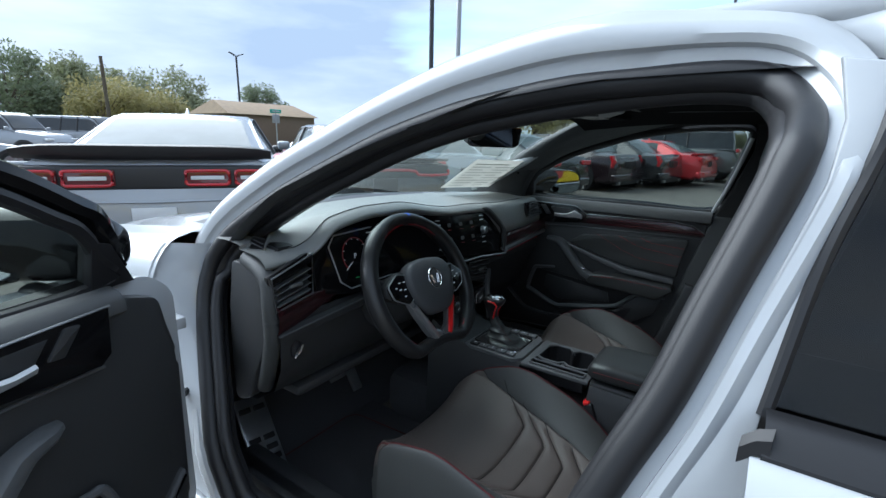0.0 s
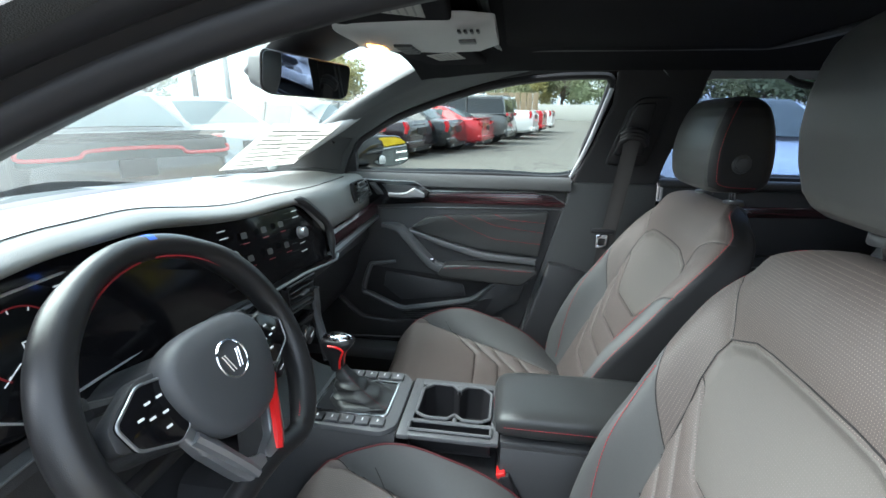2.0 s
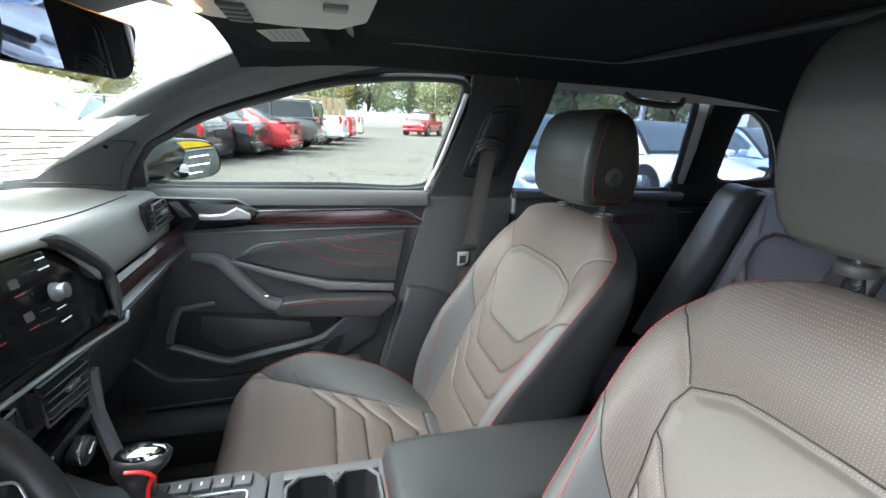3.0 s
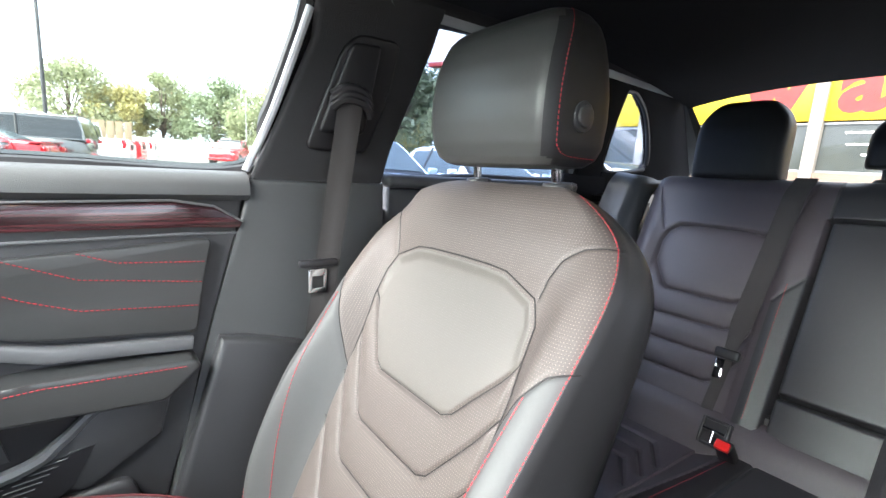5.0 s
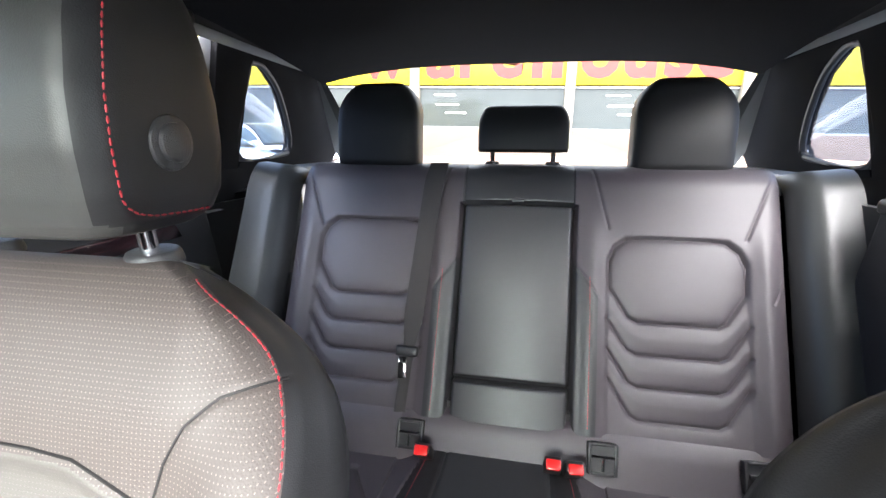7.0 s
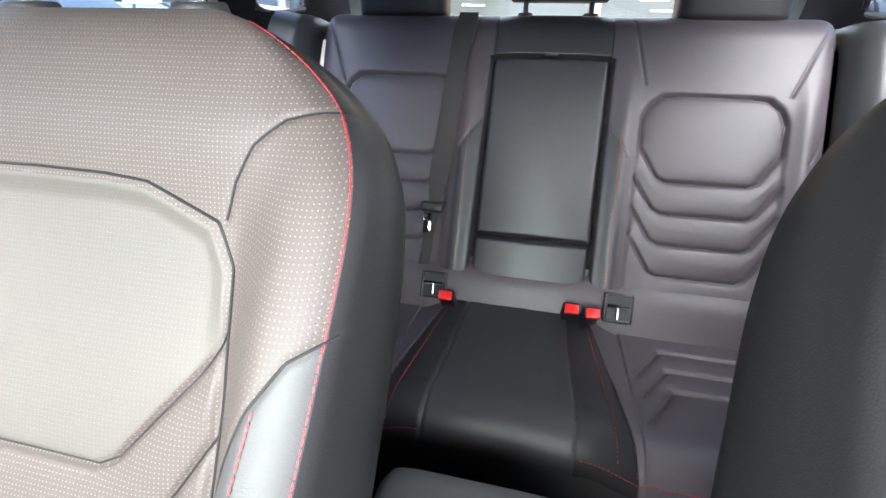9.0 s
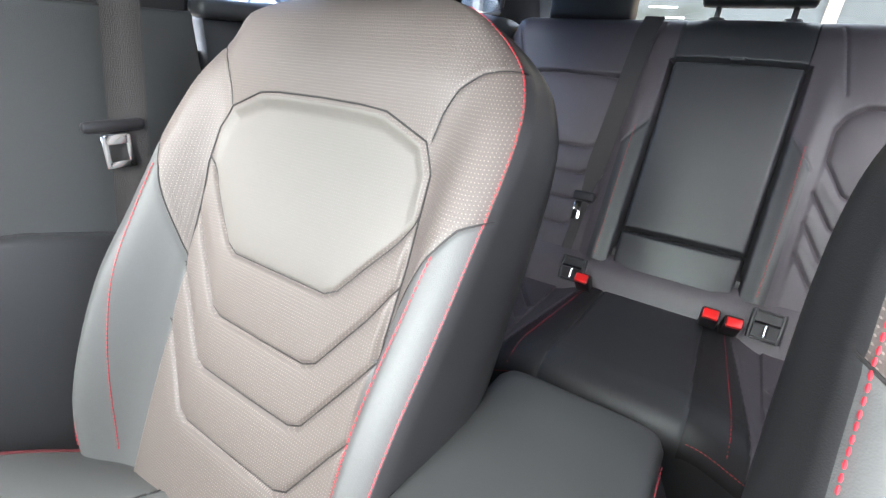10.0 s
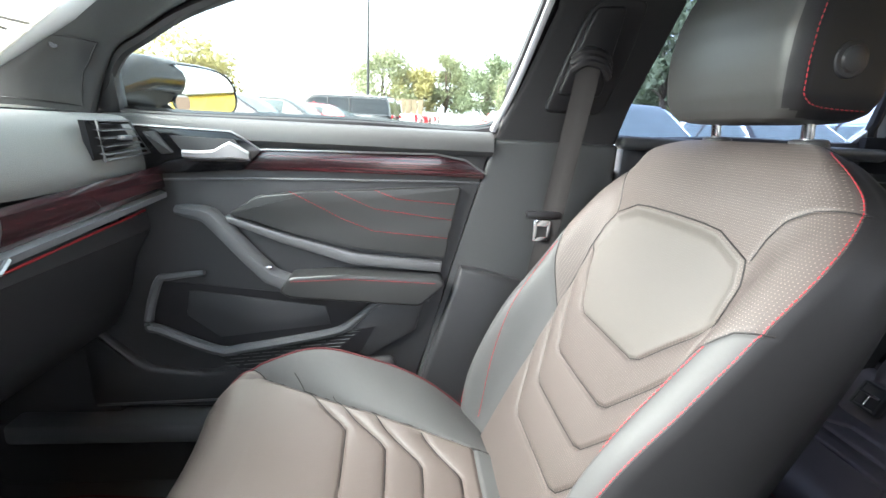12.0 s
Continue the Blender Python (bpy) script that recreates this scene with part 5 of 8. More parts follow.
    rim = [(0.520, 0.705), (0.590, 0.694), (0.620, 0.680), (0.648, 0.583), (0.62, 0.565), (0.505, 0.517), (0.44, 0.523), (0.240, 0.565), (0.185, 0.60), (0.130, 0.643), (0.02, 0.650)]
    rp = spline([(sign * (px(b) - 0.026), a, b) for a, b in rim], 70)
    part("pocket_rim", tube(rp, [0.006 + 0.006 * math.sin(math.pi * i / 69) for i in range(70)], 8), PLAST2, d, "grey pocket rim")
    part("pocket_wing", prism([(0.03, 0.652), (0.125, 0.648), (0.235, 0.572), (0.30, 0.555), (0.16, 0.500), (0.05, 0.57)], S(-0.026), 0.02, 0.006), PLAST, d)
    part("speaker_field", prism([(0.52, 0.512), (0.44, 0.516), (0.25, 0.558), (0.145, 0.580), (0.175, 0.520), (0.24, 0.470), (0.46, 0.470)], S(-0.0275), 0.006, 0), BLACKP, d, "dark speaker grille")
    for k in range(9):
        z0, off = 0.476 + 0.0085 * k, 0.011 * (k % 3)
        y0, y1 = min(0.50, 0.50 - 0.06 * max(0, k - 3)) - off, 0.245 - 0.010 * k
        n = max(2, int((y0 - y1) / 0.045))
        for j in range(n):
            a, b = y0 - (y0 - y1) * j / n, y0 - (y0 - y1) * (j + 0.82) / n
            part("speaker_rib", tube([(sign * (px(0.5) - 0.0280), q, z0 + (0.5 - q) * 0.10) for q in (a, b)], 0.0010, 4), TRIMG, d)
    part("lower_line", tube([(sign * (px(0.5) - 0.031), 0.78, 0.378), (sign * (px(0.5) - 0.033), 0.5, 0.392), (sign * (px(0.5) - 0.033), 0.12, 0.40)], 0.003, 6), PLAST2, d)
    part("door_skin", prism(rounded([(0.86, 0.98), (0.80, 1.03), (-0.12, 1.03), (-0.13, 0.80), (-0.03, 0.45), (0.07, 0.32), (0.80, 0.32), (0.87, 0.45)], 0.03), S(0.022), 0.11, 0.002), PAINT, d)
    window_frame(WIN, sign, 0.020, 0.013, RUBBER, d, "window_seal", "black window seal")
    window_frame([(a + (0.035 if a > 0.3 else 0.0) * (b > 1.05) + (0.02 if 1.04 < b and a < -0.1 else 0) * -1, b + (0.016 if b > 1.1 else 0)) for a, b in WIN], sign, 0.034, 0.020, GLOSS, d, "window_frame", "black window frame")
    g = part("window_glass", prism(WIN, side(sign, 0.024), 0.004, 0), GLASS, d)
    g.visible_shadow = False
    if sign > 0:
        part("frame_edge", tube(spline([(px(b) - 0.004, a, b) for a, b in ((-0.104, 1.040), (-0.142, 1.14), (-0.174, 1.25), (-0.194, 1.325))], 20), 0.0075, 8), PAINT, d, "white painted frame edge")
    part("mirror_sail", prism([(0.76, 1.03), (0.672, 1.03), (0.664, 1.125), (0.70, 1.115)], side(sign, 0.008), 0.03, 0.003), BLACKP, d)
    mir = part("mirror_housing", loft([[(sign * x, 0.66 + dy + w * math.copysign(abs(math.cos(t)) ** 0.55, math.cos(t)) * 0.09, zc + h * math.copysign(abs(math.sin(t)) ** 0.8, math.sin(t))) for t in np.linspace(0, 2 * math.pi, 28, endpoint=False)] for x, dy, w, h, zc in ((0.765, 0.055, 0.5, 0.030, 1.080), (0.79, 0.070, 0.8, 0.048, 1.090), (0.83, 0.061, 0.9, 0.062, 1.102), (0.92, 0.038, 0.9, 0.068, 1.104), (1.00, 0.015, 0.9, 0.061, 1.096), (1.05, -0.008, 0.8, 0.046, 1.088), (1.075, -0.022, 0.6, 0.026, 1.084))]), GLOSS, d, "gloss black door mirror housing")
    part("mirror_arm", tube([(sign * 0.74, 0.66, 1.03), (sign * 0.80, 0.66, 1.02), (sign * 0.86, 0.66, 1.03)], 0.022, 10, flat=0.6), BLACKP, d)
    mg = [(0.955 + 0.098 * math.copysign(abs(math.cos(t)) ** 0.7, math.cos(t)), 1.098 + 0.056 * math.copysign(abs(math.sin(t)) ** 0.7, math.sin(t))) for t in np.linspace(0, 2 * math.pi, 40, endpoint=False)]
    tilt = lambda a, b: 0.598 - 0.52 * (a - 0.955) + 0.14 * (b - 1.098)
    bm = bmesh.new()
    bm.faces.new([bm.verts.new((sign * a, tilt(a, b), b)) for a, b in mg])
    part("mirror_glass", bm, MIRROR, mir, "mirror glass", False)
    part("glass_rim", loft([[(sign * (0.955 + (a - 0.955) * k), tilt(a, b) + dy, 1.098 + (b - 1.098) * k) for a, b in mg] for k, dy in ((1.0, 0.001), (1.05, -0.004), (1.12, 0.004), (1.13, 0.05))], True, False), GLOSS, mir)
    part("blind_spot_glass", cyl((sign * 0.905, tilt(0.905, 1.066) + 0.002, 1.066), (sign * 0.903, tilt(0.905, 1.066) - 0.003, 1.066), 0.022, n=24), MIRROR, mir)
    return d


front_door(1)
left_door = front_door(-1)
DOOR_OPEN = 69.0
left_door.matrix_basis = CAR @ pose(-0.838, 0.865, -0.038) @ pose(0, 0, 0, 0, 0, -DOOR_OPEN) @ pose(0.80, -0.97, 0)
part("check_strap", tube(spline([(-0.80, 0.93, 0.615), (-0.86, 0.93, 0.610), (-0.93, 0.89, 0.600)], 12), 0.010, 8), RUBBER, body)


def rear_door(sign):
    d = thing("rear_door", "white rear door with black inner panel and tinted window", "car door", "rear doors")
    S = lambda off: side(sign, off)
    part("panel", prism(rounded([(-0.41, 1.03), (-1.05, 1.045), (-1.10, 0.80), (-1.00, 0.62), (-0.86, 0.40), (-0.41, 0.36)], 0.02), S(-0.008 if sign > 0 else -0.075), 0.03, 0.008), PLAST, d)
    part("sill_cap", box(sign * (0.715 if sign > 0 else 0.668), -0.72, 1.030, 0.045, 0.66, 0.03, 0.012, 3), PLAST, d)
    part("armrest", prism(rounded([(-0.42, 0.78), (-0.90, 0.80), (-0.86, 0.72), (-0.42, 0.70)], 0.02), S(-0.05), 0.05, 0.014, 3), LEATHER, d)
    part("trim_strip", prism([(-0.42, 0.95), (-0.95, 0.965), (-0.97, 0.93), (-0.42, 0.915)], S(-0.016), 0.012, 0.003), WOODY, d, "dark red striped lacquer trim")
    w = [(-0.385, 1.04), (-0.405, 1.15), (-0.440, 1.33), (-0.460, 1.362), (-0.70, 1.366), (-0.965, 1.358), (-0.998, 1.335), (-1.015, 1.22), (-1.028, 1.10), (-1.015, 1.05), (-0.7, 1.045)]
    if sign > 0:
        window_frame(w, sign, 0.020, 0.012, RUBBER, d, "window_seal", "black window seal")
    fr = prism([(-1.005, 1.35), (-1.015, 1.24), (-1.030, 1.10), (-0.985, 1.05), (-1.09, 1.05), (-1.085, 1.2), (-1.05, 1.36)], S(0.016), 0.02, 0.003)
    part("window_frame", fr, PAINT, d)
    if sign > 0:
        part("window_glass", prism(w, S(0.026), 0.004, 0), TINT, d)
    rows = []
    for y in np.linspace(-0.262, -1.15, 24):
        rows.append([(sign * x, y, z) for x, z in ((0.775, 0.930), (0.800, 0.924), (0.832, 0.905), (0.852, 0.865), (0.868, 0.78), (0.872, 0.60), (0.862, 0.40), (0.83, 0.30))])
    part("door_skin", grid_mesh(np.array(rows)), PAINT, d)
    rows = [[(sign * x, y, z) for x, z in ((0.745, 0.964), (0.768, 0.966), (0.782, 0.958), (0.800, 0.930), (0.798, 0.920), (0.780, 0.916))] for y in np.linspace(-0.272, -1.15, 20)]
    part("waist_seal", grid_mesh(np.array(rows)), RUBBER, d, "black waist seal")
    X = lambda b: 0.78 - 0.29 * (b - 0.8)
    if sign < 0:
        quad = [(-0.350, 1.365), (-0.338, 1.267), (-0.304, 1.127), (-0.278, 0.950), (-1.05, 0.955), (-1.05, 1.365)]
        part("window_glass", prism(quad, lambda a, b, dd: (-(X(b) - 0.004 - dd), a, b), 0.004, 0), PRIV, d, "dark tinted window glass")
        edge = [(-(X(b) + 0.004), a, b) for a, b in ((-0.345, 1.36), (-0.333, 1.267), (-0.299, 1.127), (-0.272, 0.950))]
        part("window_edge_seal", tube(spline(edge, 30), 0.009, 8), RUBBER, d)
        band = [(-0.285, 1.385), (-0.300, 1.31), (-0.292, 1.232), (-0.246, 1.068), (-0.205, 0.927), (-0.156, 0.803), (-0.083, 0.60), (-0.02, 0.42), (-0.27, 0.42), (-0.268, 0.93), (-0.270, 0.950), (-0.297, 1.127), (-0.331, 1.267), (-0.343, 1.375)]
        part("window_frame", prism(band, lambda a, b, dd: (-(X(b) + 0.006 - dd), a, b), 0.02, 0.003), PAINT, d, "white painted window frame")
        part("seal_end", loft([[(-0.785 - u, y + k, z) for u, y, z in ((0, -0.272, 0.960 - q), (0.012, -0.270, 0.950 - q), (0.014, -0.270, 0.932 - q), (0.004, -0.272, 0.926 - q))] for k, q in ((-0.01, 0), (0.006, 0.006), (0.020, 0.020))]), RUBBER, d)
    if sign < 0:
        for ob in d.children:
            if ob.name.split(".")[0] not in ("panel", "sill_cap", "armrest", "trim_strip"):
                for v in ob.data.vertices:
                    v.co = flare(*v.co)
    return d


rear_door(1)
rear_door(-1)


def quarter_glass(sign):
    g = thing("quarter_window", "small fixed quarter window behind the rear door", "window", "quarter windows")
    o = [(-1.198, 1.10), (-1.182, 1.305), (-1.195, 1.328), (-1.240, 1.325), (-1.320, 1.283), (-1.396, 1.208), (-1.445, 1.135), (-1.43, 1.10)]
    part("glass", prism(o, side(sign, 0.012), 0.004, 0), TINT, g)
    window_frame(o, sign, 0.008, 0.008, RUBBER, g, "seal")


quarter_glass(1)
quarter_glass(-1)


def seat_belt():
    b = thing("seat_belt", "grey seat belt webbing hanging on the centre pillar with steel tongue", "seat belt")
    pl = prism(rounded([(-0.205, 1.085), (-0.255, 1.27), (-0.285, 1.30), (-0.375, 1.30), (-0.365, 1.20), (-0.335, 1.085)], 0.02), side(1, -0.020), 0.02, 0.006, 3)
    part("guide_plate", pl, BLACKP, b)
    part("height_slider", prism(rounded([(-0.225, 1.12), (-0.27, 1.28), (-0.33, 1.285), (-0.32, 1.12)], 0.012), side(1, -0.030), 0.012, 0.006, 3), BLACKP, b)
    part("belt_ring", merge(*[tube(spline([(0.655, -0.240, 1.186 + k), (0.642, -0.265, 1.202 + k), (0.642, -0.300, 1.196 + k), (0.655, -0.318, 1.175 + k)], 16), 0.009, 8) for k in (0, -0.011, -0.021)]), BLACKP, b)
    rows = []
    for u in np.linspace(0, 1, 30):
        c = Vector((0.645, -0.275, 1.185)).lerp(Vector((0.668, -0.175, 0.40)), u)
        rows.append([(c.x + k * 0.0 + 0.004 * math.sin(q * 2), c.y + q * 0.0235, c.z) for q, k in ((-1, 0), (-0.5, 0), (0, 0), (0.5, 0), (1, 0))])
    part("webbing", grid_mesh(np.array(rows)), BELT, b)
    part("tongue_grip", box(0.652, -0.215, 0.870, 0.016, 0.078, 0.016, 0.006), BLACKP, b)
    part("tongue", merge(box(0.650, -0.228, 0.835, 0.004, 0.008, 0.045, 0.001), box(0.650, -0.198, 0.835, 0.004, 0.008, 0.045, 0.001), box(0.650, -0.213, 0.817, 0.004, 0.03, 0.010, 0.001), box(0.650, -0.213, 0.852, 0.004, 0.03, 0.014, 0.001)), CHROME, b, "steel belt tongue")


seat_belt()
rb_ = thing("rear_seat_belt", "grey rear seat belt across the seat back", "seat belt")
on_back = lambda x, s, d: Vector((x, *(np.array([-0.957, 0.48]) + s * UPB[1:] + d * NRB[1:])))
rows = []
for u in np.linspace(0, 1, 30):
    c = on_back(0.186 + 0.034 * u, 0.672 - 0.60 * u, 0.024 - 0.030 * float(step(0.10, 0.0, u)))
    w_ = 0.023 * (1 - 0.45 * float(step(0.62, 0.78, u)))
    rows.append([(c.x + q * w_, c.y + 0.002 * math.sin(3 * q), c.z) for q in (-1, -0.4, 0.4, 1)])
part("webbing", grid_mesh(np.array(rows)), BELT, rb_)
tg = on_back(0.214, 0.205, 0.030)
part("tongue_grip", box(*tg, 0.052, 0.016, 0.024, 0.006, 3, m=pose(0, 0, 0, 25, 0, 0)), BLACKP, rb_)
tg = on_back(0.222, 0.168, 0.030)
part("tongue", box(*tg, 0.018, 0.004, 0.045, 0.001, m=pose(0, 0, 0, 25, 0, 8)), CHROME, rb_, "steel belt tongue")


def grab_handle(x, y):
    h = thing("grab_handle", "black folding roof grab handle", "handle")
    part("grip", tube(spline([(x + 0.012, y - 0.098, 1.404), (x - 0.012, y - 0.090, 1.394), (x - 0.020, y - 0.070, 1.388), (x - 0.022, y, 1.408), (x - 0.020, y + 0.070, 1.388), (x - 0.012, y + 0.090, 1.394), (x + 0.012, y + 0.098, 1.404)], 40), 0.011, 10, flat=0.8), PLAST, h)
    for k in (-0.094, 0.094):
        part("mount", box(x + 0.004, y + k, 1.404, 0.045, 0.036, 0.026, 0.010, 3), PLAST, h)


grab_handle(0.572, 0.035)
# ---- dashboard ----
dash = thing("dashboard", "black padded dashboard with digital cluster and touch screen", "dashboard")
xs_ = np.linspace(-0.752, 0.700, 104)
rows = []
for x in xs_:
    hood = step(-0.66, -0.55, x) * (1 - step(-0.30, 0.05, x))
    pas = float(step(0.20, 0.31, x))
    mid = float(step(-0.70, -0.60, x))
    yw = 1.165 - 0.22 * (x / 0.7) ** 2
    ye = 0.665 - 0.035 * float(step(-0.1, 0.25, x)) + 0.04 * (1 - mid)
    zc = 1.035 + 0.050 * float(hood) + 0.012 * float(step(-0.2, 0.1, x) * (1 - step(0.1, 0.4, x)))
    ze = zc - 0.014
    prof = [(yw, 1.030), (yw - 0.06, 1.040), (0.5 * (yw + ye), 1.040 + 0.4 * (zc - 1.035)), (ye + 0.10, zc - 0.004), (ye + 0.035, zc - 0.002), (ye + 0.006, ze),
            (ye + 0.002 - 0.012 * pas, ze - 0.012 - 0.030 * pas), (ye + 0.018 - 0.035 * pas, ze - 0.020 - 0.065 * pas), (ye + 0.075 - 0.085 * pas, ze - 0.028 - 0.080 * pas)]
    dr = 0.048 * (1 - float(step(-0.76, -0.40, x)))
    prof = [(a, b - dr * (0.4 + 0.6 * min(1, (yw - a) / 0.2))) for a, b in prof]
    rows.append([(x, v.x, v.y) for v in spline([(a, b, 0) for a, b in prof], 40)])
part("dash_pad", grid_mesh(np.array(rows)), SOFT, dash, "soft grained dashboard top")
PAD = np.array(rows)


def on_pad(x, y, lift=0.0):
    """The point of the dash top above a place of the plan."""
    r = PAD[int(np.argmin(abs(xs_ - x)))][:26]
    return Vector((x, y, float(np.interp(-y, -r[:, 1], r[:, 2])) + lift))



seam = []
for i in range(4, 97):
    x = xs_[i]
    seam.append(Vector(rows[i][19]) + Vector((0, 0, 0.0015)))
part("pad_seam", tube(seam, 0.0012, 5), DARKSEAM, dash)
# glossy display panel
BY = lambda x, z: 0.705 - 0.075 * float(step(-0.30, 0.20, x)) + 0.22 * (z - 0.95)
bin_o = [(-0.615, 0.870), (-0.615, 0.955), (-0.570, 1.030), (-0.50, 1.062), (-0.27, 1.060), (-0.13, 1.036), (0.02, 1.022), (0.160, 1.022), (0.212, 1.000), (0.302, 0.925), (0.282, 0.842), (0.10, 0.862), (-0.10, 0.850), (-0.50, 0.842)]
part("display_panel", prism(rounded(bin_o, 0.012), lambda a, b, d: (a, BY(a, b) + d, b), 0.03, 0.003), GLOSS, dash, "gloss black display panel")
rimp = [(a, BY(a, b) - 0.010, b) for a, b in [(0.165, 1.030), (0.222, 1.008), (0.312, 0.925), (0.290, 0.836)]]
part("screen_bezel", tube(spline(rimp, 40), [0.012 * min(1, (i + 0.3) / 8, (39.3 - i) / 8) for i in range(40)], 8), PLAST, dash)
part("chrome_line", tube([(a, BY(a, b) - 0.022, b) for a, b in [(0.305, 0.850), (0.286, 0.838), (0.10, 0.856), (-0.10, 0.846), (-0.16, 0.842)]], 0.004, 6), SILVER, dash, "silver line below the screen")
CB = lambda a, b, o=0.0: (a, BY(a, b) - 0.004 - o, b)
clu = [(-0.558, 0.985), (-0.535, 1.012), (-0.275, 1.022), (-0.235, 0.995), (-0.188, 0.912), (-0.215, 0.868), (-0.500, 0.860), (-0.535, 0.885)]
cl = part("cluster_glass", prism(clu, lambda a, b, d: CB(a, b, -d), 0.006, 0.001), SCREEN, dash)
part("cluster_outline", tube([CB(a, b, 0.004) for a, b in clu], 0.0022, 6, True), SATIN, cl, "silver outline of the cluster")
arc = [(-0.465 + 0.047 * math.cos(t), 0.950 + 0.047 * math.sin(t)) for t in np.linspace(radians(230), radians(-40), 40)]
part("rev_scale", tube([CB(a, b, 0.003) for a, b in arc], 0.0013, 5), LITR, cl)
for t in np.linspace(radians(225), radians(-35), 9):
    part("rev_mark", tube([CB(-0.465 + r * math.cos(t), 0.950 + r * math.sin(t), 0.003) for r in (0.041, 0.046)], 0.0009, 4), LIT, cl)
part("rev_needle", tube([CB(-0.505, 0.912, 0.003), CB(-0.478, 0.930, 0.003)], 0.0012, 4), LIT, cl)


def word(text, size, put, material, parent, name, bold=0.0, align="CENTER"):
    """Letters as a mesh; put(x, y) places each point of the flat text."""
    cu = bpy.data.curves.new(name, "FONT")
    cu.body, cu.size, cu.align_x, cu.align_y, cu.offset, cu.resolution_u = text, size, "CENTER", align, bold, 3
    tmp = new("tmp", cu)
    me = bpy.data.meshes.new_from_object(tmp.evaluated_get(bpy.context.evaluated_depsgraph_get()))
    bpy.data.objects.remove(tmp)
    bpy.data.curves.remove(cu)
    for v in me.vertices:
        v.co = Vector(put(v.co.x, v.co.y))
    return part(name, me, material, parent, "", False)


word("P", 0.022, lambda a, b: CB(-0.465 + a, 0.945 + b, 0.004), LIT, cl, "gear_letter")
for a0, a1, z, mm in ((-0.40, -0.33, 0.945, LIT), (-0.405, -0.385, 1.003, LIT), (-0.375, -0.355, 1.003, LIT), (-0.34, -0.33, 1.003, LIT), (-0.41, -0.37, 0.897, LITR), (-0.355, -0.348, 0.895, LITR), (-0.475, -0.463, 0.885, LITG)):
    part("readout_bar", tube([CB(a0, z, 0.003), CB(a1, z, 0.003)], 0.0014, 4), mm, cl)
arc2 = [(-0.268 + 0.035 * math.cos(t), 0.945 + 0.045 * math.sin(t)) for t in np.linspace(radians(120), radians(-20), 20)]
part("speed_scale", tube([CB(a, b, 0.003) for a, b in arc2], 0.0013, 5), LIT, cl)
# touch screen with icons and two knobs
scr = part("touch_screen", prism([(-0.112, 1.018), (0.164, 1.012), (0.168, 0.876), (-0.112, 0.880)], lambda a, b, d: CB(a, b, 0.004 - d), 0.005, 0.002), SCREEN, dash, "dark touch screen")
for i in range(3):
    for j in range(2):
        a, b = -0.035 + i * 0.058, 0.984 - j * 0.050
        part("icon", prism(rounded([(a - 0.008, b - 0.006), (a + 0.008, b - 0.006), (a + 0.008, b + 0.007), (a - 0.008, b + 0.007)], 0.003), lambda p, q, d: CB(p, q, 0.010 - d), 0.0006, 0), PLAST2, scr)
        part("icon_bar", tube([CB(a - 0.009, b - 0.016, 0.0105), CB(a + 0.009, b - 0.016, 0.0105)], 0.0009, 4), LITR, scr)
for x in (-0.088, 0.142):
    for z, w in ((1.005, 0.010), (0.990, 0.012), (0.925, 0.010), (0.905, 0.012)):
        part("key_bar", tube([CB(x - w, z, 0.0105), CB(x + w, z, 0.0105)], 0.0011, 4), LIT, scr)
    k0 = Vector(CB(x, 0.950, 0.008))
    part("screen_knob", merge(cyl(k0, k0 + Vector((0, -0.020, 0.004)), 0.0125, n=28, bevel=0.002), cyl(k0 + Vector((0, -0.002, 0)), k0 + Vector((0, -0.006, 0.001)), 0.0155, n=28)), SILVER, scr, "silver screen knob")


def vent(name, corners, y, slats, parent, tilt=0.0, wheel=True, brow=0.10):
    """An air vent with frame, slats and a chrome slider; corners: (x, z) clockwise from the upper left."""
    Y = lambda a, b: y + tilt * (a - corners[0][0])
    v = part(name, prism(corners, lambda a, b, d: (a, Y(a, b) + 0.018 + d, b), 0.01, 0), BLACKP, parent, "black air vent")
    part("vent_frame", tube([(a, Y(a, b), b) for a, b in corners], 0.0026, 6, True), PLAST2, v)
    tl, tr, br, bl = corners
    at = lambda s, u: (tl[0] + (bl[0] - tl[0]) * s + (tr[0] + (br[0] - tr[0]) * s - tl[0] - (bl[0] - tl[0]) * s) * u, tl[1] + (bl[1] - tl[1]) * s + (tr[1] + (br[1] - tr[1]) * s - tl[1] - (bl[1] - tl[1]) * s) * u)
    part("vent_top", loft([[(at(s, u)[0], Y(*at(s, u)) + dy, at(s, u)[1]) for s, dy in ((0.0, -0.002), (brow, 0.002), (brow, 0.012), (0.0, 0.016))] for u in np.linspace(0, 1, 5)]), GLOSS, v, "gloss black vent brow")
    for k in range(slats):
        s = brow + (0.97 - brow) * (k + 0.75) / (slats + 0.3)
        last = k == slats - 1
        rib = [at(s, u) for u in (0.06, 0.5, 0.95)]
        part("slat", loft([[(a, Y(a, b) + dy, b + dz) for dy, dz in ((-0.002, -0.0010), (0.012, 0.0006), (0.012, 0.0022), (-0.002, 0.0012))] for a, b in rib]), SILVER if last and wheel else PLAST, v)
        part("slat_edge", tube([(a, Y(a, b) - 0.002, b) for a, b in rib], 0.0012, 5), PLAST2, v)
        if k == slats // 2 - (slats > 3) and wheel:
            a, b = at(s, 0.52)
            part("slider", box(a, Y(a, b) - 0.005, b, 0.036, 0.010, 0.008, 0.002), SILVER, v, "silver vent slider")
    return v


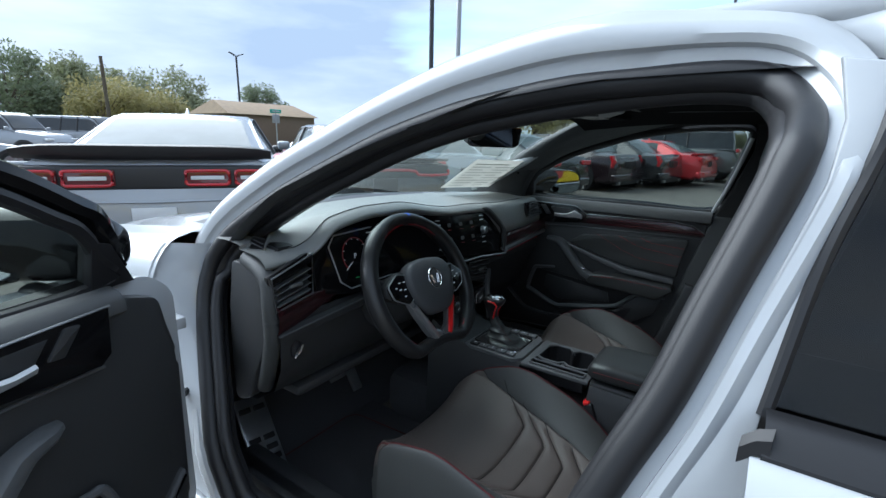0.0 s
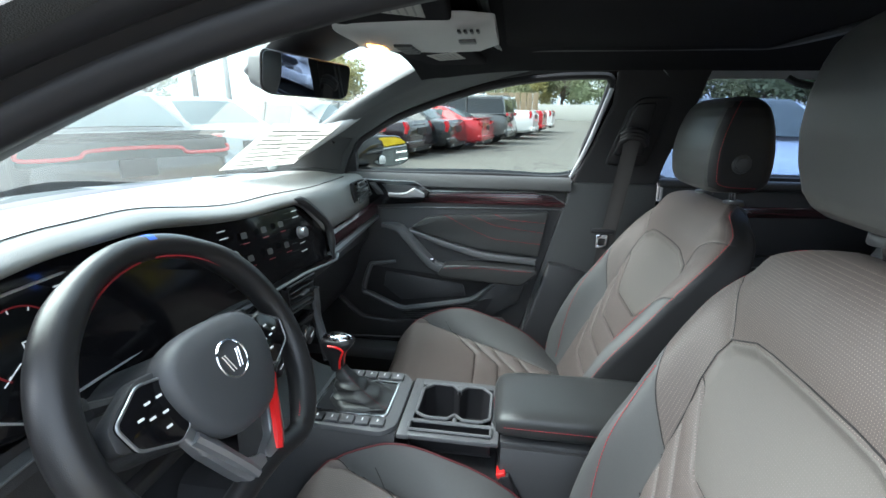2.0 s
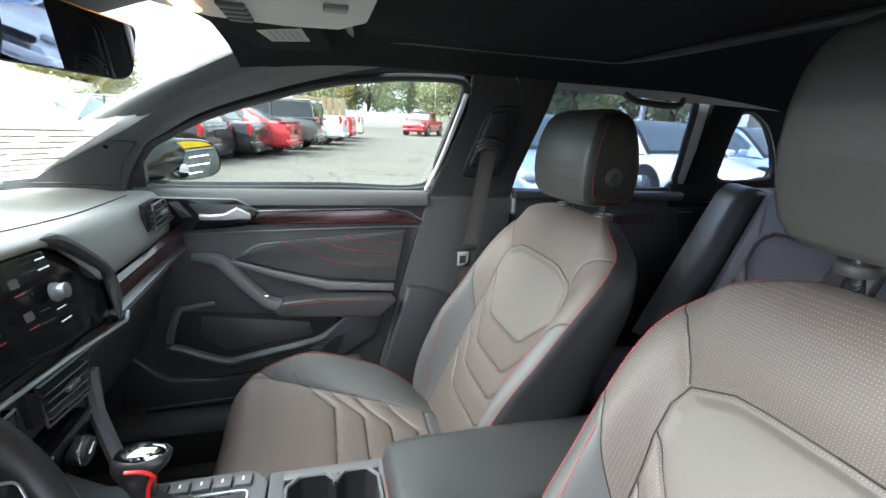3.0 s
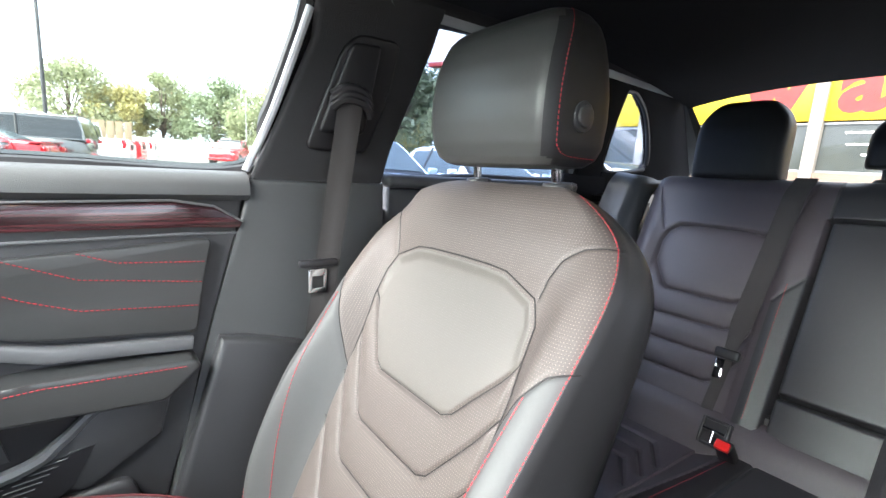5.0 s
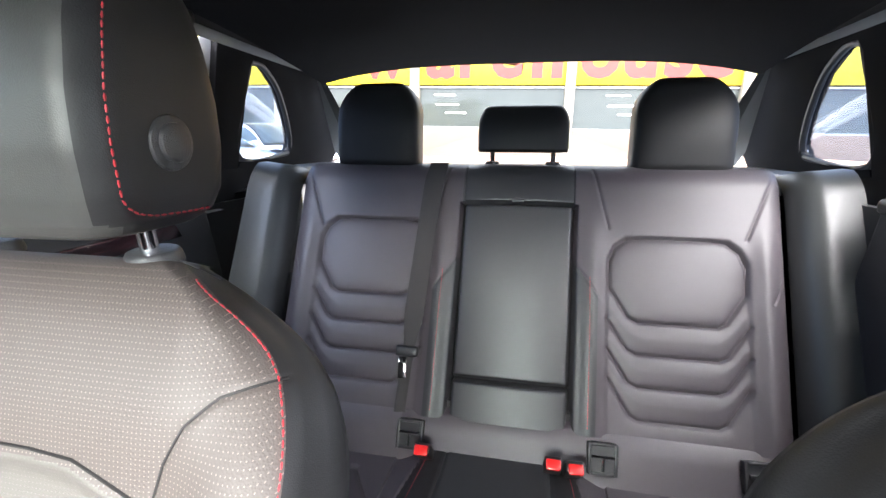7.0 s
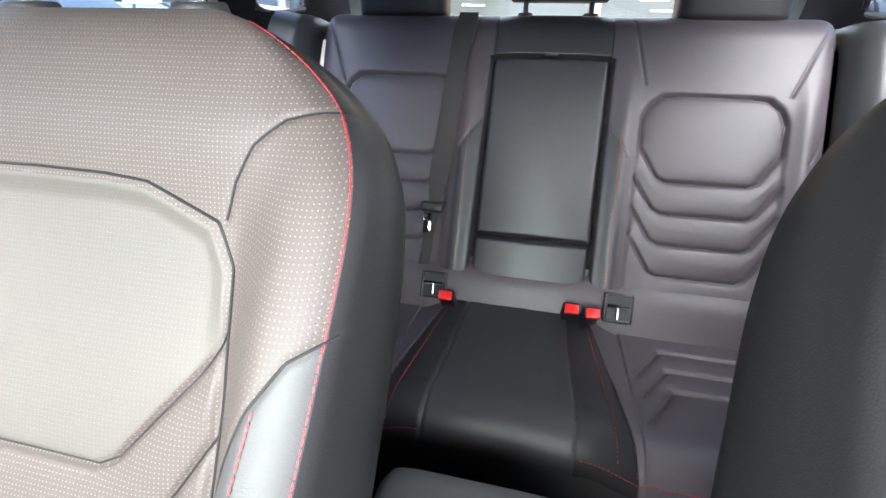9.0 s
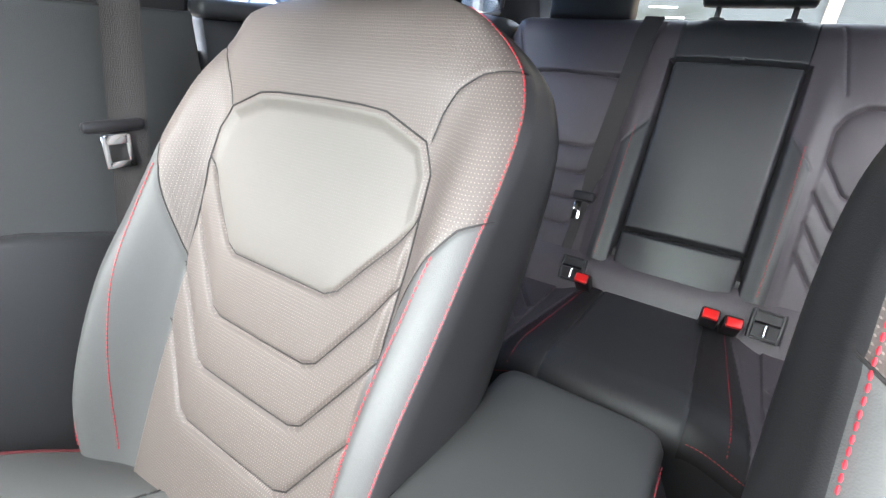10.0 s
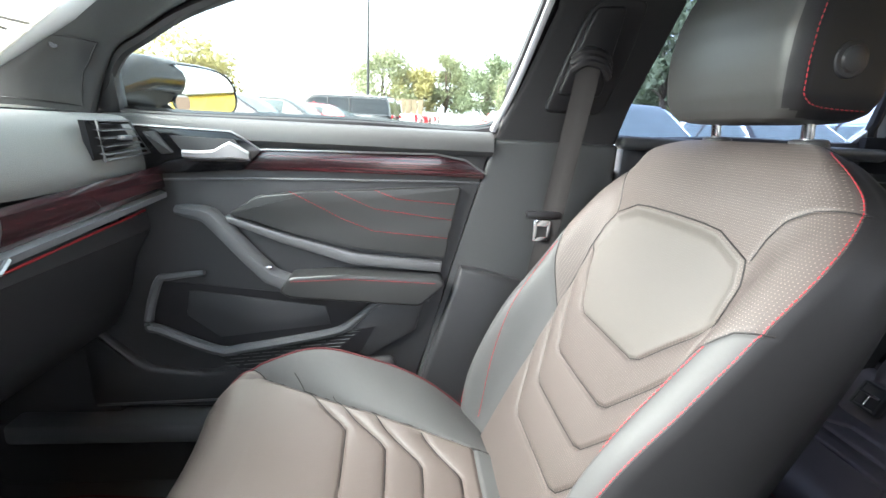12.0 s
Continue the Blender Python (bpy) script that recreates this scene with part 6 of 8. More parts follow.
vent("side_vent", [(-0.764, 0.948), (-0.645, 0.988), (-0.645, 0.886), (-0.755, 0.864)], 0.668, 4, dash, brow=0.20)
vent("side_vent", [(0.528, 1.022), (0.630, 1.023), (0.700, 0.962), (0.540, 0.956)], 0.594, 4, dash, 0.05)
vent("centre_vent", [(0.045, 0.838), (0.195, 0.826), (0.180, 0.752), (0.055, 0.768)], 0.612, 4, dash)
vent("centre_vent", [(-0.145, 0.835), (-0.005, 0.838), (-0.010, 0.768), (-0.130, 0.765)], 0.612, 4, dash)
# long narrow demister outlet let into the dash top
A_, B_ = Vector((-0.724, 0.782, 0)), Vector((-0.590, 0.925, 0))
du, dv = B_ - A_, Vector((0.014, -0.013, 0))
slot = lambda u, v, lift: on_pad((A_ + du * u + dv * v).x, (A_ + du * u + dv * v).y, lift)
dq = [slot(0, -1, 0.001), slot(0, 1, 0.001), slot(0.5, 1, 0.001), slot(1, 1, 0.001), slot(1, -1, 0.001), slot(0.5, -1, 0.001)]
df = part("demist_vent", grid_mesh(np.array([[slot(u, v, 0.0015) for v in (-1, 0, 1)] for u in np.linspace(0, 1, 12)])), BLACKP, dash, "black side demister vent")
part("vent_rim", tube(dq, 0.0030, 6, True), SOFT, df)
for k in range(7):
    u = 0.10 + 0.13 * k
    part("slat", tube([slot(u + 0.05, -0.95, 0.003), slot(u - 0.05, 0.95, 0.003)], 0.0018, 5), PLAST2, df)
for sg in (-1, 1):
    part("end_panel", prism(rounded([(0.855, 0.966), (0.80, 0.960), (0.745, 0.940), (0.715, 0.85), (0.722, 0.76), (0.775, 0.68), (0.81, 0.58), (0.88, 0.56), (0.88, 0.80)] if sg < 0 else [(1.05, 1.02), (0.80, 1.005), (0.690, 0.985), (0.675, 0.84), (0.72, 0.62), (0.83, 0.54), (1.05, 0.56)], 0.03), lambda a, b, d: (sg * ((0.705 if sg > 0 else 0.748) - d), a, b), 0.03, 0.006), PLAST, dash)
part("end_wrap", tube(spline([(-0.738, 0.80, 0.972), (-0.742, 0.742, 0.955), (-0.748, 0.703, 0.925), (-0.752, 0.694, 0.86), (-0.748, 0.698, 0.79), (-0.735, 0.735, 0.70), (-0.72, 0.78, 0.62)], 40), 0.021, 12), TRIMG, dash, "grey wrapped dash end")
# strips and lower dash
def band(x0, x1, prof, n=30, bow=0.0):
    """A moulded strip along the dash: prof gives (y, z) points for a share 0 to 1 of its length."""
    out = []
    for u in np.linspace(0, 1, n):
        x = x0 + (x1 - x0) * u
        out.append([(x, y, z) for y, z in prof(u)])
    return grid_mesh(np.array(out))


part("trim_strip", band(0.305, 0.700, lambda u: [(0.618 - 0.022 * u, 0.905 + 0.028 * u), (0.606 - 0.022 * u, 0.898 + 0.028 * u), (0.602 - 0.022 * u, 0.872 + 0.022 * u), (0.610 - 0.02 * u, 0.850 + 0.035 * u)]), WOOD, dash, "dark red striped lacquer trim")
part("silver_strip", band(0.29, 0.700, lambda u: [(0.616 - 0.02 * u, 0.852 + 0.036 * u), (0.598 - 0.02 * u, 0.846 + 0.036 * u), (0.598 - 0.02 * u, 0.836 + 0.036 * u), (0.618 - 0.01 * u, 0.826 + 0.036 * u)]), SILVER, dash, "satin silver strip")
part("light_line", tube([(0.30, 0.622, 0.818), (0.66, 0.604, 0.850)], 0.0022, 6), RED, dash)
part("trim_strip", band(-0.752, -0.545, lambda u: [(0.676 + 0.03 * u, 0.872 + 0.012 * u), (0.664 + 0.03 * u, 0.866 + 0.012 * u), (0.662 + 0.03 * u, 0.835 + 0.02 * u), (0.672 + 0.03 * u, 0.800 + 0.035 * u)]), WOOD, dash, "dark red striped lacquer trim")
part("lower_edge", band(-0.752, -0.25, lambda u: [(0.682 + 0.01 * u, 0.806 + 0.036 * u), (0.664 + 0.01 * u, 0.799 + 0.036 * u), (0.666, 0.785 + 0.036 * u), (0.685, 0.775 + 0.03 * u)]), PLAST, dash)
part("edge_line", tube([(-0.750, 0.664, 0.801), (-0.50, 0.668, 0.819), (-0.26, 0.672, 0.836)], 0.0022, 6), PLAST2, dash)
part("lower_dash_left", band(-0.735, -0.17, lambda u: [(0.690, 0.835), (0.685, 0.79), (0.690, 0.70), (0.72, 0.63), (0.80, 0.58), (0.95, 0.58)]), PLAST, dash)
part("lower_dash_right", band(0.17, 0.715, lambda u: [(0.63, 0.835), (0.625, 0.80), (0.66, 0.74), (0.68, 0.66), (0.72, 0.58), (0.80, 0.54), (0.98, 0.54)]), PLAST, dash, "dark glovebox panel")
part("dash_core", box(0, 0.86, 0.86, 1.38, 0.24, 0.28, 0.0), BLACKP, dash)
part("console_riser", loft([[(x, y, z) for x, z in ((-0.175, z0 + 0.01), (0.205, z0), (0.205 - 0.03 * k, z0 - 0.10), (-0.165 + 0.02 * k, z0 - 0.10))] for y, z0, k in ((0.64, 0.845, 0), (0.80, 0.845, 0))]), PLAST, dash)
part("climate_panel", prism(rounded([(-0.125, 0.735), (0.165, 0.735), (0.155, 0.655), (-0.115, 0.655)], 0.01), lambda a, b, d: (a, 0.612 - 0.25 * (b - 0.70) + d, b), 0.05, 0.003), GLOSS, dash, "gloss black climate panel")
for x in (-0.060, 0.098):
    part("climate_knob", cyl((x, 0.612, 0.694), (x, 0.586, 0.690), 0.022, n=30, bevel=0.002), BLACKP, dash)
    part("climate_ring", tube([(x + 0.023 * math.cos(t), 0.594, 0.6915 + 0.023 * math.sin(t)) for t in np.linspace(0, 2 * math.pi, 32, endpoint=False)], 0.0026, 6, True), CHROME, dash, "chrome knob ring")
    part("climate_mark", tube([(x - 0.008, 0.5845, 0.690), (x + 0.010, 0.5845, 0.699)], 0.0012, 4), LIT, dash)
for sg, mm in ((1, PLAST2),):
    part("stack_leg", tube([(0.205, 0.62, 0.78), (0.195, 0.615, 0.70), (0.135, 0.56, 0.605)], 0.014, 8), mm, dash)
part("knee_panel", box(-0.37, 0.80, 0.60, 0.60, 0.18, 0.03, 0.01), PLAST, dash)
part("light_switch", loft([[(-0.689 + r * 0.017 * math.cos(t), 0.690 - dy, 0.741 + r * 0.026 * math.sin(t)) for t in np.linspace(0, 2 * math.pi, 24, endpoint=False)] for r, dy in ((1.0, 0.0), (0.96, 0.006), (0.80, 0.008))]), BLACKP, dash)
part("switch_grip", tube([(-0.676, 0.676, 0.757), (-0.689, 0.672, 0.741), (-0.702, 0.676, 0.725)], [0.004, 0.0065, 0.004], 8), CHROME, dash, "chrome light switch grip")

# steering wheel
WM = CAR @ Matrix.Translation((-0.384, 0.510, 0.875)) @ Matrix(((1, 0, 0, 0), (0, 0.454, -0.891, 0), (0, 0.891, 0.454, 0), (0, 0, 0, 1))) @ pose(0, 0, 0, 0, 0, -4)
wheel = thing("steering_wheel", "black leather flat-bottomed steering wheel with red stitching", "steering wheel", m=WM)
RIMR = 0.200


def rim_pt(t, r=RIMR):
    x, y = r * math.sin(t), r * math.cos(t)
    return Vector((x * (1.0 if y > -0.12 else 1.0), max(y, -0.166 - 0.012 * math.cos(t * 3)), 0))


pts = [rim_pt(t) for t in np.linspace(0, 2 * math.pi, 120, endpoint=False)]
pts = [(pts[i - 2] + pts[i - 1] + pts[i] + pts[(i + 1) % 120] + pts[(i + 2) % 120]) / 5 for i in range(120)]
fat = [0.0180 + 0.0040 * (abs(math.sin(t)) > 0.55) * (math.cos(t) > -0.75) for t in np.linspace(0, 2 * math.pi, 120, endpoint=False)]
fat = [(fat[i - 2] + fat[i - 1] + fat[i] + fat[(i + 1) % 120] + fat[(i + 2) % 120]) / 5 for i in range(120)]
part("rim", tube(pts, fat, 14, True, 1.12), WLEATH, wheel)
part("centre_mark", tube([rim_pt(t) for t in np.linspace(0.02, 0.085, 6)], 0.0178, 14, False, 1.12), BLUE, wheel, "blue tape band")
for a, b in ((0.05, 1.25), (1.65, 2.5), (2.9, 3.4), (3.8, 4.6), (5.05, 6.2)):
    part("rim_stitching", stitches([Vector(p) * 0.905 + Vector((0, 0, 0.008)) for p in (rim_pt(t) for t in np.linspace(a, b, 60))], 0.0032, 0.0016, 0.0018), RED, wheel, "red cross stitching")
for t in (1.02, 5.26, 2.3, 3.98):
    c = rim_pt(t)
    tn = Vector((math.cos(t), -math.sin(t), 0))
    part("rim_seam", tube([c + (c.normalized() * math.cos(a) + Vector((0, 0, 1.12)) * math.sin(a)) * 0.0193 for a in np.linspace(0, 2 * math.pi, 20, endpoint=False)], 0.0011, 4, True), DARKSEAM, wheel)
bag = [(-0.092, 0.040), (-0.062, 0.066), (0, 0.073), (0.062, 0.066), (0.092, 0.040), (0.096, 0.004), (0.078, -0.046), (0.046, -0.078), (0, -0.086), (-0.046, -0.078), (-0.078, -0.046), (-0.096, 0.004)]
sp = spline([(a, b, 0) for a, b in bag], 48, True)
part("airbag_cover", loft([[(v.x * k, v.y * k, z) for v in sp] for k, z in ((0.96, 0.0), (1.0, 0.012), (1.0, 0.028), (0.97, 0.037), (0.88, 0.043), (0.6, 0.047), (0.2, 0.049))]), WCOVER, wheel, "grey airbag cover")
part("badge_ring", tube([(0.027 * math.cos(t), 0.010 + 0.027 * math.sin(t), 0.048) for t in np.linspace(0, 2 * math.pi, 40, endpoint=False)], 0.0022, 6, True), CHROME, wheel, "chrome badge ring")
part("badge_bars", merge(*[tube([(a, 0.028 if abs(a) < 0.012 else 0.020, 0.0485), (b, -0.006, 0.0485)], 0.0017, 5) for a, b in ((-0.012, -0.004), (0.012, 0.004), (-0.017, -0.010), (0.017, 0.010))]), CHROME, wheel, "plain chrome badge bars")
for sg in (-1, 1):
    sk = [(0.055 * sg, 0.045), (0.115 * sg, 0.050), (0.168 * sg, 0.020), (0.172 * sg, -0.012), (0.118 * sg, -0.030), (0.062 * sg, -0.048)]
    part("spoke", prism(rounded(sk, 0.010), lambda a, b, d: (a, b, 0.016 - d), 0.022, 0.005), PLAST, wheel)
    pod = [(0.084 * sg, 0.036), (0.122 * sg, 0.043), (0.164 * sg, 0.016), (0.155 * sg, -0.020), (0.106 * sg, -0.042), (0.084 * sg, -0.032)]
    part("switch_pod", prism(rounded(pod, 0.008), lambda a, b, d: (a, b, 0.024 - d), 0.010, 0.002), GLOSS, wheel, "gloss black switch pod")
    part("pod_rim", tube([(a, b, 0.0225) for a, b in rounded(pod, 0.008)], 0.0022, 6, True), SILVER, wheel, "silver pod rim")
    for a, b in ((0.104, 0.020), (0.121, 0.020), (0.106, 0.0), (0.124, 0.002), (0.137, 0.008), (0.111, -0.017)):
        part("switch_mark", box(a * sg, b, 0.0245, 0.008, 0.003, 0.001, 0), LIT, wheel)
    ls = [(0.100 * sg, -0.034), (0.084 * sg, -0.030), (0.066 * sg, -0.056), (0.028 * sg, -0.122), (0.001 * sg, -0.134), (0.001 * sg, -0.164), (0.036 * sg, -0.162), (0.060 * sg, -0.126), (0.088 * sg, -0.072)]
    part("lower_spoke", prism(rounded(ls, 0.006), lambda a, b, d: (a, b, 0.018 - d), 0.016, 0.004), SILVER, wheel, "satin silver lower spoke")
    part("spoke_accent", tube([(0.086 * sg, -0.050, 0.018), (0.060 * sg, -0.092, 0.018), (0.038 * sg, -0.130, 0.017), (0.028 * sg, -0.148, 0.014)], 0.0090, 8), REDP if sg > 0 else SILVER, wheel, "red spoke accent" if sg > 0 else "")
part("column_shroud", moved(loft([[(0.055 * k * math.cos(t), -0.012 + 0.060 * k * math.sin(t), z) for t in np.linspace(0, 2 * math.pi, 24, endpoint=False)] for k, z in ((1.0, -0.03), (1.15, -0.08), (1.2, -0.20))]), Matrix()), PLAST, wheel)
for sg in (-1, 1):
    part("stalk", merge(tube([(0.05 * sg, 0.02, -0.055), (0.11 * sg, 0.035, -0.045), (0.150 * sg, 0.045, -0.038)], [0.008, 0.009, 0.012], 8), box(0.150 * sg, 0.045, -0.038, 0.030, 0.030, 0.020, 0.006)), PLAST, wheel, "black column stalk")

# ---- centre console ----
con = thing("centre_console", "grey centre console with gear selector, cup holders and armrest", "console")
part("console_body", loft([[(x * w, y, z) for x, z in ((-0.105, zt), (0.105, zt), (0.125, zt - 0.04), (0.130, 0.30), (-0.130, 0.30), (-0.125, zt - 0.04))] for y, zt, w in ((0.66, 0.655, 1.1), (0.58, 0.605, 1.08), (0.50, 0.588, 1.0), (0.318, 0.583, 1.0), (0.310, 0.50, 1.0), (0.102, 0.50, 0.98), (0.094, 0.578, 0.98), (-0.38, 0.570, 0.95))]), PLAST, con)
surr = [(-0.108, 0.535), (0.115, 0.535), (0.120, 0.345), (0.088, 0.318), (-0.088, 0.318), (-0.116, 0.345)]
part("gear_surround", prism(rounded(surr, 0.015), lambda a, b, d: (a, b, 0.594 - d), 0.012, 0.003), PLAST2, con, "grey gear selector surround")
bz = [(-0.066, 0.515), (0.066, 0.515), (0.066, 0.348), (-0.066, 0.348)]
part("gear_bezel", tube([(a, b, 0.5955) for a, b in rounded(bz, 0.012)], 0.0032, 6, True), CHROME, con, "chrome gear bezel")
part("gear_well", prism(bz, lambda a, b, d: (a, b, 0.5945 - d), 0.002, 0), BLACKP, con)
boot = []
for u in np.linspace(0, 1, 30):
    k = (1 - u) ** 1.5
    fold = 1 + (0.10 * math.sin(math.pi * u)) * math.sin(26 * u)
    boot.append([((0.046 * k + 0.013) * fold * math.copysign(abs(math.cos(t)) ** 0.7, math.cos(t)) * (1 + 0.07 * math.sin(5 * t + 9 * u) * (1 - u)), 0.42 + 0.055 * u + (0.062 * k + 0.014) * fold * math.copysign(abs(math.sin(t)) ** 0.7, math.sin(t)) * (1 + 0.07 * math.sin(4 * t + 11 * u) * (1 - u)), 0.594 + 0.080 * u ** 1.3 + 0.004 * math.sin(16 * u + 2 * t) * (1 - u)) for t in np.linspace(0, 2 * math.pi, 44, endpoint=False)])
part("gear_gaiter", loft(boot), LEATHER, con, "creased black leather gear gaiter")
part("gaiter_stitching", stitches([(-0.016 - 0.030 * (1 - u) ** 1.5, 0.42 + 0.055 * u - (0.062 * (1 - u) ** 1.5 + 0.012), 0.598 + 0.080 * u ** 1.3) for u in np.linspace(0.05, 0.95, 24)]), MATRED, con, "fine red stitched seam")
kn = []
for z, w, l_, o in ((0.664, 0.0135, 0.015, -0.006), (0.684, 0.014, 0.017, -0.003), (0.702, 0.017, 0.022, 0.0), (0.716, 0.022, 0.031, -0.003), (0.728, 0.0255, 0.038, -0.007), (0.738, 0.0255, 0.039, -0.010), (0.745, 0.021, 0.034, -0.011), (0.749, 0.012, 0.022, -0.011)):
    kn.append([(w * math.copysign(abs(math.cos(t)) ** 0.75, math.cos(t)), 0.485 + o + l_ * math.copysign(abs(math.sin(t)) ** 0.75, math.sin(t)), z) for t in np.linspace(0, 2 * math.pi, 32, endpoint=False)])
gk = part("gear_knob", loft(kn), WLEATH, con, "black leather gear knob with red edges")
for sg in (-1, 1):
    part("knob_band", tube(spline([(sg * 0.0140, 0.470, 0.672), (sg * 0.0150, 0.468, 0.690), (sg * 0.0190, 0.462, 0.708), (sg * 0.0245, 0.456, 0.722), (sg * 0.0260, 0.468, 0.732), (sg * 0.0262, 0.490, 0.734)], 24), 0.0030, 7), REDP, gk, "red edge band")
part("knob_cap", loft([[(0.0205 * k * math.cos(t), 0.475 + 0.034 * k * math.sin(t), z) for t in np.linspace(0, 2 * math.pi, 28, endpoint=False)] for k, z in ((1.08, 0.742), (1.0, 0.7475), (0.85, 0.7515), (0.45, 0.7535))]), CHROME, gk, "chrome knob cap")
for sg in (-1, 1):
    for k in range(5):
        y = 0.495 - 0.034 * k
        b = part("console_button", box(sg * 0.090, y, 0.598, 0.026, 0.030, 0.008, 0.002), PLAST2 if k else BLACKP, con)
        part("button_mark", box(sg * 0.090, y, 0.6025, 0.008, 0.003, 0.001, 0), LIT, b)
cup = [(-0.035, 0.285), (0.060, 0.285), (0.085, 0.262), (0.085, 0.215), (0.062, 0.198), (0.085, 0.180), (0.085, 0.140), (0.060, 0.120), (-0.035, 0.120), (-0.048, 0.140), (-0.048, 0.180), (-0.030, 0.198), (-0.048, 0.215), (-0.048, 0.262)]
cupr = rounded(cup, 0.006)
part("cup_holder", loft([[(0.018 + (x - 0.018) * k, 0.2025 + (y - 0.2025) * k, z) for x, y in cupr] for k, z in ((0.86, 0.508), (0.90, 0.512), (0.98, 0.580), (1.0, 0.5905))][::-1], True, False), BLACKP, con, "deep black cup holders")
part("cup_floor", prism([(0.018 + (x - 0.018) * 0.87, 0.2025 + (y - 0.2025) * 0.87) for x, y in cupr], lambda x, y, d: (x, y, 0.509 - d), 0.004, 0), BLACKP, con)
part("cup_rim", tube([(x, y, 0.592) for x, y in cupr], 0.004, 6, True), PLAST2, con)
slot = rounded([(-0.092, 0.292), (-0.064, 0.292), (-0.064, 0.116), (-0.092, 0.116)], 0.006)
part("tray_slot", loft([[(x, y, z) for x, y in slot] for z in (0.591, 0.545)], True, False), BLACKP, con)
part("tray_floor", box(-0.078, 0.204, 0.543, 0.03, 0.18, 0.004, 0), RUBBER, con)
part("tray_rim", tube([(x, y, 0.592) for x, y in slot], 0.0035, 6, True), PLAST2, con)
# deck with the two openings left free
part("console_deck", merge(box(0, 0.302, 0.583, 0.220, 0.026, 0.012, 0.003), box(0, 0.108, 0.583, 0.212, 0.018, 0.012, 0.003), box(0.0975, 0.204, 0.583, 0.0250, 0.180, 0.0115, 0.003), box(-0.056, 0.204, 0.583, 0.0150, 0.180, 0.0115, 0.002), box(-0.100, 0.204, 0.583, 0.0155, 0.180, 0.0115, 0.003),
                            box(0.076, 0.198, 0.583, 0.022, 0.012, 0.0115, 0.003), box(-0.040, 0.198, 0.583, 0.018, 0.012, 0.0115, 0.003)), PLAST2, con, "grey console deck")
lid = []
for y, w, z0, z1 in ((0.112, 0.070, 0.605, 0.622), (0.106, 0.086, 0.596, 0.634), (0.090, 0.094, 0.592, 0.644), (0.04, 0.096, 0.590, 0.650), (-0.20, 0.096, 0.590, 0.652), (-0.345, 0.095, 0.590, 0.648), (-0.362, 0.090, 0.594, 0.642), (-0.368, 0.078, 0.602, 0.630)):
    lid.append([(w * math.copysign(abs(math.cos(t)) ** 0.32, math.cos(t)), y, (z0 + z1) / 2 + (z1 - z0) / 2 * math.copysign(abs(math.sin(t)) ** 0.5, math.sin(t))) for t in np.linspace(0, 2 * math.pi, 44, endpoint=False)])
part("armrest_lid", loft(lid), LEATHER, con, "padded black leather armrest lid")
for sg in (-1, 1):
    part("armrest_stitching", stitches([(sg * 0.0965, y, 0.622) for y in np.linspace(0.09, -0.34, 30)]), RED, con, "fine red stitched seam")
part("armrest_front_stitching", stitches([(x, 0.1125 - 0.9 * x * x, 0.615) for x in np.linspace(-0.07, 0.07, 16)]), RED, con, "fine red stitched seam")
part("console_box", box(0, -0.13, 0.55, 0.185, 0.46, 0.07, 0.01), PLAST, con)

# ---- overhead things ----
oc = thing("overhead_console", "grey overhead lamp console with amber reading lamp", "lamp")
oh = []
for y, w, h in ((0.46, 0.080, 0.008), (0.42, 0.120, 0.016), (0.36, 0.150, 0.022), (0.26, 0.160, 0.024), (0.18, 0.155, 0.022), (0.14, 0.130, 0.010)):
    oh.append([(w * math.copysign(abs(math.cos(t)) ** 0.5, math.cos(t)) + 0.0, y, 1.384 - h * max(0, -math.sin(t)) ** 0.6 + 0.004 * max(0, math.sin(t))) for t in np.linspace(0, 2 * math.pi, 36, endpoint=False)])
part("housing", loft(oh), LAMPG, oc, "light grey lamp housing")
part("reading_lamp", box(0.045, 0.375, 1.366, 0.058, 0.030, 0.012, 0.004), GLOW, oc, "amber lit reading lamp")
for k in range(4):
    part("lamp_switch", box(0.045 + 0.026 * k - 0.04, 0.315, 1.360, 0.020, 0.034, 0.008, 0.003), PLAST, oc)
for k in range(4):
    part("microphone_slot", box(-0.118, 0.165 + 0.010 * k, 1.3615, 0.022, 0.005, 0.004, 0.001), BLACKP, oc)
part("sos_switch", box(-0.03, 0.19, 1.3605, 0.028, 0.030, 0.006, 0.002), PLAST2, oc)
sn = thing("sensor_cover", "black sensor cover between mirror and windscreen", "cover")
part("cover", loft([[(w * math.cos(t) * 1.0 - 0.03, y + 0.012 * math.sin(t), z + h * math.sin(t)) for t in np.linspace(0, 2 * math.pi, 24, endpoint=False)] for y, z, w, h in ((0.40, 1.388, 0.135, 0.012), (0.45, 1.374, 0.128, 0.022), (0.50, 1.352, 0.108, 0.026), (0.55, 1.325, 0.080, 0.024), (0.59, 1.305, 0.052, 0.016), (0.60, 1.300, 0.02, 0.008))]), BLACKP, sn)
rm = thing("rear_view_mirror", "frameless black interior rear view mirror", "mirror", m=CAR @ Matrix.Translation((-0.108, 0.452, 1.295)) @ pose(0, 0, 0, 0, 0, -12) @ pose(0, 0, 0, 9, 0, 0))
mo = rounded([(-0.126, 0.032), (0.126, 0.032), (0.122, -0.026), (0.100, -0.034), (-0.100, -0.034), (-0.122, -0.026)], 0.014)
part("mirror_housing", prism(mo, lambda a, b, d: (a * (1 - 4 * d), d, b * (1 - 5 * d)), 0.04, 0.003), BLACKP, rm)
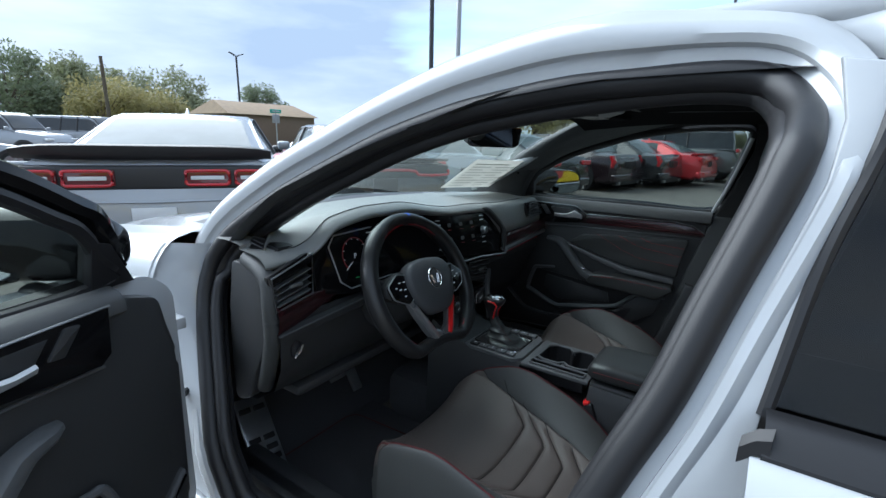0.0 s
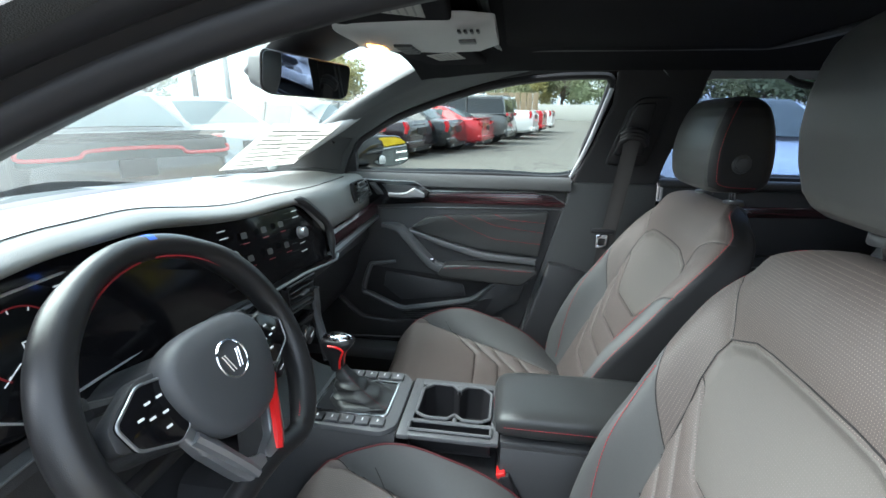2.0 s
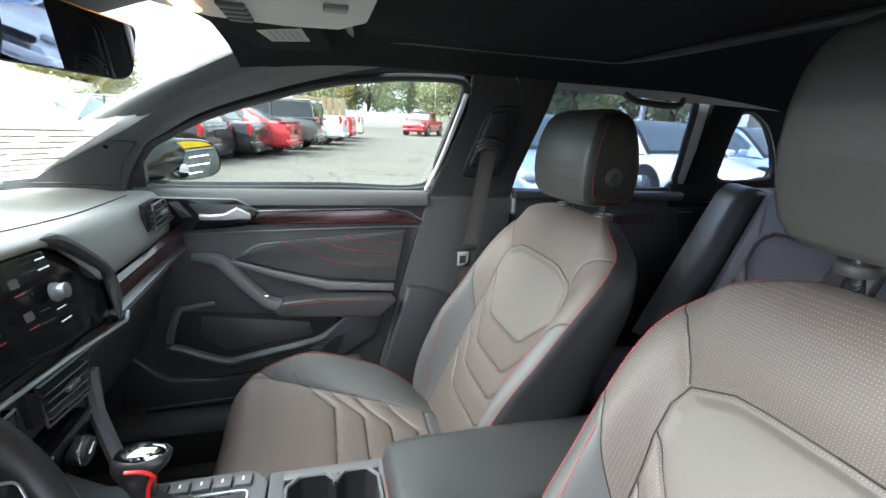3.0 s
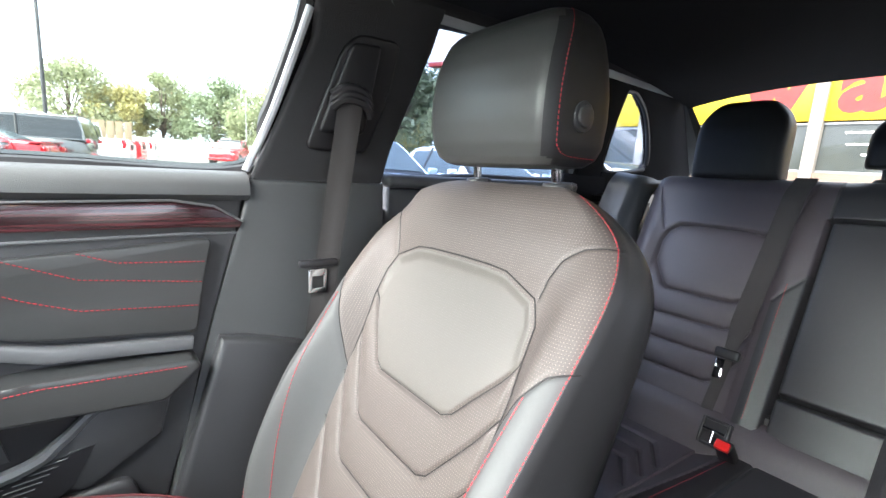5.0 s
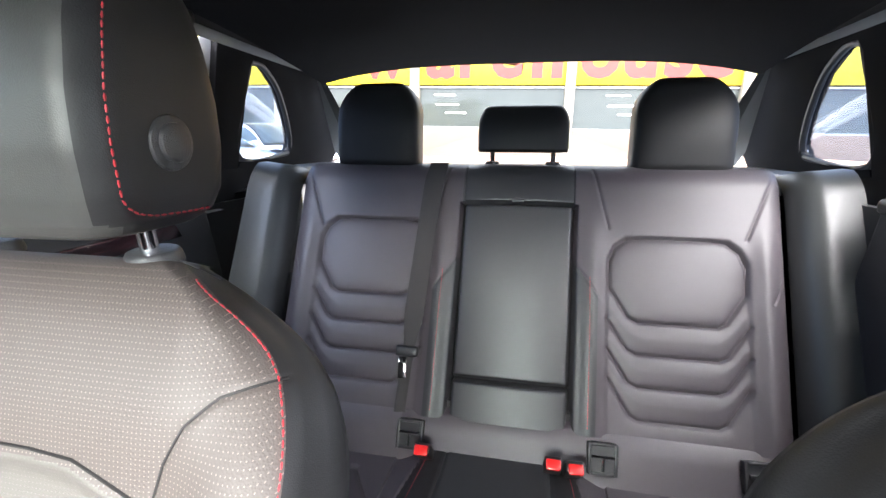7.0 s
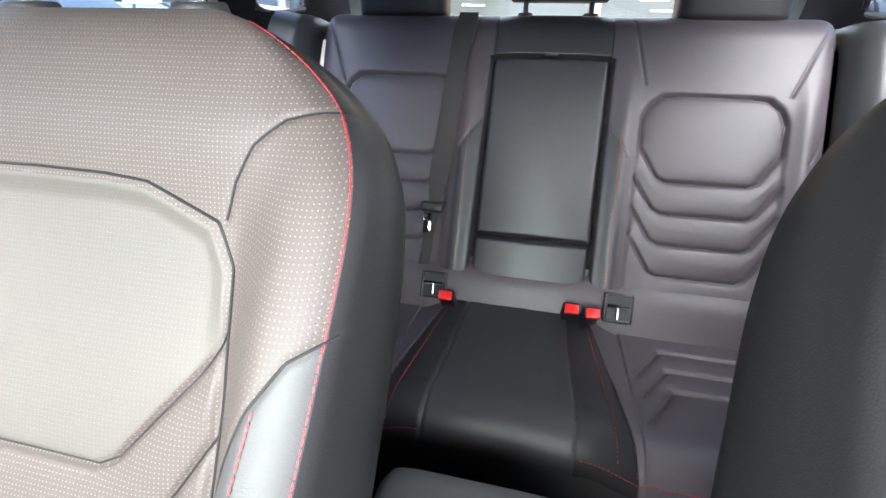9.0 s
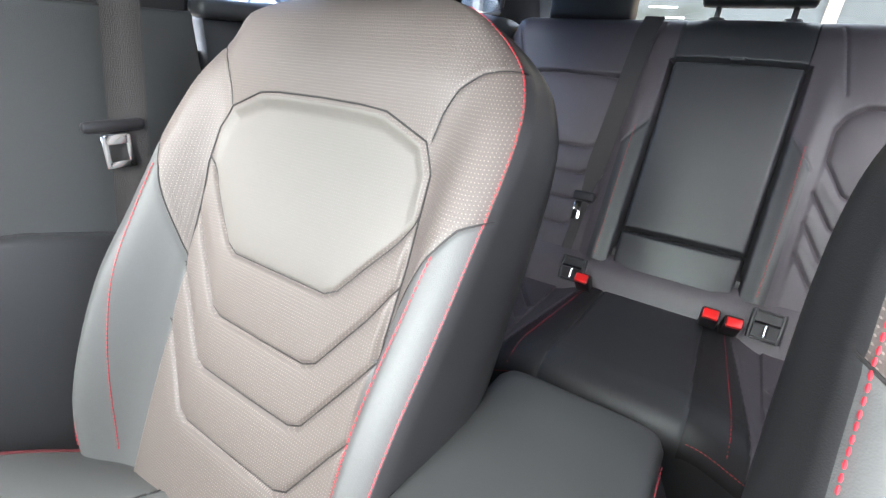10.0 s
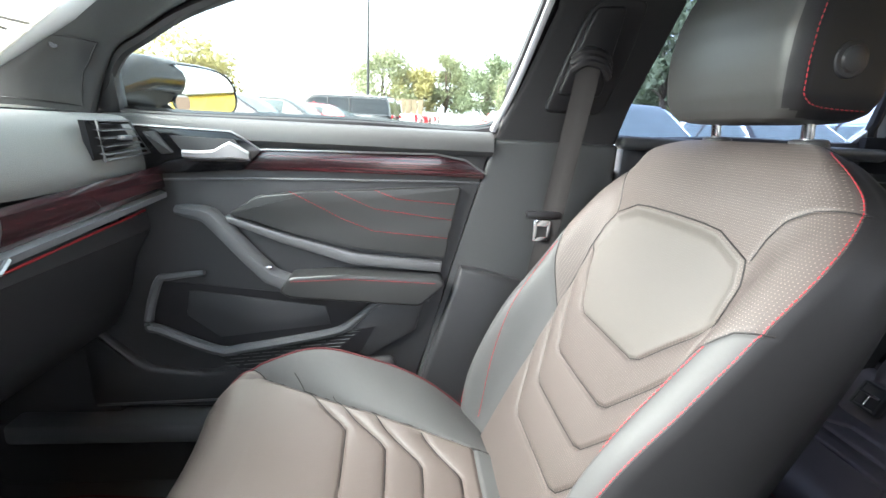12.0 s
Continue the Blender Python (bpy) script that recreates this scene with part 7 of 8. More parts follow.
part("mirror_glass", prism([(a * 0.965, b * 0.92) for a, b in mo], lambda a, b, d: (a, -0.0012 + d, b), 0.001, 0), MIRROR, rm, "mirror glass", False)
part("mirror_stem", tube([(0.0, 0.03, 0.0), (0.0, 0.06, 0.03), (0.0, 0.10, 0.055)], 0.014, 10), BLACKP, rm)
for sg in (-1, 1):
    vz = thing("sun_visor", "black cloth sun visor folded against the roof", "sun visor", "sun visors")
    vo = rounded([(sg * 0.13, 0.395), (sg * 0.44, 0.335), (sg * 0.43, 0.180), (sg * 0.13, 0.205)], 0.02)
    part("blade", prism(vo, lambda a, b, d: (a, b, 1.372 + d), 0.014, 0.006, 3), LINER, vz)
    part("warning_label", prism([(sg * 0.180, 0.238), (sg * 0.292, 0.226), (sg * 0.330, 0.296), (sg * 0.230, 0.312)], lambda a, b, d: (a, b, 1.3705 + d), 0.001, 0), PAPER, vz, "white printed warning label")
    for k in range(5):
        part("label_bar", prism([(sg * (0.20 + 0.006 * k), 0.246 + 0.011 * k), (sg * (0.28 + 0.006 * k), 0.237 + 0.011 * k), (sg * (0.28 + 0.006 * k), 0.240 + 0.011 * k), (sg * (0.20 + 0.006 * k), 0.249 + 0.011 * k)], lambda a, b, d: (a, b, 1.3697 + d), 0.0005, 0), INK, vz)

# ---- floor things ----
for sg in (-1, 1):
    fm = thing("floor_mat", "black carpet floor mat with red piped edge", "floor mat", "floor mats")
    mo = rounded([(sg * 0.17, 0.46), (sg * 0.60, 0.46), (sg * 0.63, 0.80), (sg * 0.58, 0.98), (sg * 0.20, 0.98)], 0.05)
    part("mat", prism(mo, lambda a, b, d: (a, b, 0.196 - d), 0.014, 0.004), CARPET, fm)
    part("piping", tube([(a, b, 0.195) for a, b in mo], 0.0026, 6, True), MATRED, fm, "dark red piping")
pd = thing("pedals", "brushed steel pedals with rubber studs", "pedals")
for n_, x, y, z, w, h in (("brake_pedal", -0.335, 0.93, 0.445, 0.070, 0.050), ("throttle_pedal", -0.225, 0.96, 0.38, 0.045, 0.12)):
    pl = part(n_, box(x, y, z, w, 0.012, h, 0.004, m=pose(0, 0, 0, -32, 0, 0)), SILVER, pd, "brushed steel pedal")
    part("pedal_arm", tube([(x, y + 0.01, z), (x, y + 0.10, z + 0.15), (x, y + 0.12, z + 0.30)], 0.010, 8), DSTEEL, pl)
fr = thing("footrest", "brushed steel footrest plate with black rubber bars", "footrest")
FRM = pose(-0.625, 0.965, 0.330) @ pose(0, 0, 0, -40, 0, 0) @ pose(0, 0, 0, 0, 6, 0)
part("plate", moved(box(0, 0, 0, 0.105, 0.014, 0.27, 0.006), FRM), SILVER, fr)
for k in range(7):
    for a in (-0.026, 0.022):
        if k not in (4, 5):
            part("rubber_bar", moved(box(a, -0.008, -0.105 + 0.033 * k, 0.038, 0.006, 0.018, 0.002), FRM), RUBBER, fr)
# ---- outside ----
gx = np.linspace(-1, 1, 60)
gr = np.sign(gx) * np.abs(gx) ** 3 * 1500
ground = tagged(part("ground", grid_mesh(np.array([[(x, y, 0.02 * math.sin(x * 0.7) * math.sin(y * 0.5) * (abs(x) < 60) * (abs(y) < 60) - 0.03) for x in gr] for y in gr])), ASPH, None), "cracked grey asphalt car park", kind="structure")
verge = tagged(part("verge", box(2, 38, 0.0, 140, 22, 0.12, 0.04), GRASS, None), "strip of lawn behind the kerb", kind="structure")
kerb = tagged(part("kerb", box(2, 9.4, 0.05, 60, 0.16, 0.14, 0.03), CONC, None), "pale concrete kerb", kind="structure")


def car(kind, L, W, H, paint, label, m, glass=None, tail="block", hood=0.24, deck=0.18, roof_a=0.36, roof_b=0.78, wing=None, group="parked cars", belt=None):
    """A parked vehicle, nose towards +y, its tail at y = 0; kind: saloon, suv or pickup."""
    glass = glass or DGLASS
    c = thing("parked_" + {"saloon": "car", "suv": "suv", "pickup": "pickup"}[kind], label, "car" if kind != "pickup" else "pickup truck", group, m=m)
    B = belt or H * 0.64
    clear = 0.20 if kind == "saloon" else 0.30
    def top(u):
        if kind == "pickup":
            return np.interp(u, [0, 0.02, 0.40, 0.68, 0.98, 1], [B * 0.86, B * 0.98, B, B, B * 0.90, B * 0.7])
        if kind == "suv":
            return np.interp(u, [0, 0.02, 0.10, 0.68, 0.95, 1], [B * 0.75, B * 0.98, B, B, B * 0.86, B * 0.62])
        return np.interp(u, [0, 0.015, deck, 0.5, 1 - hood, 0.95, 1], [B * 0.80, B * 1.02, B * 1.05, B, B * 0.98, B * 0.80, B * 0.55])
    rows = []
    for u in np.linspace(0, 1, 44):
        w = W / 2 * np.interp(u, [0, 0.03, 0.14, 0.85, 0.96, 1], [0.84, 0.93, 1.0, 0.99, 0.88, 0.70])
        z0 = clear + 0.10 * max(0, 1 - u / 0.05) + 0.06 * max(0, 1 - (1 - u) / 0.06)
        z1 = top(u)
        y = u * L
        lp = []
        for k, (a, b) in enumerate(((-0.86, 0.0), (-0.97, 0.10), (-1.0, 0.34), (-1.0, 0.62), (-0.985, 0.82), (-0.93, 0.95), (-0.80, 1.0), (-0.4, 1.02), (0, 1.03), (0.4, 1.02), (0.80, 1.0), (0.93, 0.95), (0.985, 0.82), (1.0, 0.62), (1.0, 0.34), (0.97, 0.10), (0.86, 0.0))):
            lp.append((a * w, y, z0 + (z1 - z0) * b))
        rows.append(lp)
    part("body", loft(rows), paint, c)
    # cabin
    if kind == "suv":
        prof = [(0.015, B * 0.98, 0.92), (0.05, H * 0.97, 0.80), (0.10, H, 0.80), (0.50, H * 0.995, 0.80), (0.62, H * 0.95, 0.80), (0.72, B * 1.0, 0.90)]
    elif kind == "pickup":
        prof = [(0.40, B, 0.90), (0.42, H * 0.97, 0.80), (0.46, H, 0.80), (0.58, H, 0.80), (0.63, H * 0.95, 0.80), (0.72, B, 0.90)]
    else:
        prof = [(deck - 0.06, B * 1.04, 0.86), (roof_a - 0.08, H * 0.965, 0.70), (roof_a, H * 0.995, 0.70), (0.5 * (roof_a + roof_b) - 0.08, H, 0.70), (roof_b - 0.19, H * 0.965, 0.72), (roof_b - 0.02, B * 0.99, 0.88)]
    sp = spline([(u * L, z, w * W / 2) for u, z, w in prof], 40)
    rows = [[(x * v.z, v.x, v.y - dz) for x, dz in ((-1, 0.03 * H), (-0.93, 0.008), (-0.6, 0.0), (0, -0.008), (0.6, 0.0), (0.93, 0.008), (1, 0.03 * H))] for v in sp]
    n0, n1 = int(40 * 0.22), int(40 * 0.70)
    part("roof", grid_mesh(np.array(rows[n0:n1])), paint, c)
    inset = lambda rr, k, up: [[(x * k, y, z + up) for x, y, z in r[1:-1]] for r in rr]
    part("rear_panel", grid_mesh(np.array(rows[:n0 + 1])), paint, c)
    part("rear_screen", grid_mesh(np.array(inset(rows[1:n0], 0.93, 0.010))), glass, c)
    part("front_panel", grid_mesh(np.array(rows[n1 - 1:])), BLACKP, c)
    part("windscreen", grid_mesh(np.array(inset(rows[n1:-1], 0.97, 0.010))), glass, c)
    for sg in (-1, 1):
        lower = lambda v: min(B * 0.97, v.y)
        sidew = [[(sg * (W / 2 * 0.94 + (v.z - W / 2 * 0.94) * t), v.x, lower(v) + (v.y - 0.03 * H - lower(v)) * t) for t in (0, 0.5, 1)] for v in sp]
        part("cabin_side", grid_mesh(np.array(sidew)), paint, c)
        i0, i1 = (8, 36) if kind == "saloon" else (4, 37)
        part("side_glass", grid_mesh(np.array([[(sg * (W / 2 * 0.94 + (v.z - W / 2 * 0.94) * t + 0.006), v.x, lower(v) + (v.y - 0.03 * H - lower(v)) * t) for t in (0.06, 0.5, 0.90)] for v in sp[i0:i1]])), glass, c)
        part("window_line", tube([(sg * (v.z * 1.0 + 0.003), v.x, v.y - 0.03 * H) for v in sp], 0.018, 6), paint, c)
        for u in ((0.44,) if kind == "saloon" else (0.30, 0.50)):
            i = min(range(40), key=lambda k: abs(sp[k].x - u * L))
            v = sp[i]
            part("door_pillar", tube([(sg * W / 2 * 0.945, v.x - 0.05, B * 0.97), (sg * v.z * 1.01, v.x, v.y - 0.03 * H)], 0.03, 6), paint if kind == "pickup" else BLACKP, c)
        part("door_mirror", box(sg * (W / 2 + 0.09), L * 0.70, B * 1.04, 0.18, 0.09, 0.13, 0.04, 3), paint, c)
        part("door_line", tube([(sg * W / 2 * 1.001, L * 0.46, 0.32), (sg * W / 2 * 1.001, L * 0.46, B * 0.95)], 0.006, 4), BLACKP, c)
    R = 0.345 if kind == "saloon" else 0.395
    for u in (0.19, 0.80):
        for sg in (-1, 1):
            x = sg * (W / 2 - 0.11)
            arch = part("wheel_arch", cyl((sg * (W / 2 - 0.24), u * L, R), (sg * (W / 2 + 0.004), u * L, R), R + 0.06, n=28), BLACKP, c)
            wh = part("wheel", cyl((x - sg * 0.11, u * L, R), (x + sg * 0.118, u * L, R), R, n=30, bevel=0.03), TYRE, c)
            part("rim", cyl((x + sg * 0.06, u * L, R), (x + sg * 0.124, u * L, R), R * 0.70, n=26), RIM, wh)
            for k in range(5):
                t = k * 2 * math.pi / 5
                part("spoke", box(x + sg * 0.126, u * L + 0.12 * math.cos(t), R + 0.12 * math.sin(t), 0.01, 0.05, 0.20, 0.008, 1, m=pose(0, 0, 0, math.degrees(math.pi / 2 - t) * -1 + 0, 0, 0)), STEEL, wh)
    # tail
    zt = B * 0.90 if kind != "suv" else B * 0.98
    if tail == "race":
        part("tail_panel", box(0, 0.02, zt - 0.02, W * 0.86, 0.06, 0.19, 0.03, 3), BLACKP, c)
        for sg in (-1, 1):
            for k in (0, 1):
                lx = sg * (0.40 + 0.36 * k)
                t_ = part("tail_lamp", box(lx, -0.012, zt - 0.02, 0.34, 0.03, 0.125, 0.02, 3), LAMPD, c, "dark red glazed tail lamp")
                ro = rounded([(lx - 0.155, zt - 0.075), (lx + 0.155, zt - 0.075), (lx + 0.155, zt + 0.035), (lx - 0.155, zt + 0.035)], 0.03)
                part("lamp_ring", tube([(a, -0.030, b) for a, b in ro], 0.013, 6, True), TAIL, t_, "bright red lamp ring")
                part("lamp_core", box(lx, -0.029, zt - 0.02, 0.24, 0.006, 0.030, 0.003), CLEAR, t_)
        part("bumper_crease", tube([(-W * 0.44, 0.012, zt - 0.20), (0, -0.012, zt - 0.21), (W * 0.44, 0.012, zt - 0.20)], 0.012, 6), paint, c)
        for sg in (-1, 1):
            part("reflector", box(sg * W * 0.34, -0.006, zt - 0.50, 0.26, 0.02, 0.04, 0.01), TAIL, c)
    elif tail == "bar":
        part("tail_panel", box(0, 0.03, zt - 0.02, W * 0.90, 0.06, 0.20, 0.03, 3), BLACKP, c)
        part("tail_lamp", tube(spline([(-W * 0.44, 0.0, zt + 0.015), (-W * 0.43, -0.01, zt - 0.05), (-W * 0.24, -0.02, zt - 0.05), (-W * 0.19, -0.02, zt + 0.0), (0, -0.025, zt + 0.015), (W * 0.19, -0.02, zt + 0.0), (W * 0.24, -0.02, zt - 0.05), (W * 0.43, -0.01, zt - 0.05), (W * 0.44, 0.0, zt + 0.015)], 60), 0.018, 8), TAIL, c, "red light bar across the tail")
    elif tail == "tall":
        for sg in (-1, 1):
            part("tail_lamp", loft([[(sg * (W * 0.435 + dx), 0.03 + dy + 0.05 * abs(k), zt - 0.05 + 0.15 * k) for dx, dy in ((-0.045, 0.0), (0.02, -0.006), (0.05, 0.05), (0.03, 0.12), (-0.045, 0.06))] for k in (-1, -0.6, 0, 0.6, 1)]), TAIL, c, "tall red tail lamp")
        part("tail_chrome", box(0, 0.0, zt + 0.05, W * 0.62, 0.03, 0.018, 0.006), CHROME, c)
        part("plate_recess", box(0, 0.0, zt - 0.13, 0.62, 0.03, 0.17, 0.03, 3), BLACKP, c)
    else:
        for sg in (-1, 1):
            part("tail_lamp", box(sg * W * 0.36, 0.02, zt - 0.02, W * 0.20, 0.08, 0.12, 0.03, 3), TAIL, c, "red tail lamp")
    part("number_plate", box(0, -0.012, zt - (0.17 if tail != "race" else 0.33), 0.31, 0.02, 0.16, 0.006), CLEAR if tail == "race" else BLACKP, c)
    part("rear_bumper", box(0, 0.05, clear + 0.16, W * 0.92, 0.16, 0.20, 0.05, 3), paint, c)
    part("diffuser", box(0, 0.06, clear + 0.03, W * 0.80, 0.14, 0.12, 0.03), BLACKP, c)
    for sg in (-1, 1):
        part("exhaust", cyl((sg * W * 0.30, -0.02, clear + 0.03), (sg * W * 0.30, 0.12, clear + 0.03), 0.05, n=18), CHROME, c)
        part("headlamp", box(sg * W * 0.36, L - 0.10, B * 0.70, W * 0.18, 0.16, 0.11, 0.04, 3), CLEAR, c)
    part("grille", box(0, L - 0.03, B * 0.55, W * 0.5, 0.06, 0.22, 0.03), BLACKP, c)
    part("front_bumper", box(0, L - 0.06, clear + 0.16, W * 0.84, 0.16, 0.16, 0.05, 3), paint, c)
    if wing:
        hs = 1.0 if tail == "race" else 0.45
        part("spoiler", loft([[(x, y + 0.10 * (abs(x) / (W * 0.46)) ** 4, B * 1.015 + z * hs * (1 - 0.35 * (abs(x) / (W * 0.46)) ** 6)) for y, z in ((0.035, -0.01), (-0.015, 0.035), (-0.03, 0.095), (0.0, 0.108), (0.16, 0.075), (0.26, 0.01))] for x in np.linspace(-W * 0.46, W * 0.46, 17)]), wing, c, "boot lid spoiler")
    part("aerial", loft([[(x * k, L * 0.40 + y * k + 0.05 * (1 - k), H + z) for x, y in ((-0.02, -0.06), (0.02, -0.06), (0.02, 0.06), (-0.02, 0.06))] for k, z in ((1, -0.01), (0.5, 0.035), (0.15, 0.06))]), paint, c)
    return c


def paint(name, col, metal=0.3):
    return mat(name, col, 0.25, metal, coat=0.8, var=0.04, fine=0.02, fscale=400)


P_SILVER, P_BLACK, P_GREY, P_RED = paint("silver_paint", (0.35, 0.37, 0.40)), paint("black_paint", (0.012, 0.013, 0.016)), paint("grey_paint", (0.10, 0.105, 0.11)), paint("red_car_paint", (0.55, 0.02, 0.03))
P_WHITE, P_BLUE, P_PALE, P_MAROON = paint("white_car_paint", (0.78, 0.79, 0.80), 0.0), paint("blue_car_paint", (0.06, 0.18, 0.42)), paint("pale_blue_paint", (0.45, 0.55, 0.70)), paint("dark_maroon_paint", (0.03, 0.018, 0.022))
TURN_ROW = -11.0
at = lambda x, y, a=TURN_ROW: pose(x, y, -0.02, 0, 0, a)
car("saloon", 5.0, 1.92, 1.51, P_SILVER, "silver two-door muscle coupe with black boot spoiler", at(0.314, 3.64, -36), LGLASS, "race", wing=BLACKP, deck=0.22, roof_a=0.42, belt=1.09)
car("saloon", 5.0, 1.90, 1.46, P_BLACK, "black four-door saloon with red tail light bar", at(2.95, 3.55, -33), LGLASS, "bar", wing=BLACKP, belt=0.99)
car("saloon", 4.9, 1.86, 1.44, P_SILVER, "silver saloon parked in the row", at(6.4, 4.45, -26), LGLASS, "block")
car("saloon", 4.8, 1.86, 1.42, P_BLACK, "black saloon with narrow red tail lamps", at(8.9, 3.2), LGLASS, "block")
car("saloon", 5.0, 1.88, 1.45, P_MAROON, "dark maroon saloon with tall tail lamps and twin exhausts", at(11.7, 2.55), LGLASS, "tall")
car("saloon", 4.9, 1.88, 1.44, P_BLACK, "black saloon parked in the row", at(13.5, 1.75), LGLASS, "tall")
car("saloon", 4.78, 1.90, 1.36, P_RED, "bright red two-door sports coupe", at(15.1, 0.95), LGLASS, "block", wing=P_RED, belt=0.94)
car("suv", 4.9, 1.98, 1.76, P_GREY, "grey sport utility vehicle parked in the row", at(17.5, 0.15), DGLASS)
car("pickup", 5.8, 2.05, 1.92, P_WHITE, "white pickup truck parked in the row", at(20.6, -0.9), DGLASS, "tall")
car("pickup", 5.8, 2.05, 1.92, P_RED, "red pickup truck parked in the row", at(24.0, -1.5), DGLASS, "tall")
car("pickup", 5.8, 2.05, 1.92, P_WHITE, "white pickup truck far along the row", at(27.2, -2.2), DGLASS, "tall")
car("pickup", 5.6, 2.0, 1.85, P_RED, "red pickup truck parked by the far wall", at(40, -9.5, 60), DGLASS, "tall", group="far parked cars")
for k_, (pt_, y_, kd) in enumerate(((P_PALE, -2.9, "saloon"), (P_WHITE, -5.6, "saloon"), (P_PALE, -8.3, "saloon"), (P_WHITE, -11.0, "suv"))):
    car(kd, 4.75, 1.86, 1.46 if kd == "suv" else 1.44, pt_, "pale blue car parked nose towards the aisle" if pt_ is P_PALE else "white car parked nose towards the aisle", at(9.3 + 0.2 * k_, y_ - 0.5, 86), LGLASS, "block", group="cars across the aisle")
for k_, (x_, y_, pt_) in enumerate(((2.0, 22.5, P_SILVER), (5.2, 23.2, P_SILVER), (8.4, 24.6, P_WHITE), (11.4, 25.5, P_BLUE))):
    car("suv", 4.4, 1.90, 1.86, pt_, ("blue" if pt_ is P_BLUE else "pale") + " boxy off-road vehicle in the far row", at(x_ + 1.0, y_ + 4.0, 218), DGLASS, group="off-road vehicles", belt=1.22)
car("saloon", 4.8, 1.86, 1.42, P_RED, "dark red saloon parked beside the far fence", at(10.5, 9.6, 80), DGLASS, "tall", group="far parked cars")
car("saloon", 4.8, 1.86, 1.44, P_SILVER, "silver saloon passing behind the low rail", at(-1.5, 16.5, -80), DGLASS, "tall", group="far parked cars")


def tree(x, y, h, r, leaf, seed, label, group="trees", n=6500):
    """A tapered trunk with limbs and a crown of many small leaves."""
    rnd = random.Random(seed)
    t = thing("tree", label, "tree", group, m=pose(x, y, 0))
    trunk = [tube(spline([(0, 0, -0.1), (0.1, 0.05, h * 0.25), (-0.05, 0.1, h * 0.5), (0.05, 0, h * 0.8)], 14), [0.028 * h * (1 - 0.85 * i / 13) for i in range(14)], 9)]
    clumps = []
    for k in range(26):
        a, e = rnd.uniform(0, 6.28), rnd.uniform(0.30, 1.0)
        rr = r * rnd.uniform(0.45, 0.95) * math.sin(math.pi * min(1, 0.18 + e * 0.72)) ** 0.6
        tip = Vector((rr * math.cos(a), rr * math.sin(a), h * e * rnd.uniform(0.92, 1.0)))
        trunk.append(tube(spline([(0, 0, h * rnd.uniform(0.22, 0.5)), tip * 0.5 + Vector((0, 0, h * 0.2)), tip], 8), [0.010 * h * (1 - 0.8 * i / 7) for i in range(8)], 6))
        clumps.append((tip, r * rnd.uniform(0.26, 0.46)))
    part("trunk", merge(*trunk), BARK, t)
    P, F = [], []
    for k in range(n):
        c, cr = clumps[k % len(clumps)]
        d = Vector((rnd.gauss(0, 1), rnd.gauss(0, 1), rnd.gauss(0, 0.75)))
        d = d.normalized() * cr * rnd.random() ** 0.45
        o = c + d
        s = rnd.uniform(0.14, 0.30) * (h / 9) ** 0.6
        u = Vector((rnd.gauss(0, 1), rnd.gauss(0, 1), rnd.gauss(0, 1))).normalized()
        w = u.orthogonal().normalized()
        b = len(P)
        P += [tuple(o - u * s), tuple(o + w * s * 0.55), tuple(o + u * s), tuple(o - w * s * 0.55)]
        F.append((b, b + 1, b + 2, b + 3))
    me = bpy.data.meshes.new("leaves")
    me.from_pydata(P, [], F)
    tagged(part("crown", me, leaf, t, "", False), kind="stuff")


rt = random.Random(5)
for k_, (x_, y_, h_, r_, lf) in enumerate(((13, 60, 8.2, 4.4, LEAFD), (17.5, 62, 8.0, 4.4, LEAF), (21.5, 63, 7.6, 4.4, LEAF), (18.5, 54, 5.4, 4.2, LEAFY), (22, 53, 5.2, 4.0, LEAFY), (27.5, 60, 8.4, 4.8, LEAF), (31.5, 61, 6.0, 3.8, LEAF), (45, 66, 8, 4, LEAFD), (58, 50, 8, 4, LEAF))):
    tree(x_, y_, h_, r_, lf, 10 + k_, ("yellowing" if lf is LEAFY else "green") + " leafy tree beyond the car park")
for k_ in range(13):
    x_, y_ = 66 + rt.uniform(-4, 6), 2 - 4.6 * k_ + rt.uniform(-1, 1)
    lf = (LEAF, LEAFY, LEAF, LEAFD)[k_ % 4]
    tree(x_, y_, rt.uniform(7.5, 10.5), rt.uniform(3.8, 5), lf, 40 + k_, ("yellowing" if lf is LEAFY else "green") + " leafy tree behind the white wall", n=5200)
tree(46, 20, 7.5, 4.2, LEAFY, 78, "round yellow-green tree beyond the row")
tree(38, -22, 12, 5, LEAFD, 79, "dark green tree beside the showroom")
tree(30, -26, 11, 4.5, LEAF, 80, "green tree beside the showroom")


def pole(x, y, h, r, material, label, arms=0):
    p = thing("lamp_post", label, "lamp post", "lamp posts", m=pose(x, y, 0))
    part("shaft", cyl((0, 0, 0), (0, 0, h), r, r * 0.8, n=14), material, p)
    part("base", cyl((0, 0, -0.05), (0, 0, 0.5), r * 2.4, n=18, bevel=0.03), CONC, p)
    for k in range(arms):
        s = 1 if k % 2 else -1
        part("lamp_head", merge(box(s * 0.55, 0, h + 0.25, 0.7, 0.28, 0.10, 0.03, m=pose(0, 0, 0, 0, -18 * s, 0)), box(s * 0.15, 0, h + 0.05, 0.4, 0.08, 0.08, 0.02)), DSTEEL, p)


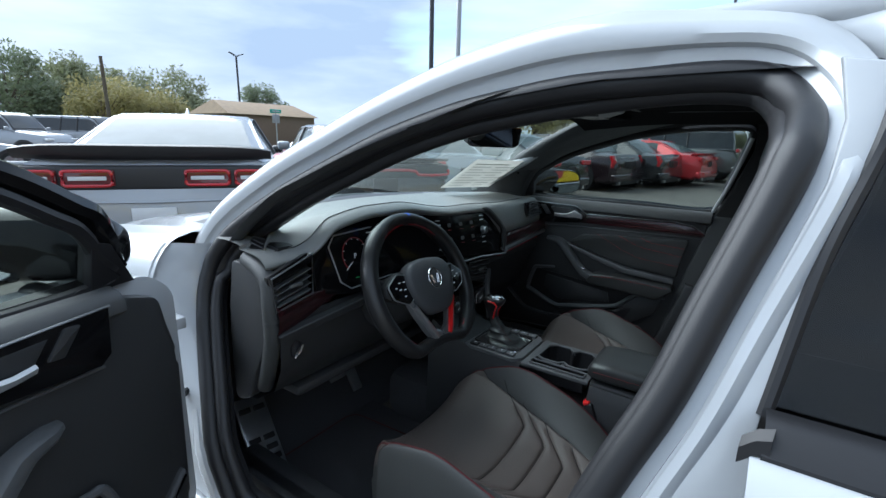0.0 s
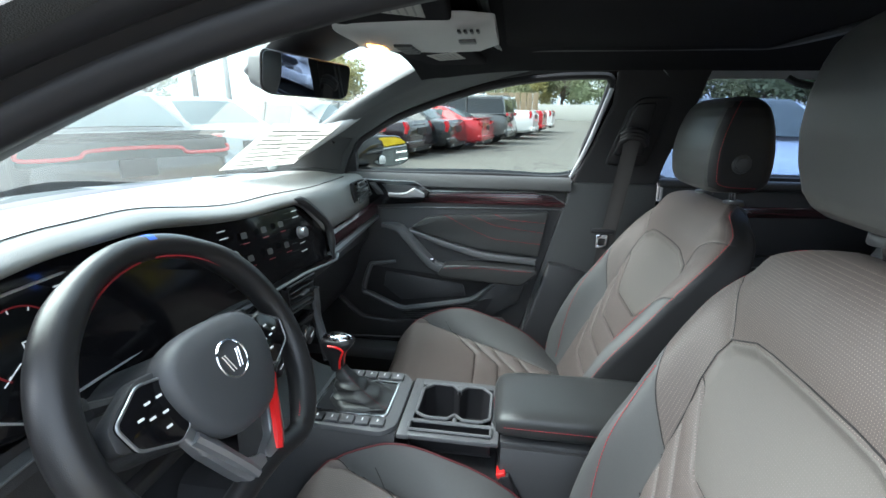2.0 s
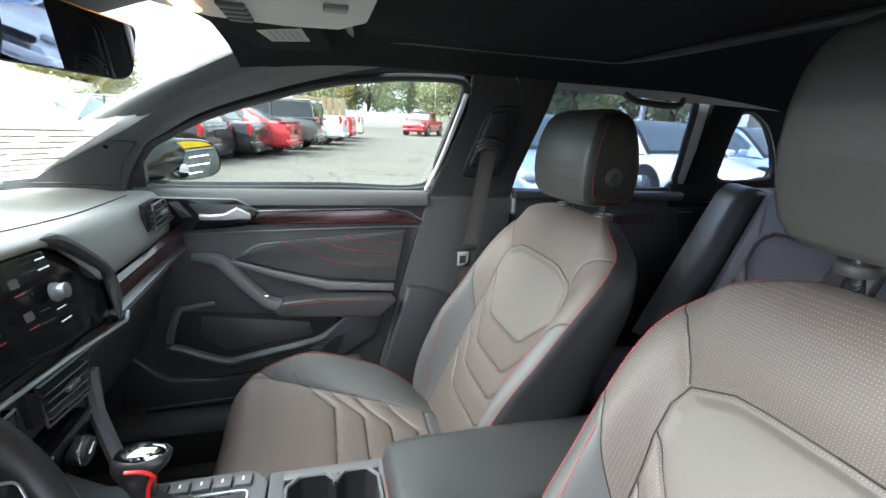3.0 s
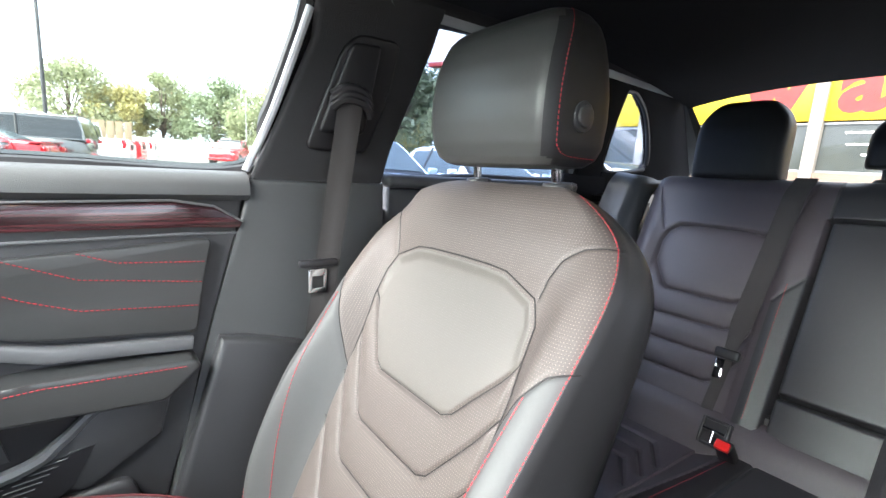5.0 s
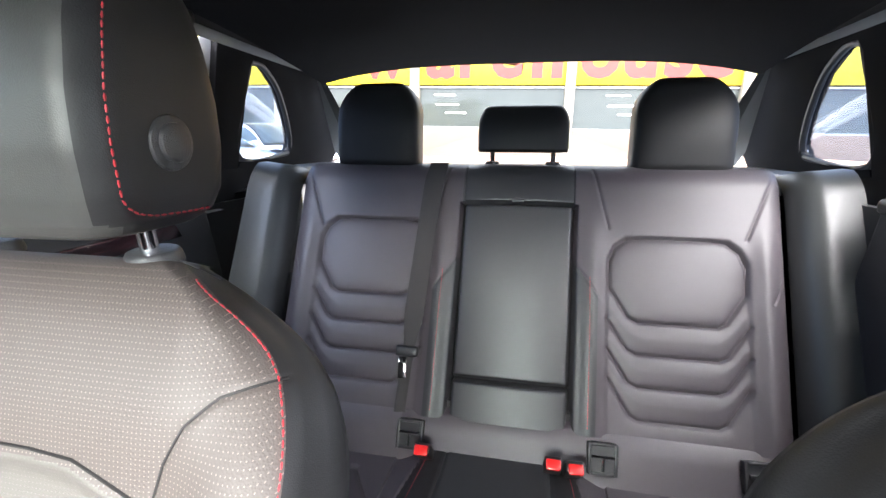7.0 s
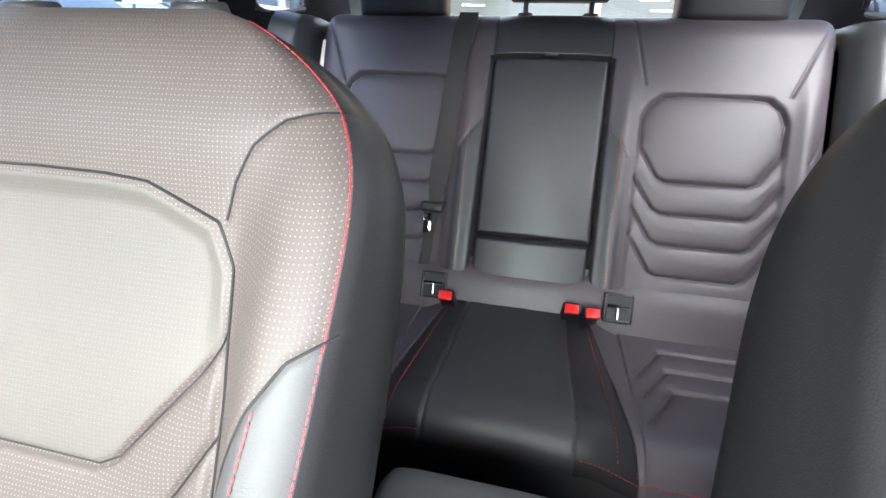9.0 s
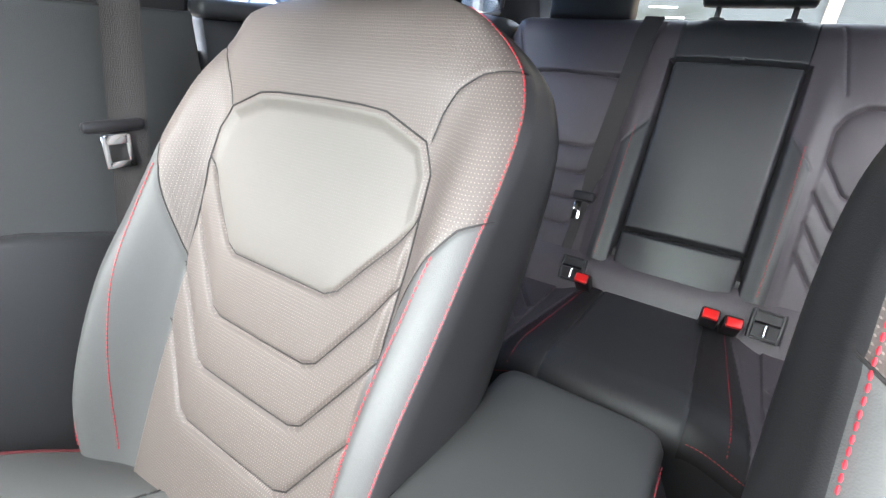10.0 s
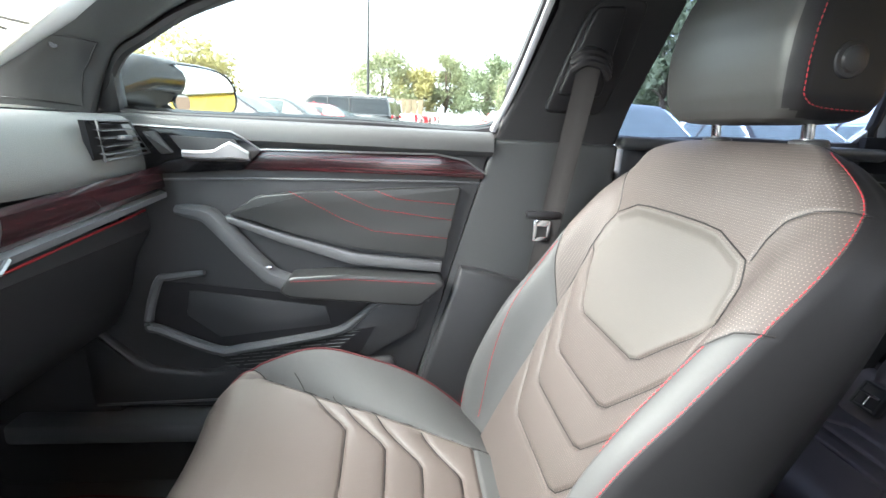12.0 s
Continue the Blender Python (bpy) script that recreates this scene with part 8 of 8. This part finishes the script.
pole(31.1, 50.4, 9.6, 0.13, DSTEEL, "tall grey double-headed lamp post", 2)
pole(31.2, 23.2, 15, 0.22, DSTEEL, "thick dark steel post by the road")
pole(24.0, 16.0, 14, 0.17, STEEL, "pale galvanised post by the road")
pole(39.6, 2.7, 14, 0.12, DSTEEL, "tall slim lamp post behind the row")
pole(9.2, 52.0, 9.0, 0.16, CONC, "pale concrete utility pole")
pole(16.2, 46.5, 7.2, 0.16, BARK, "weathered wooden utility pole")
pole(52, -12.5, 7, 0.05, STEEL, "thin sign post by the far wall")
sg_ = thing("street_sign", "green street name sign on a steel post", "sign", m=pose(19.4, 28.0, 0))
part("post", cyl((0, 0, 0), (0, 0, 2.9), 0.04, n=10), STEEL, sg_)
part("name_plate", box(0, 0, 2.75, 0.9, 0.03, 0.25, 0.02), GREENS, sg_)
part("name_bar", box(0, -0.02, 2.75, 0.6, 0.01, 0.07, 0), LAMPG, sg_)
part("back_plate", box(0, 0, 2.25, 0.6, 0.02, 0.6, 0.14), STEEL, sg_)
tagged(part("far_wall", merge(box(60, -20, 0.9, 0.3, 80, 1.9, 0.02)), WALLW, None), "long white boundary wall", kind="structure")
fc = thing("board_fence", "weathered timber board fence beyond the trucks", "fence")
for k_ in range(14):
    part("board", box(49, 6.0 - 0.62 * k_, 2.4, 0.06, 0.55, 3.0, 0.01), WOODF, fc)
rl = thing("low_rail", "grey steel guard rail along the kerb", "rail")
part("rail_bar", tube([(-14, 9.8, 0.72), (14, 9.8, 0.72)], 0.05, 10), STEEL, rl)
for k_ in range(12):
    part("rail_post", cyl((-13 + 2.3 * k_, 9.8, 0), (-13 + 2.3 * k_, 9.8, 0.72), 0.045, n=10), STEEL, rl)
far_ = thing("far_house", "low tan building beyond the road", "house", m=pose(26, 40, 0))
part("wall", box(0, 0, 1.4, 9, 6, 2.8, 0.02), BRICKC, far_)
part("roof", loft([[(-4.8, -3.3, 2.8), (4.8, -3.3, 2.8), (4.8, 3.3, 2.8), (-4.8, 3.3, 2.8)], [(-4.2, -0.2, 4.0), (4.2, -0.2, 4.0), (4.2, 0.2, 4.0), (-4.2, 0.2, 4.0)]]), WOODF, far_)
stn = thing("canopy_shop", "white shop with a green canopy band across the road", "shop", m=pose(-34, 60, 0))
part("wall", box(0, 0, 2.2, 26, 8, 4.4, 0.02), WALLW, stn)
part("canopy_band", box(0, -4.2, 4.1, 26.4, 0.5, 1.0, 0.05), GREENS, stn)

# showroom behind the car
YB = -16.0
sh = thing("showroom", "car showroom with yellow sign band and wide windows", "building")
sh.matrix_basis = Matrix()
part("wall", box(-9.3, YB - 4.05, 2.7, 47.6, 7.6, 5.4, 0.03), CREAM, sh)
part("plinth", box(-9.3, YB - 0.08, 0.76, 47.4, 0.40, 1.52, 0.03), BRICKC, sh)
for k_ in range(-6, 3):
    xw = 1.635 + 5.13 * k_
    w_ = part("window", box(xw, YB - 0.10, 2.20, 4.82, 0.04, 1.36, 0), SHOP, sh, "dark reflecting showroom window")
    part("frame", merge(box(xw, YB - 0.06, 1.55, 4.82, 0.08, 0.06, 0.01), box(xw, YB - 0.06, 2.86, 4.82, 0.08, 0.06, 0.01)), STEEL, w_)
    for j_, (a_, z_, l_) in enumerate(((1.55, 2.62, 0.72), (1.45, 2.31, 0.78), (1.15, 2.04, 0.70))):
        part("ceiling_tube", box(xw + a_ - 0.5 * (k_ % 2), YB - 0.07, z_, l_, 0.02, 0.035, 0), TUBE, w_, "lit ceiling tube seen through the glass")
    part("sign_panel", box(xw, YB - 0.02, 3.92, 4.84, 0.10, 1.98, 0.02), YELLOW, sh, "yellow sign panel")
    part("column", box(xw - 2.565, YB, 2.5, 0.30, 0.34, 5.0, 0.02), CREAM, sh)
part("parapet", box(-9.3, YB - 0.05, 5.25, 47.8, 0.5, 0.7, 0.03), WALLW, sh)
for ch_, xc_ in (("d", 13.25), ("w", 5.33), ("a", 3.35), ("r", 2.32), ("e", 1.13), ("h", -0.17), ("o", -1.78), ("u", -2.98), ("s", -4.08), ("e", -5.10)):
    word(ch_, 2.15, lambda a, b, xc=xc_: (xc - a, YB + 0.045, 3.22 + b), SIGNR, sh, "letter_" + ch_, 0.085, "BOTTOM_BASELINE")
pyl = thing("pylon_sign", "white and red pylon sign beside the showroom", "sign", m=pose(26.5, -20.5, 0))
part("panel", box(0, 0, 9.6, 4.8, 0.5, 2.9, 0.05, m=pose(0, 0, 0, 0, 0, 20)), WALLW, pyl)
part("stripe_top", box(0, 0, 11.1, 4.9, 0.55, 0.34, 0.02, m=pose(0, 0, 0, 0, 0, 20)), SIGNR, pyl)
part("stripe_bottom", box(0, 0, 8.1, 4.9, 0.55, 0.30, 0.02, m=pose(0, 0, 0, 0, 0, 20)), SIGNR, pyl)
part("post", cyl((0, 0, 0), (0, 0, 8.2), 0.2, n=14), STEEL, pyl)
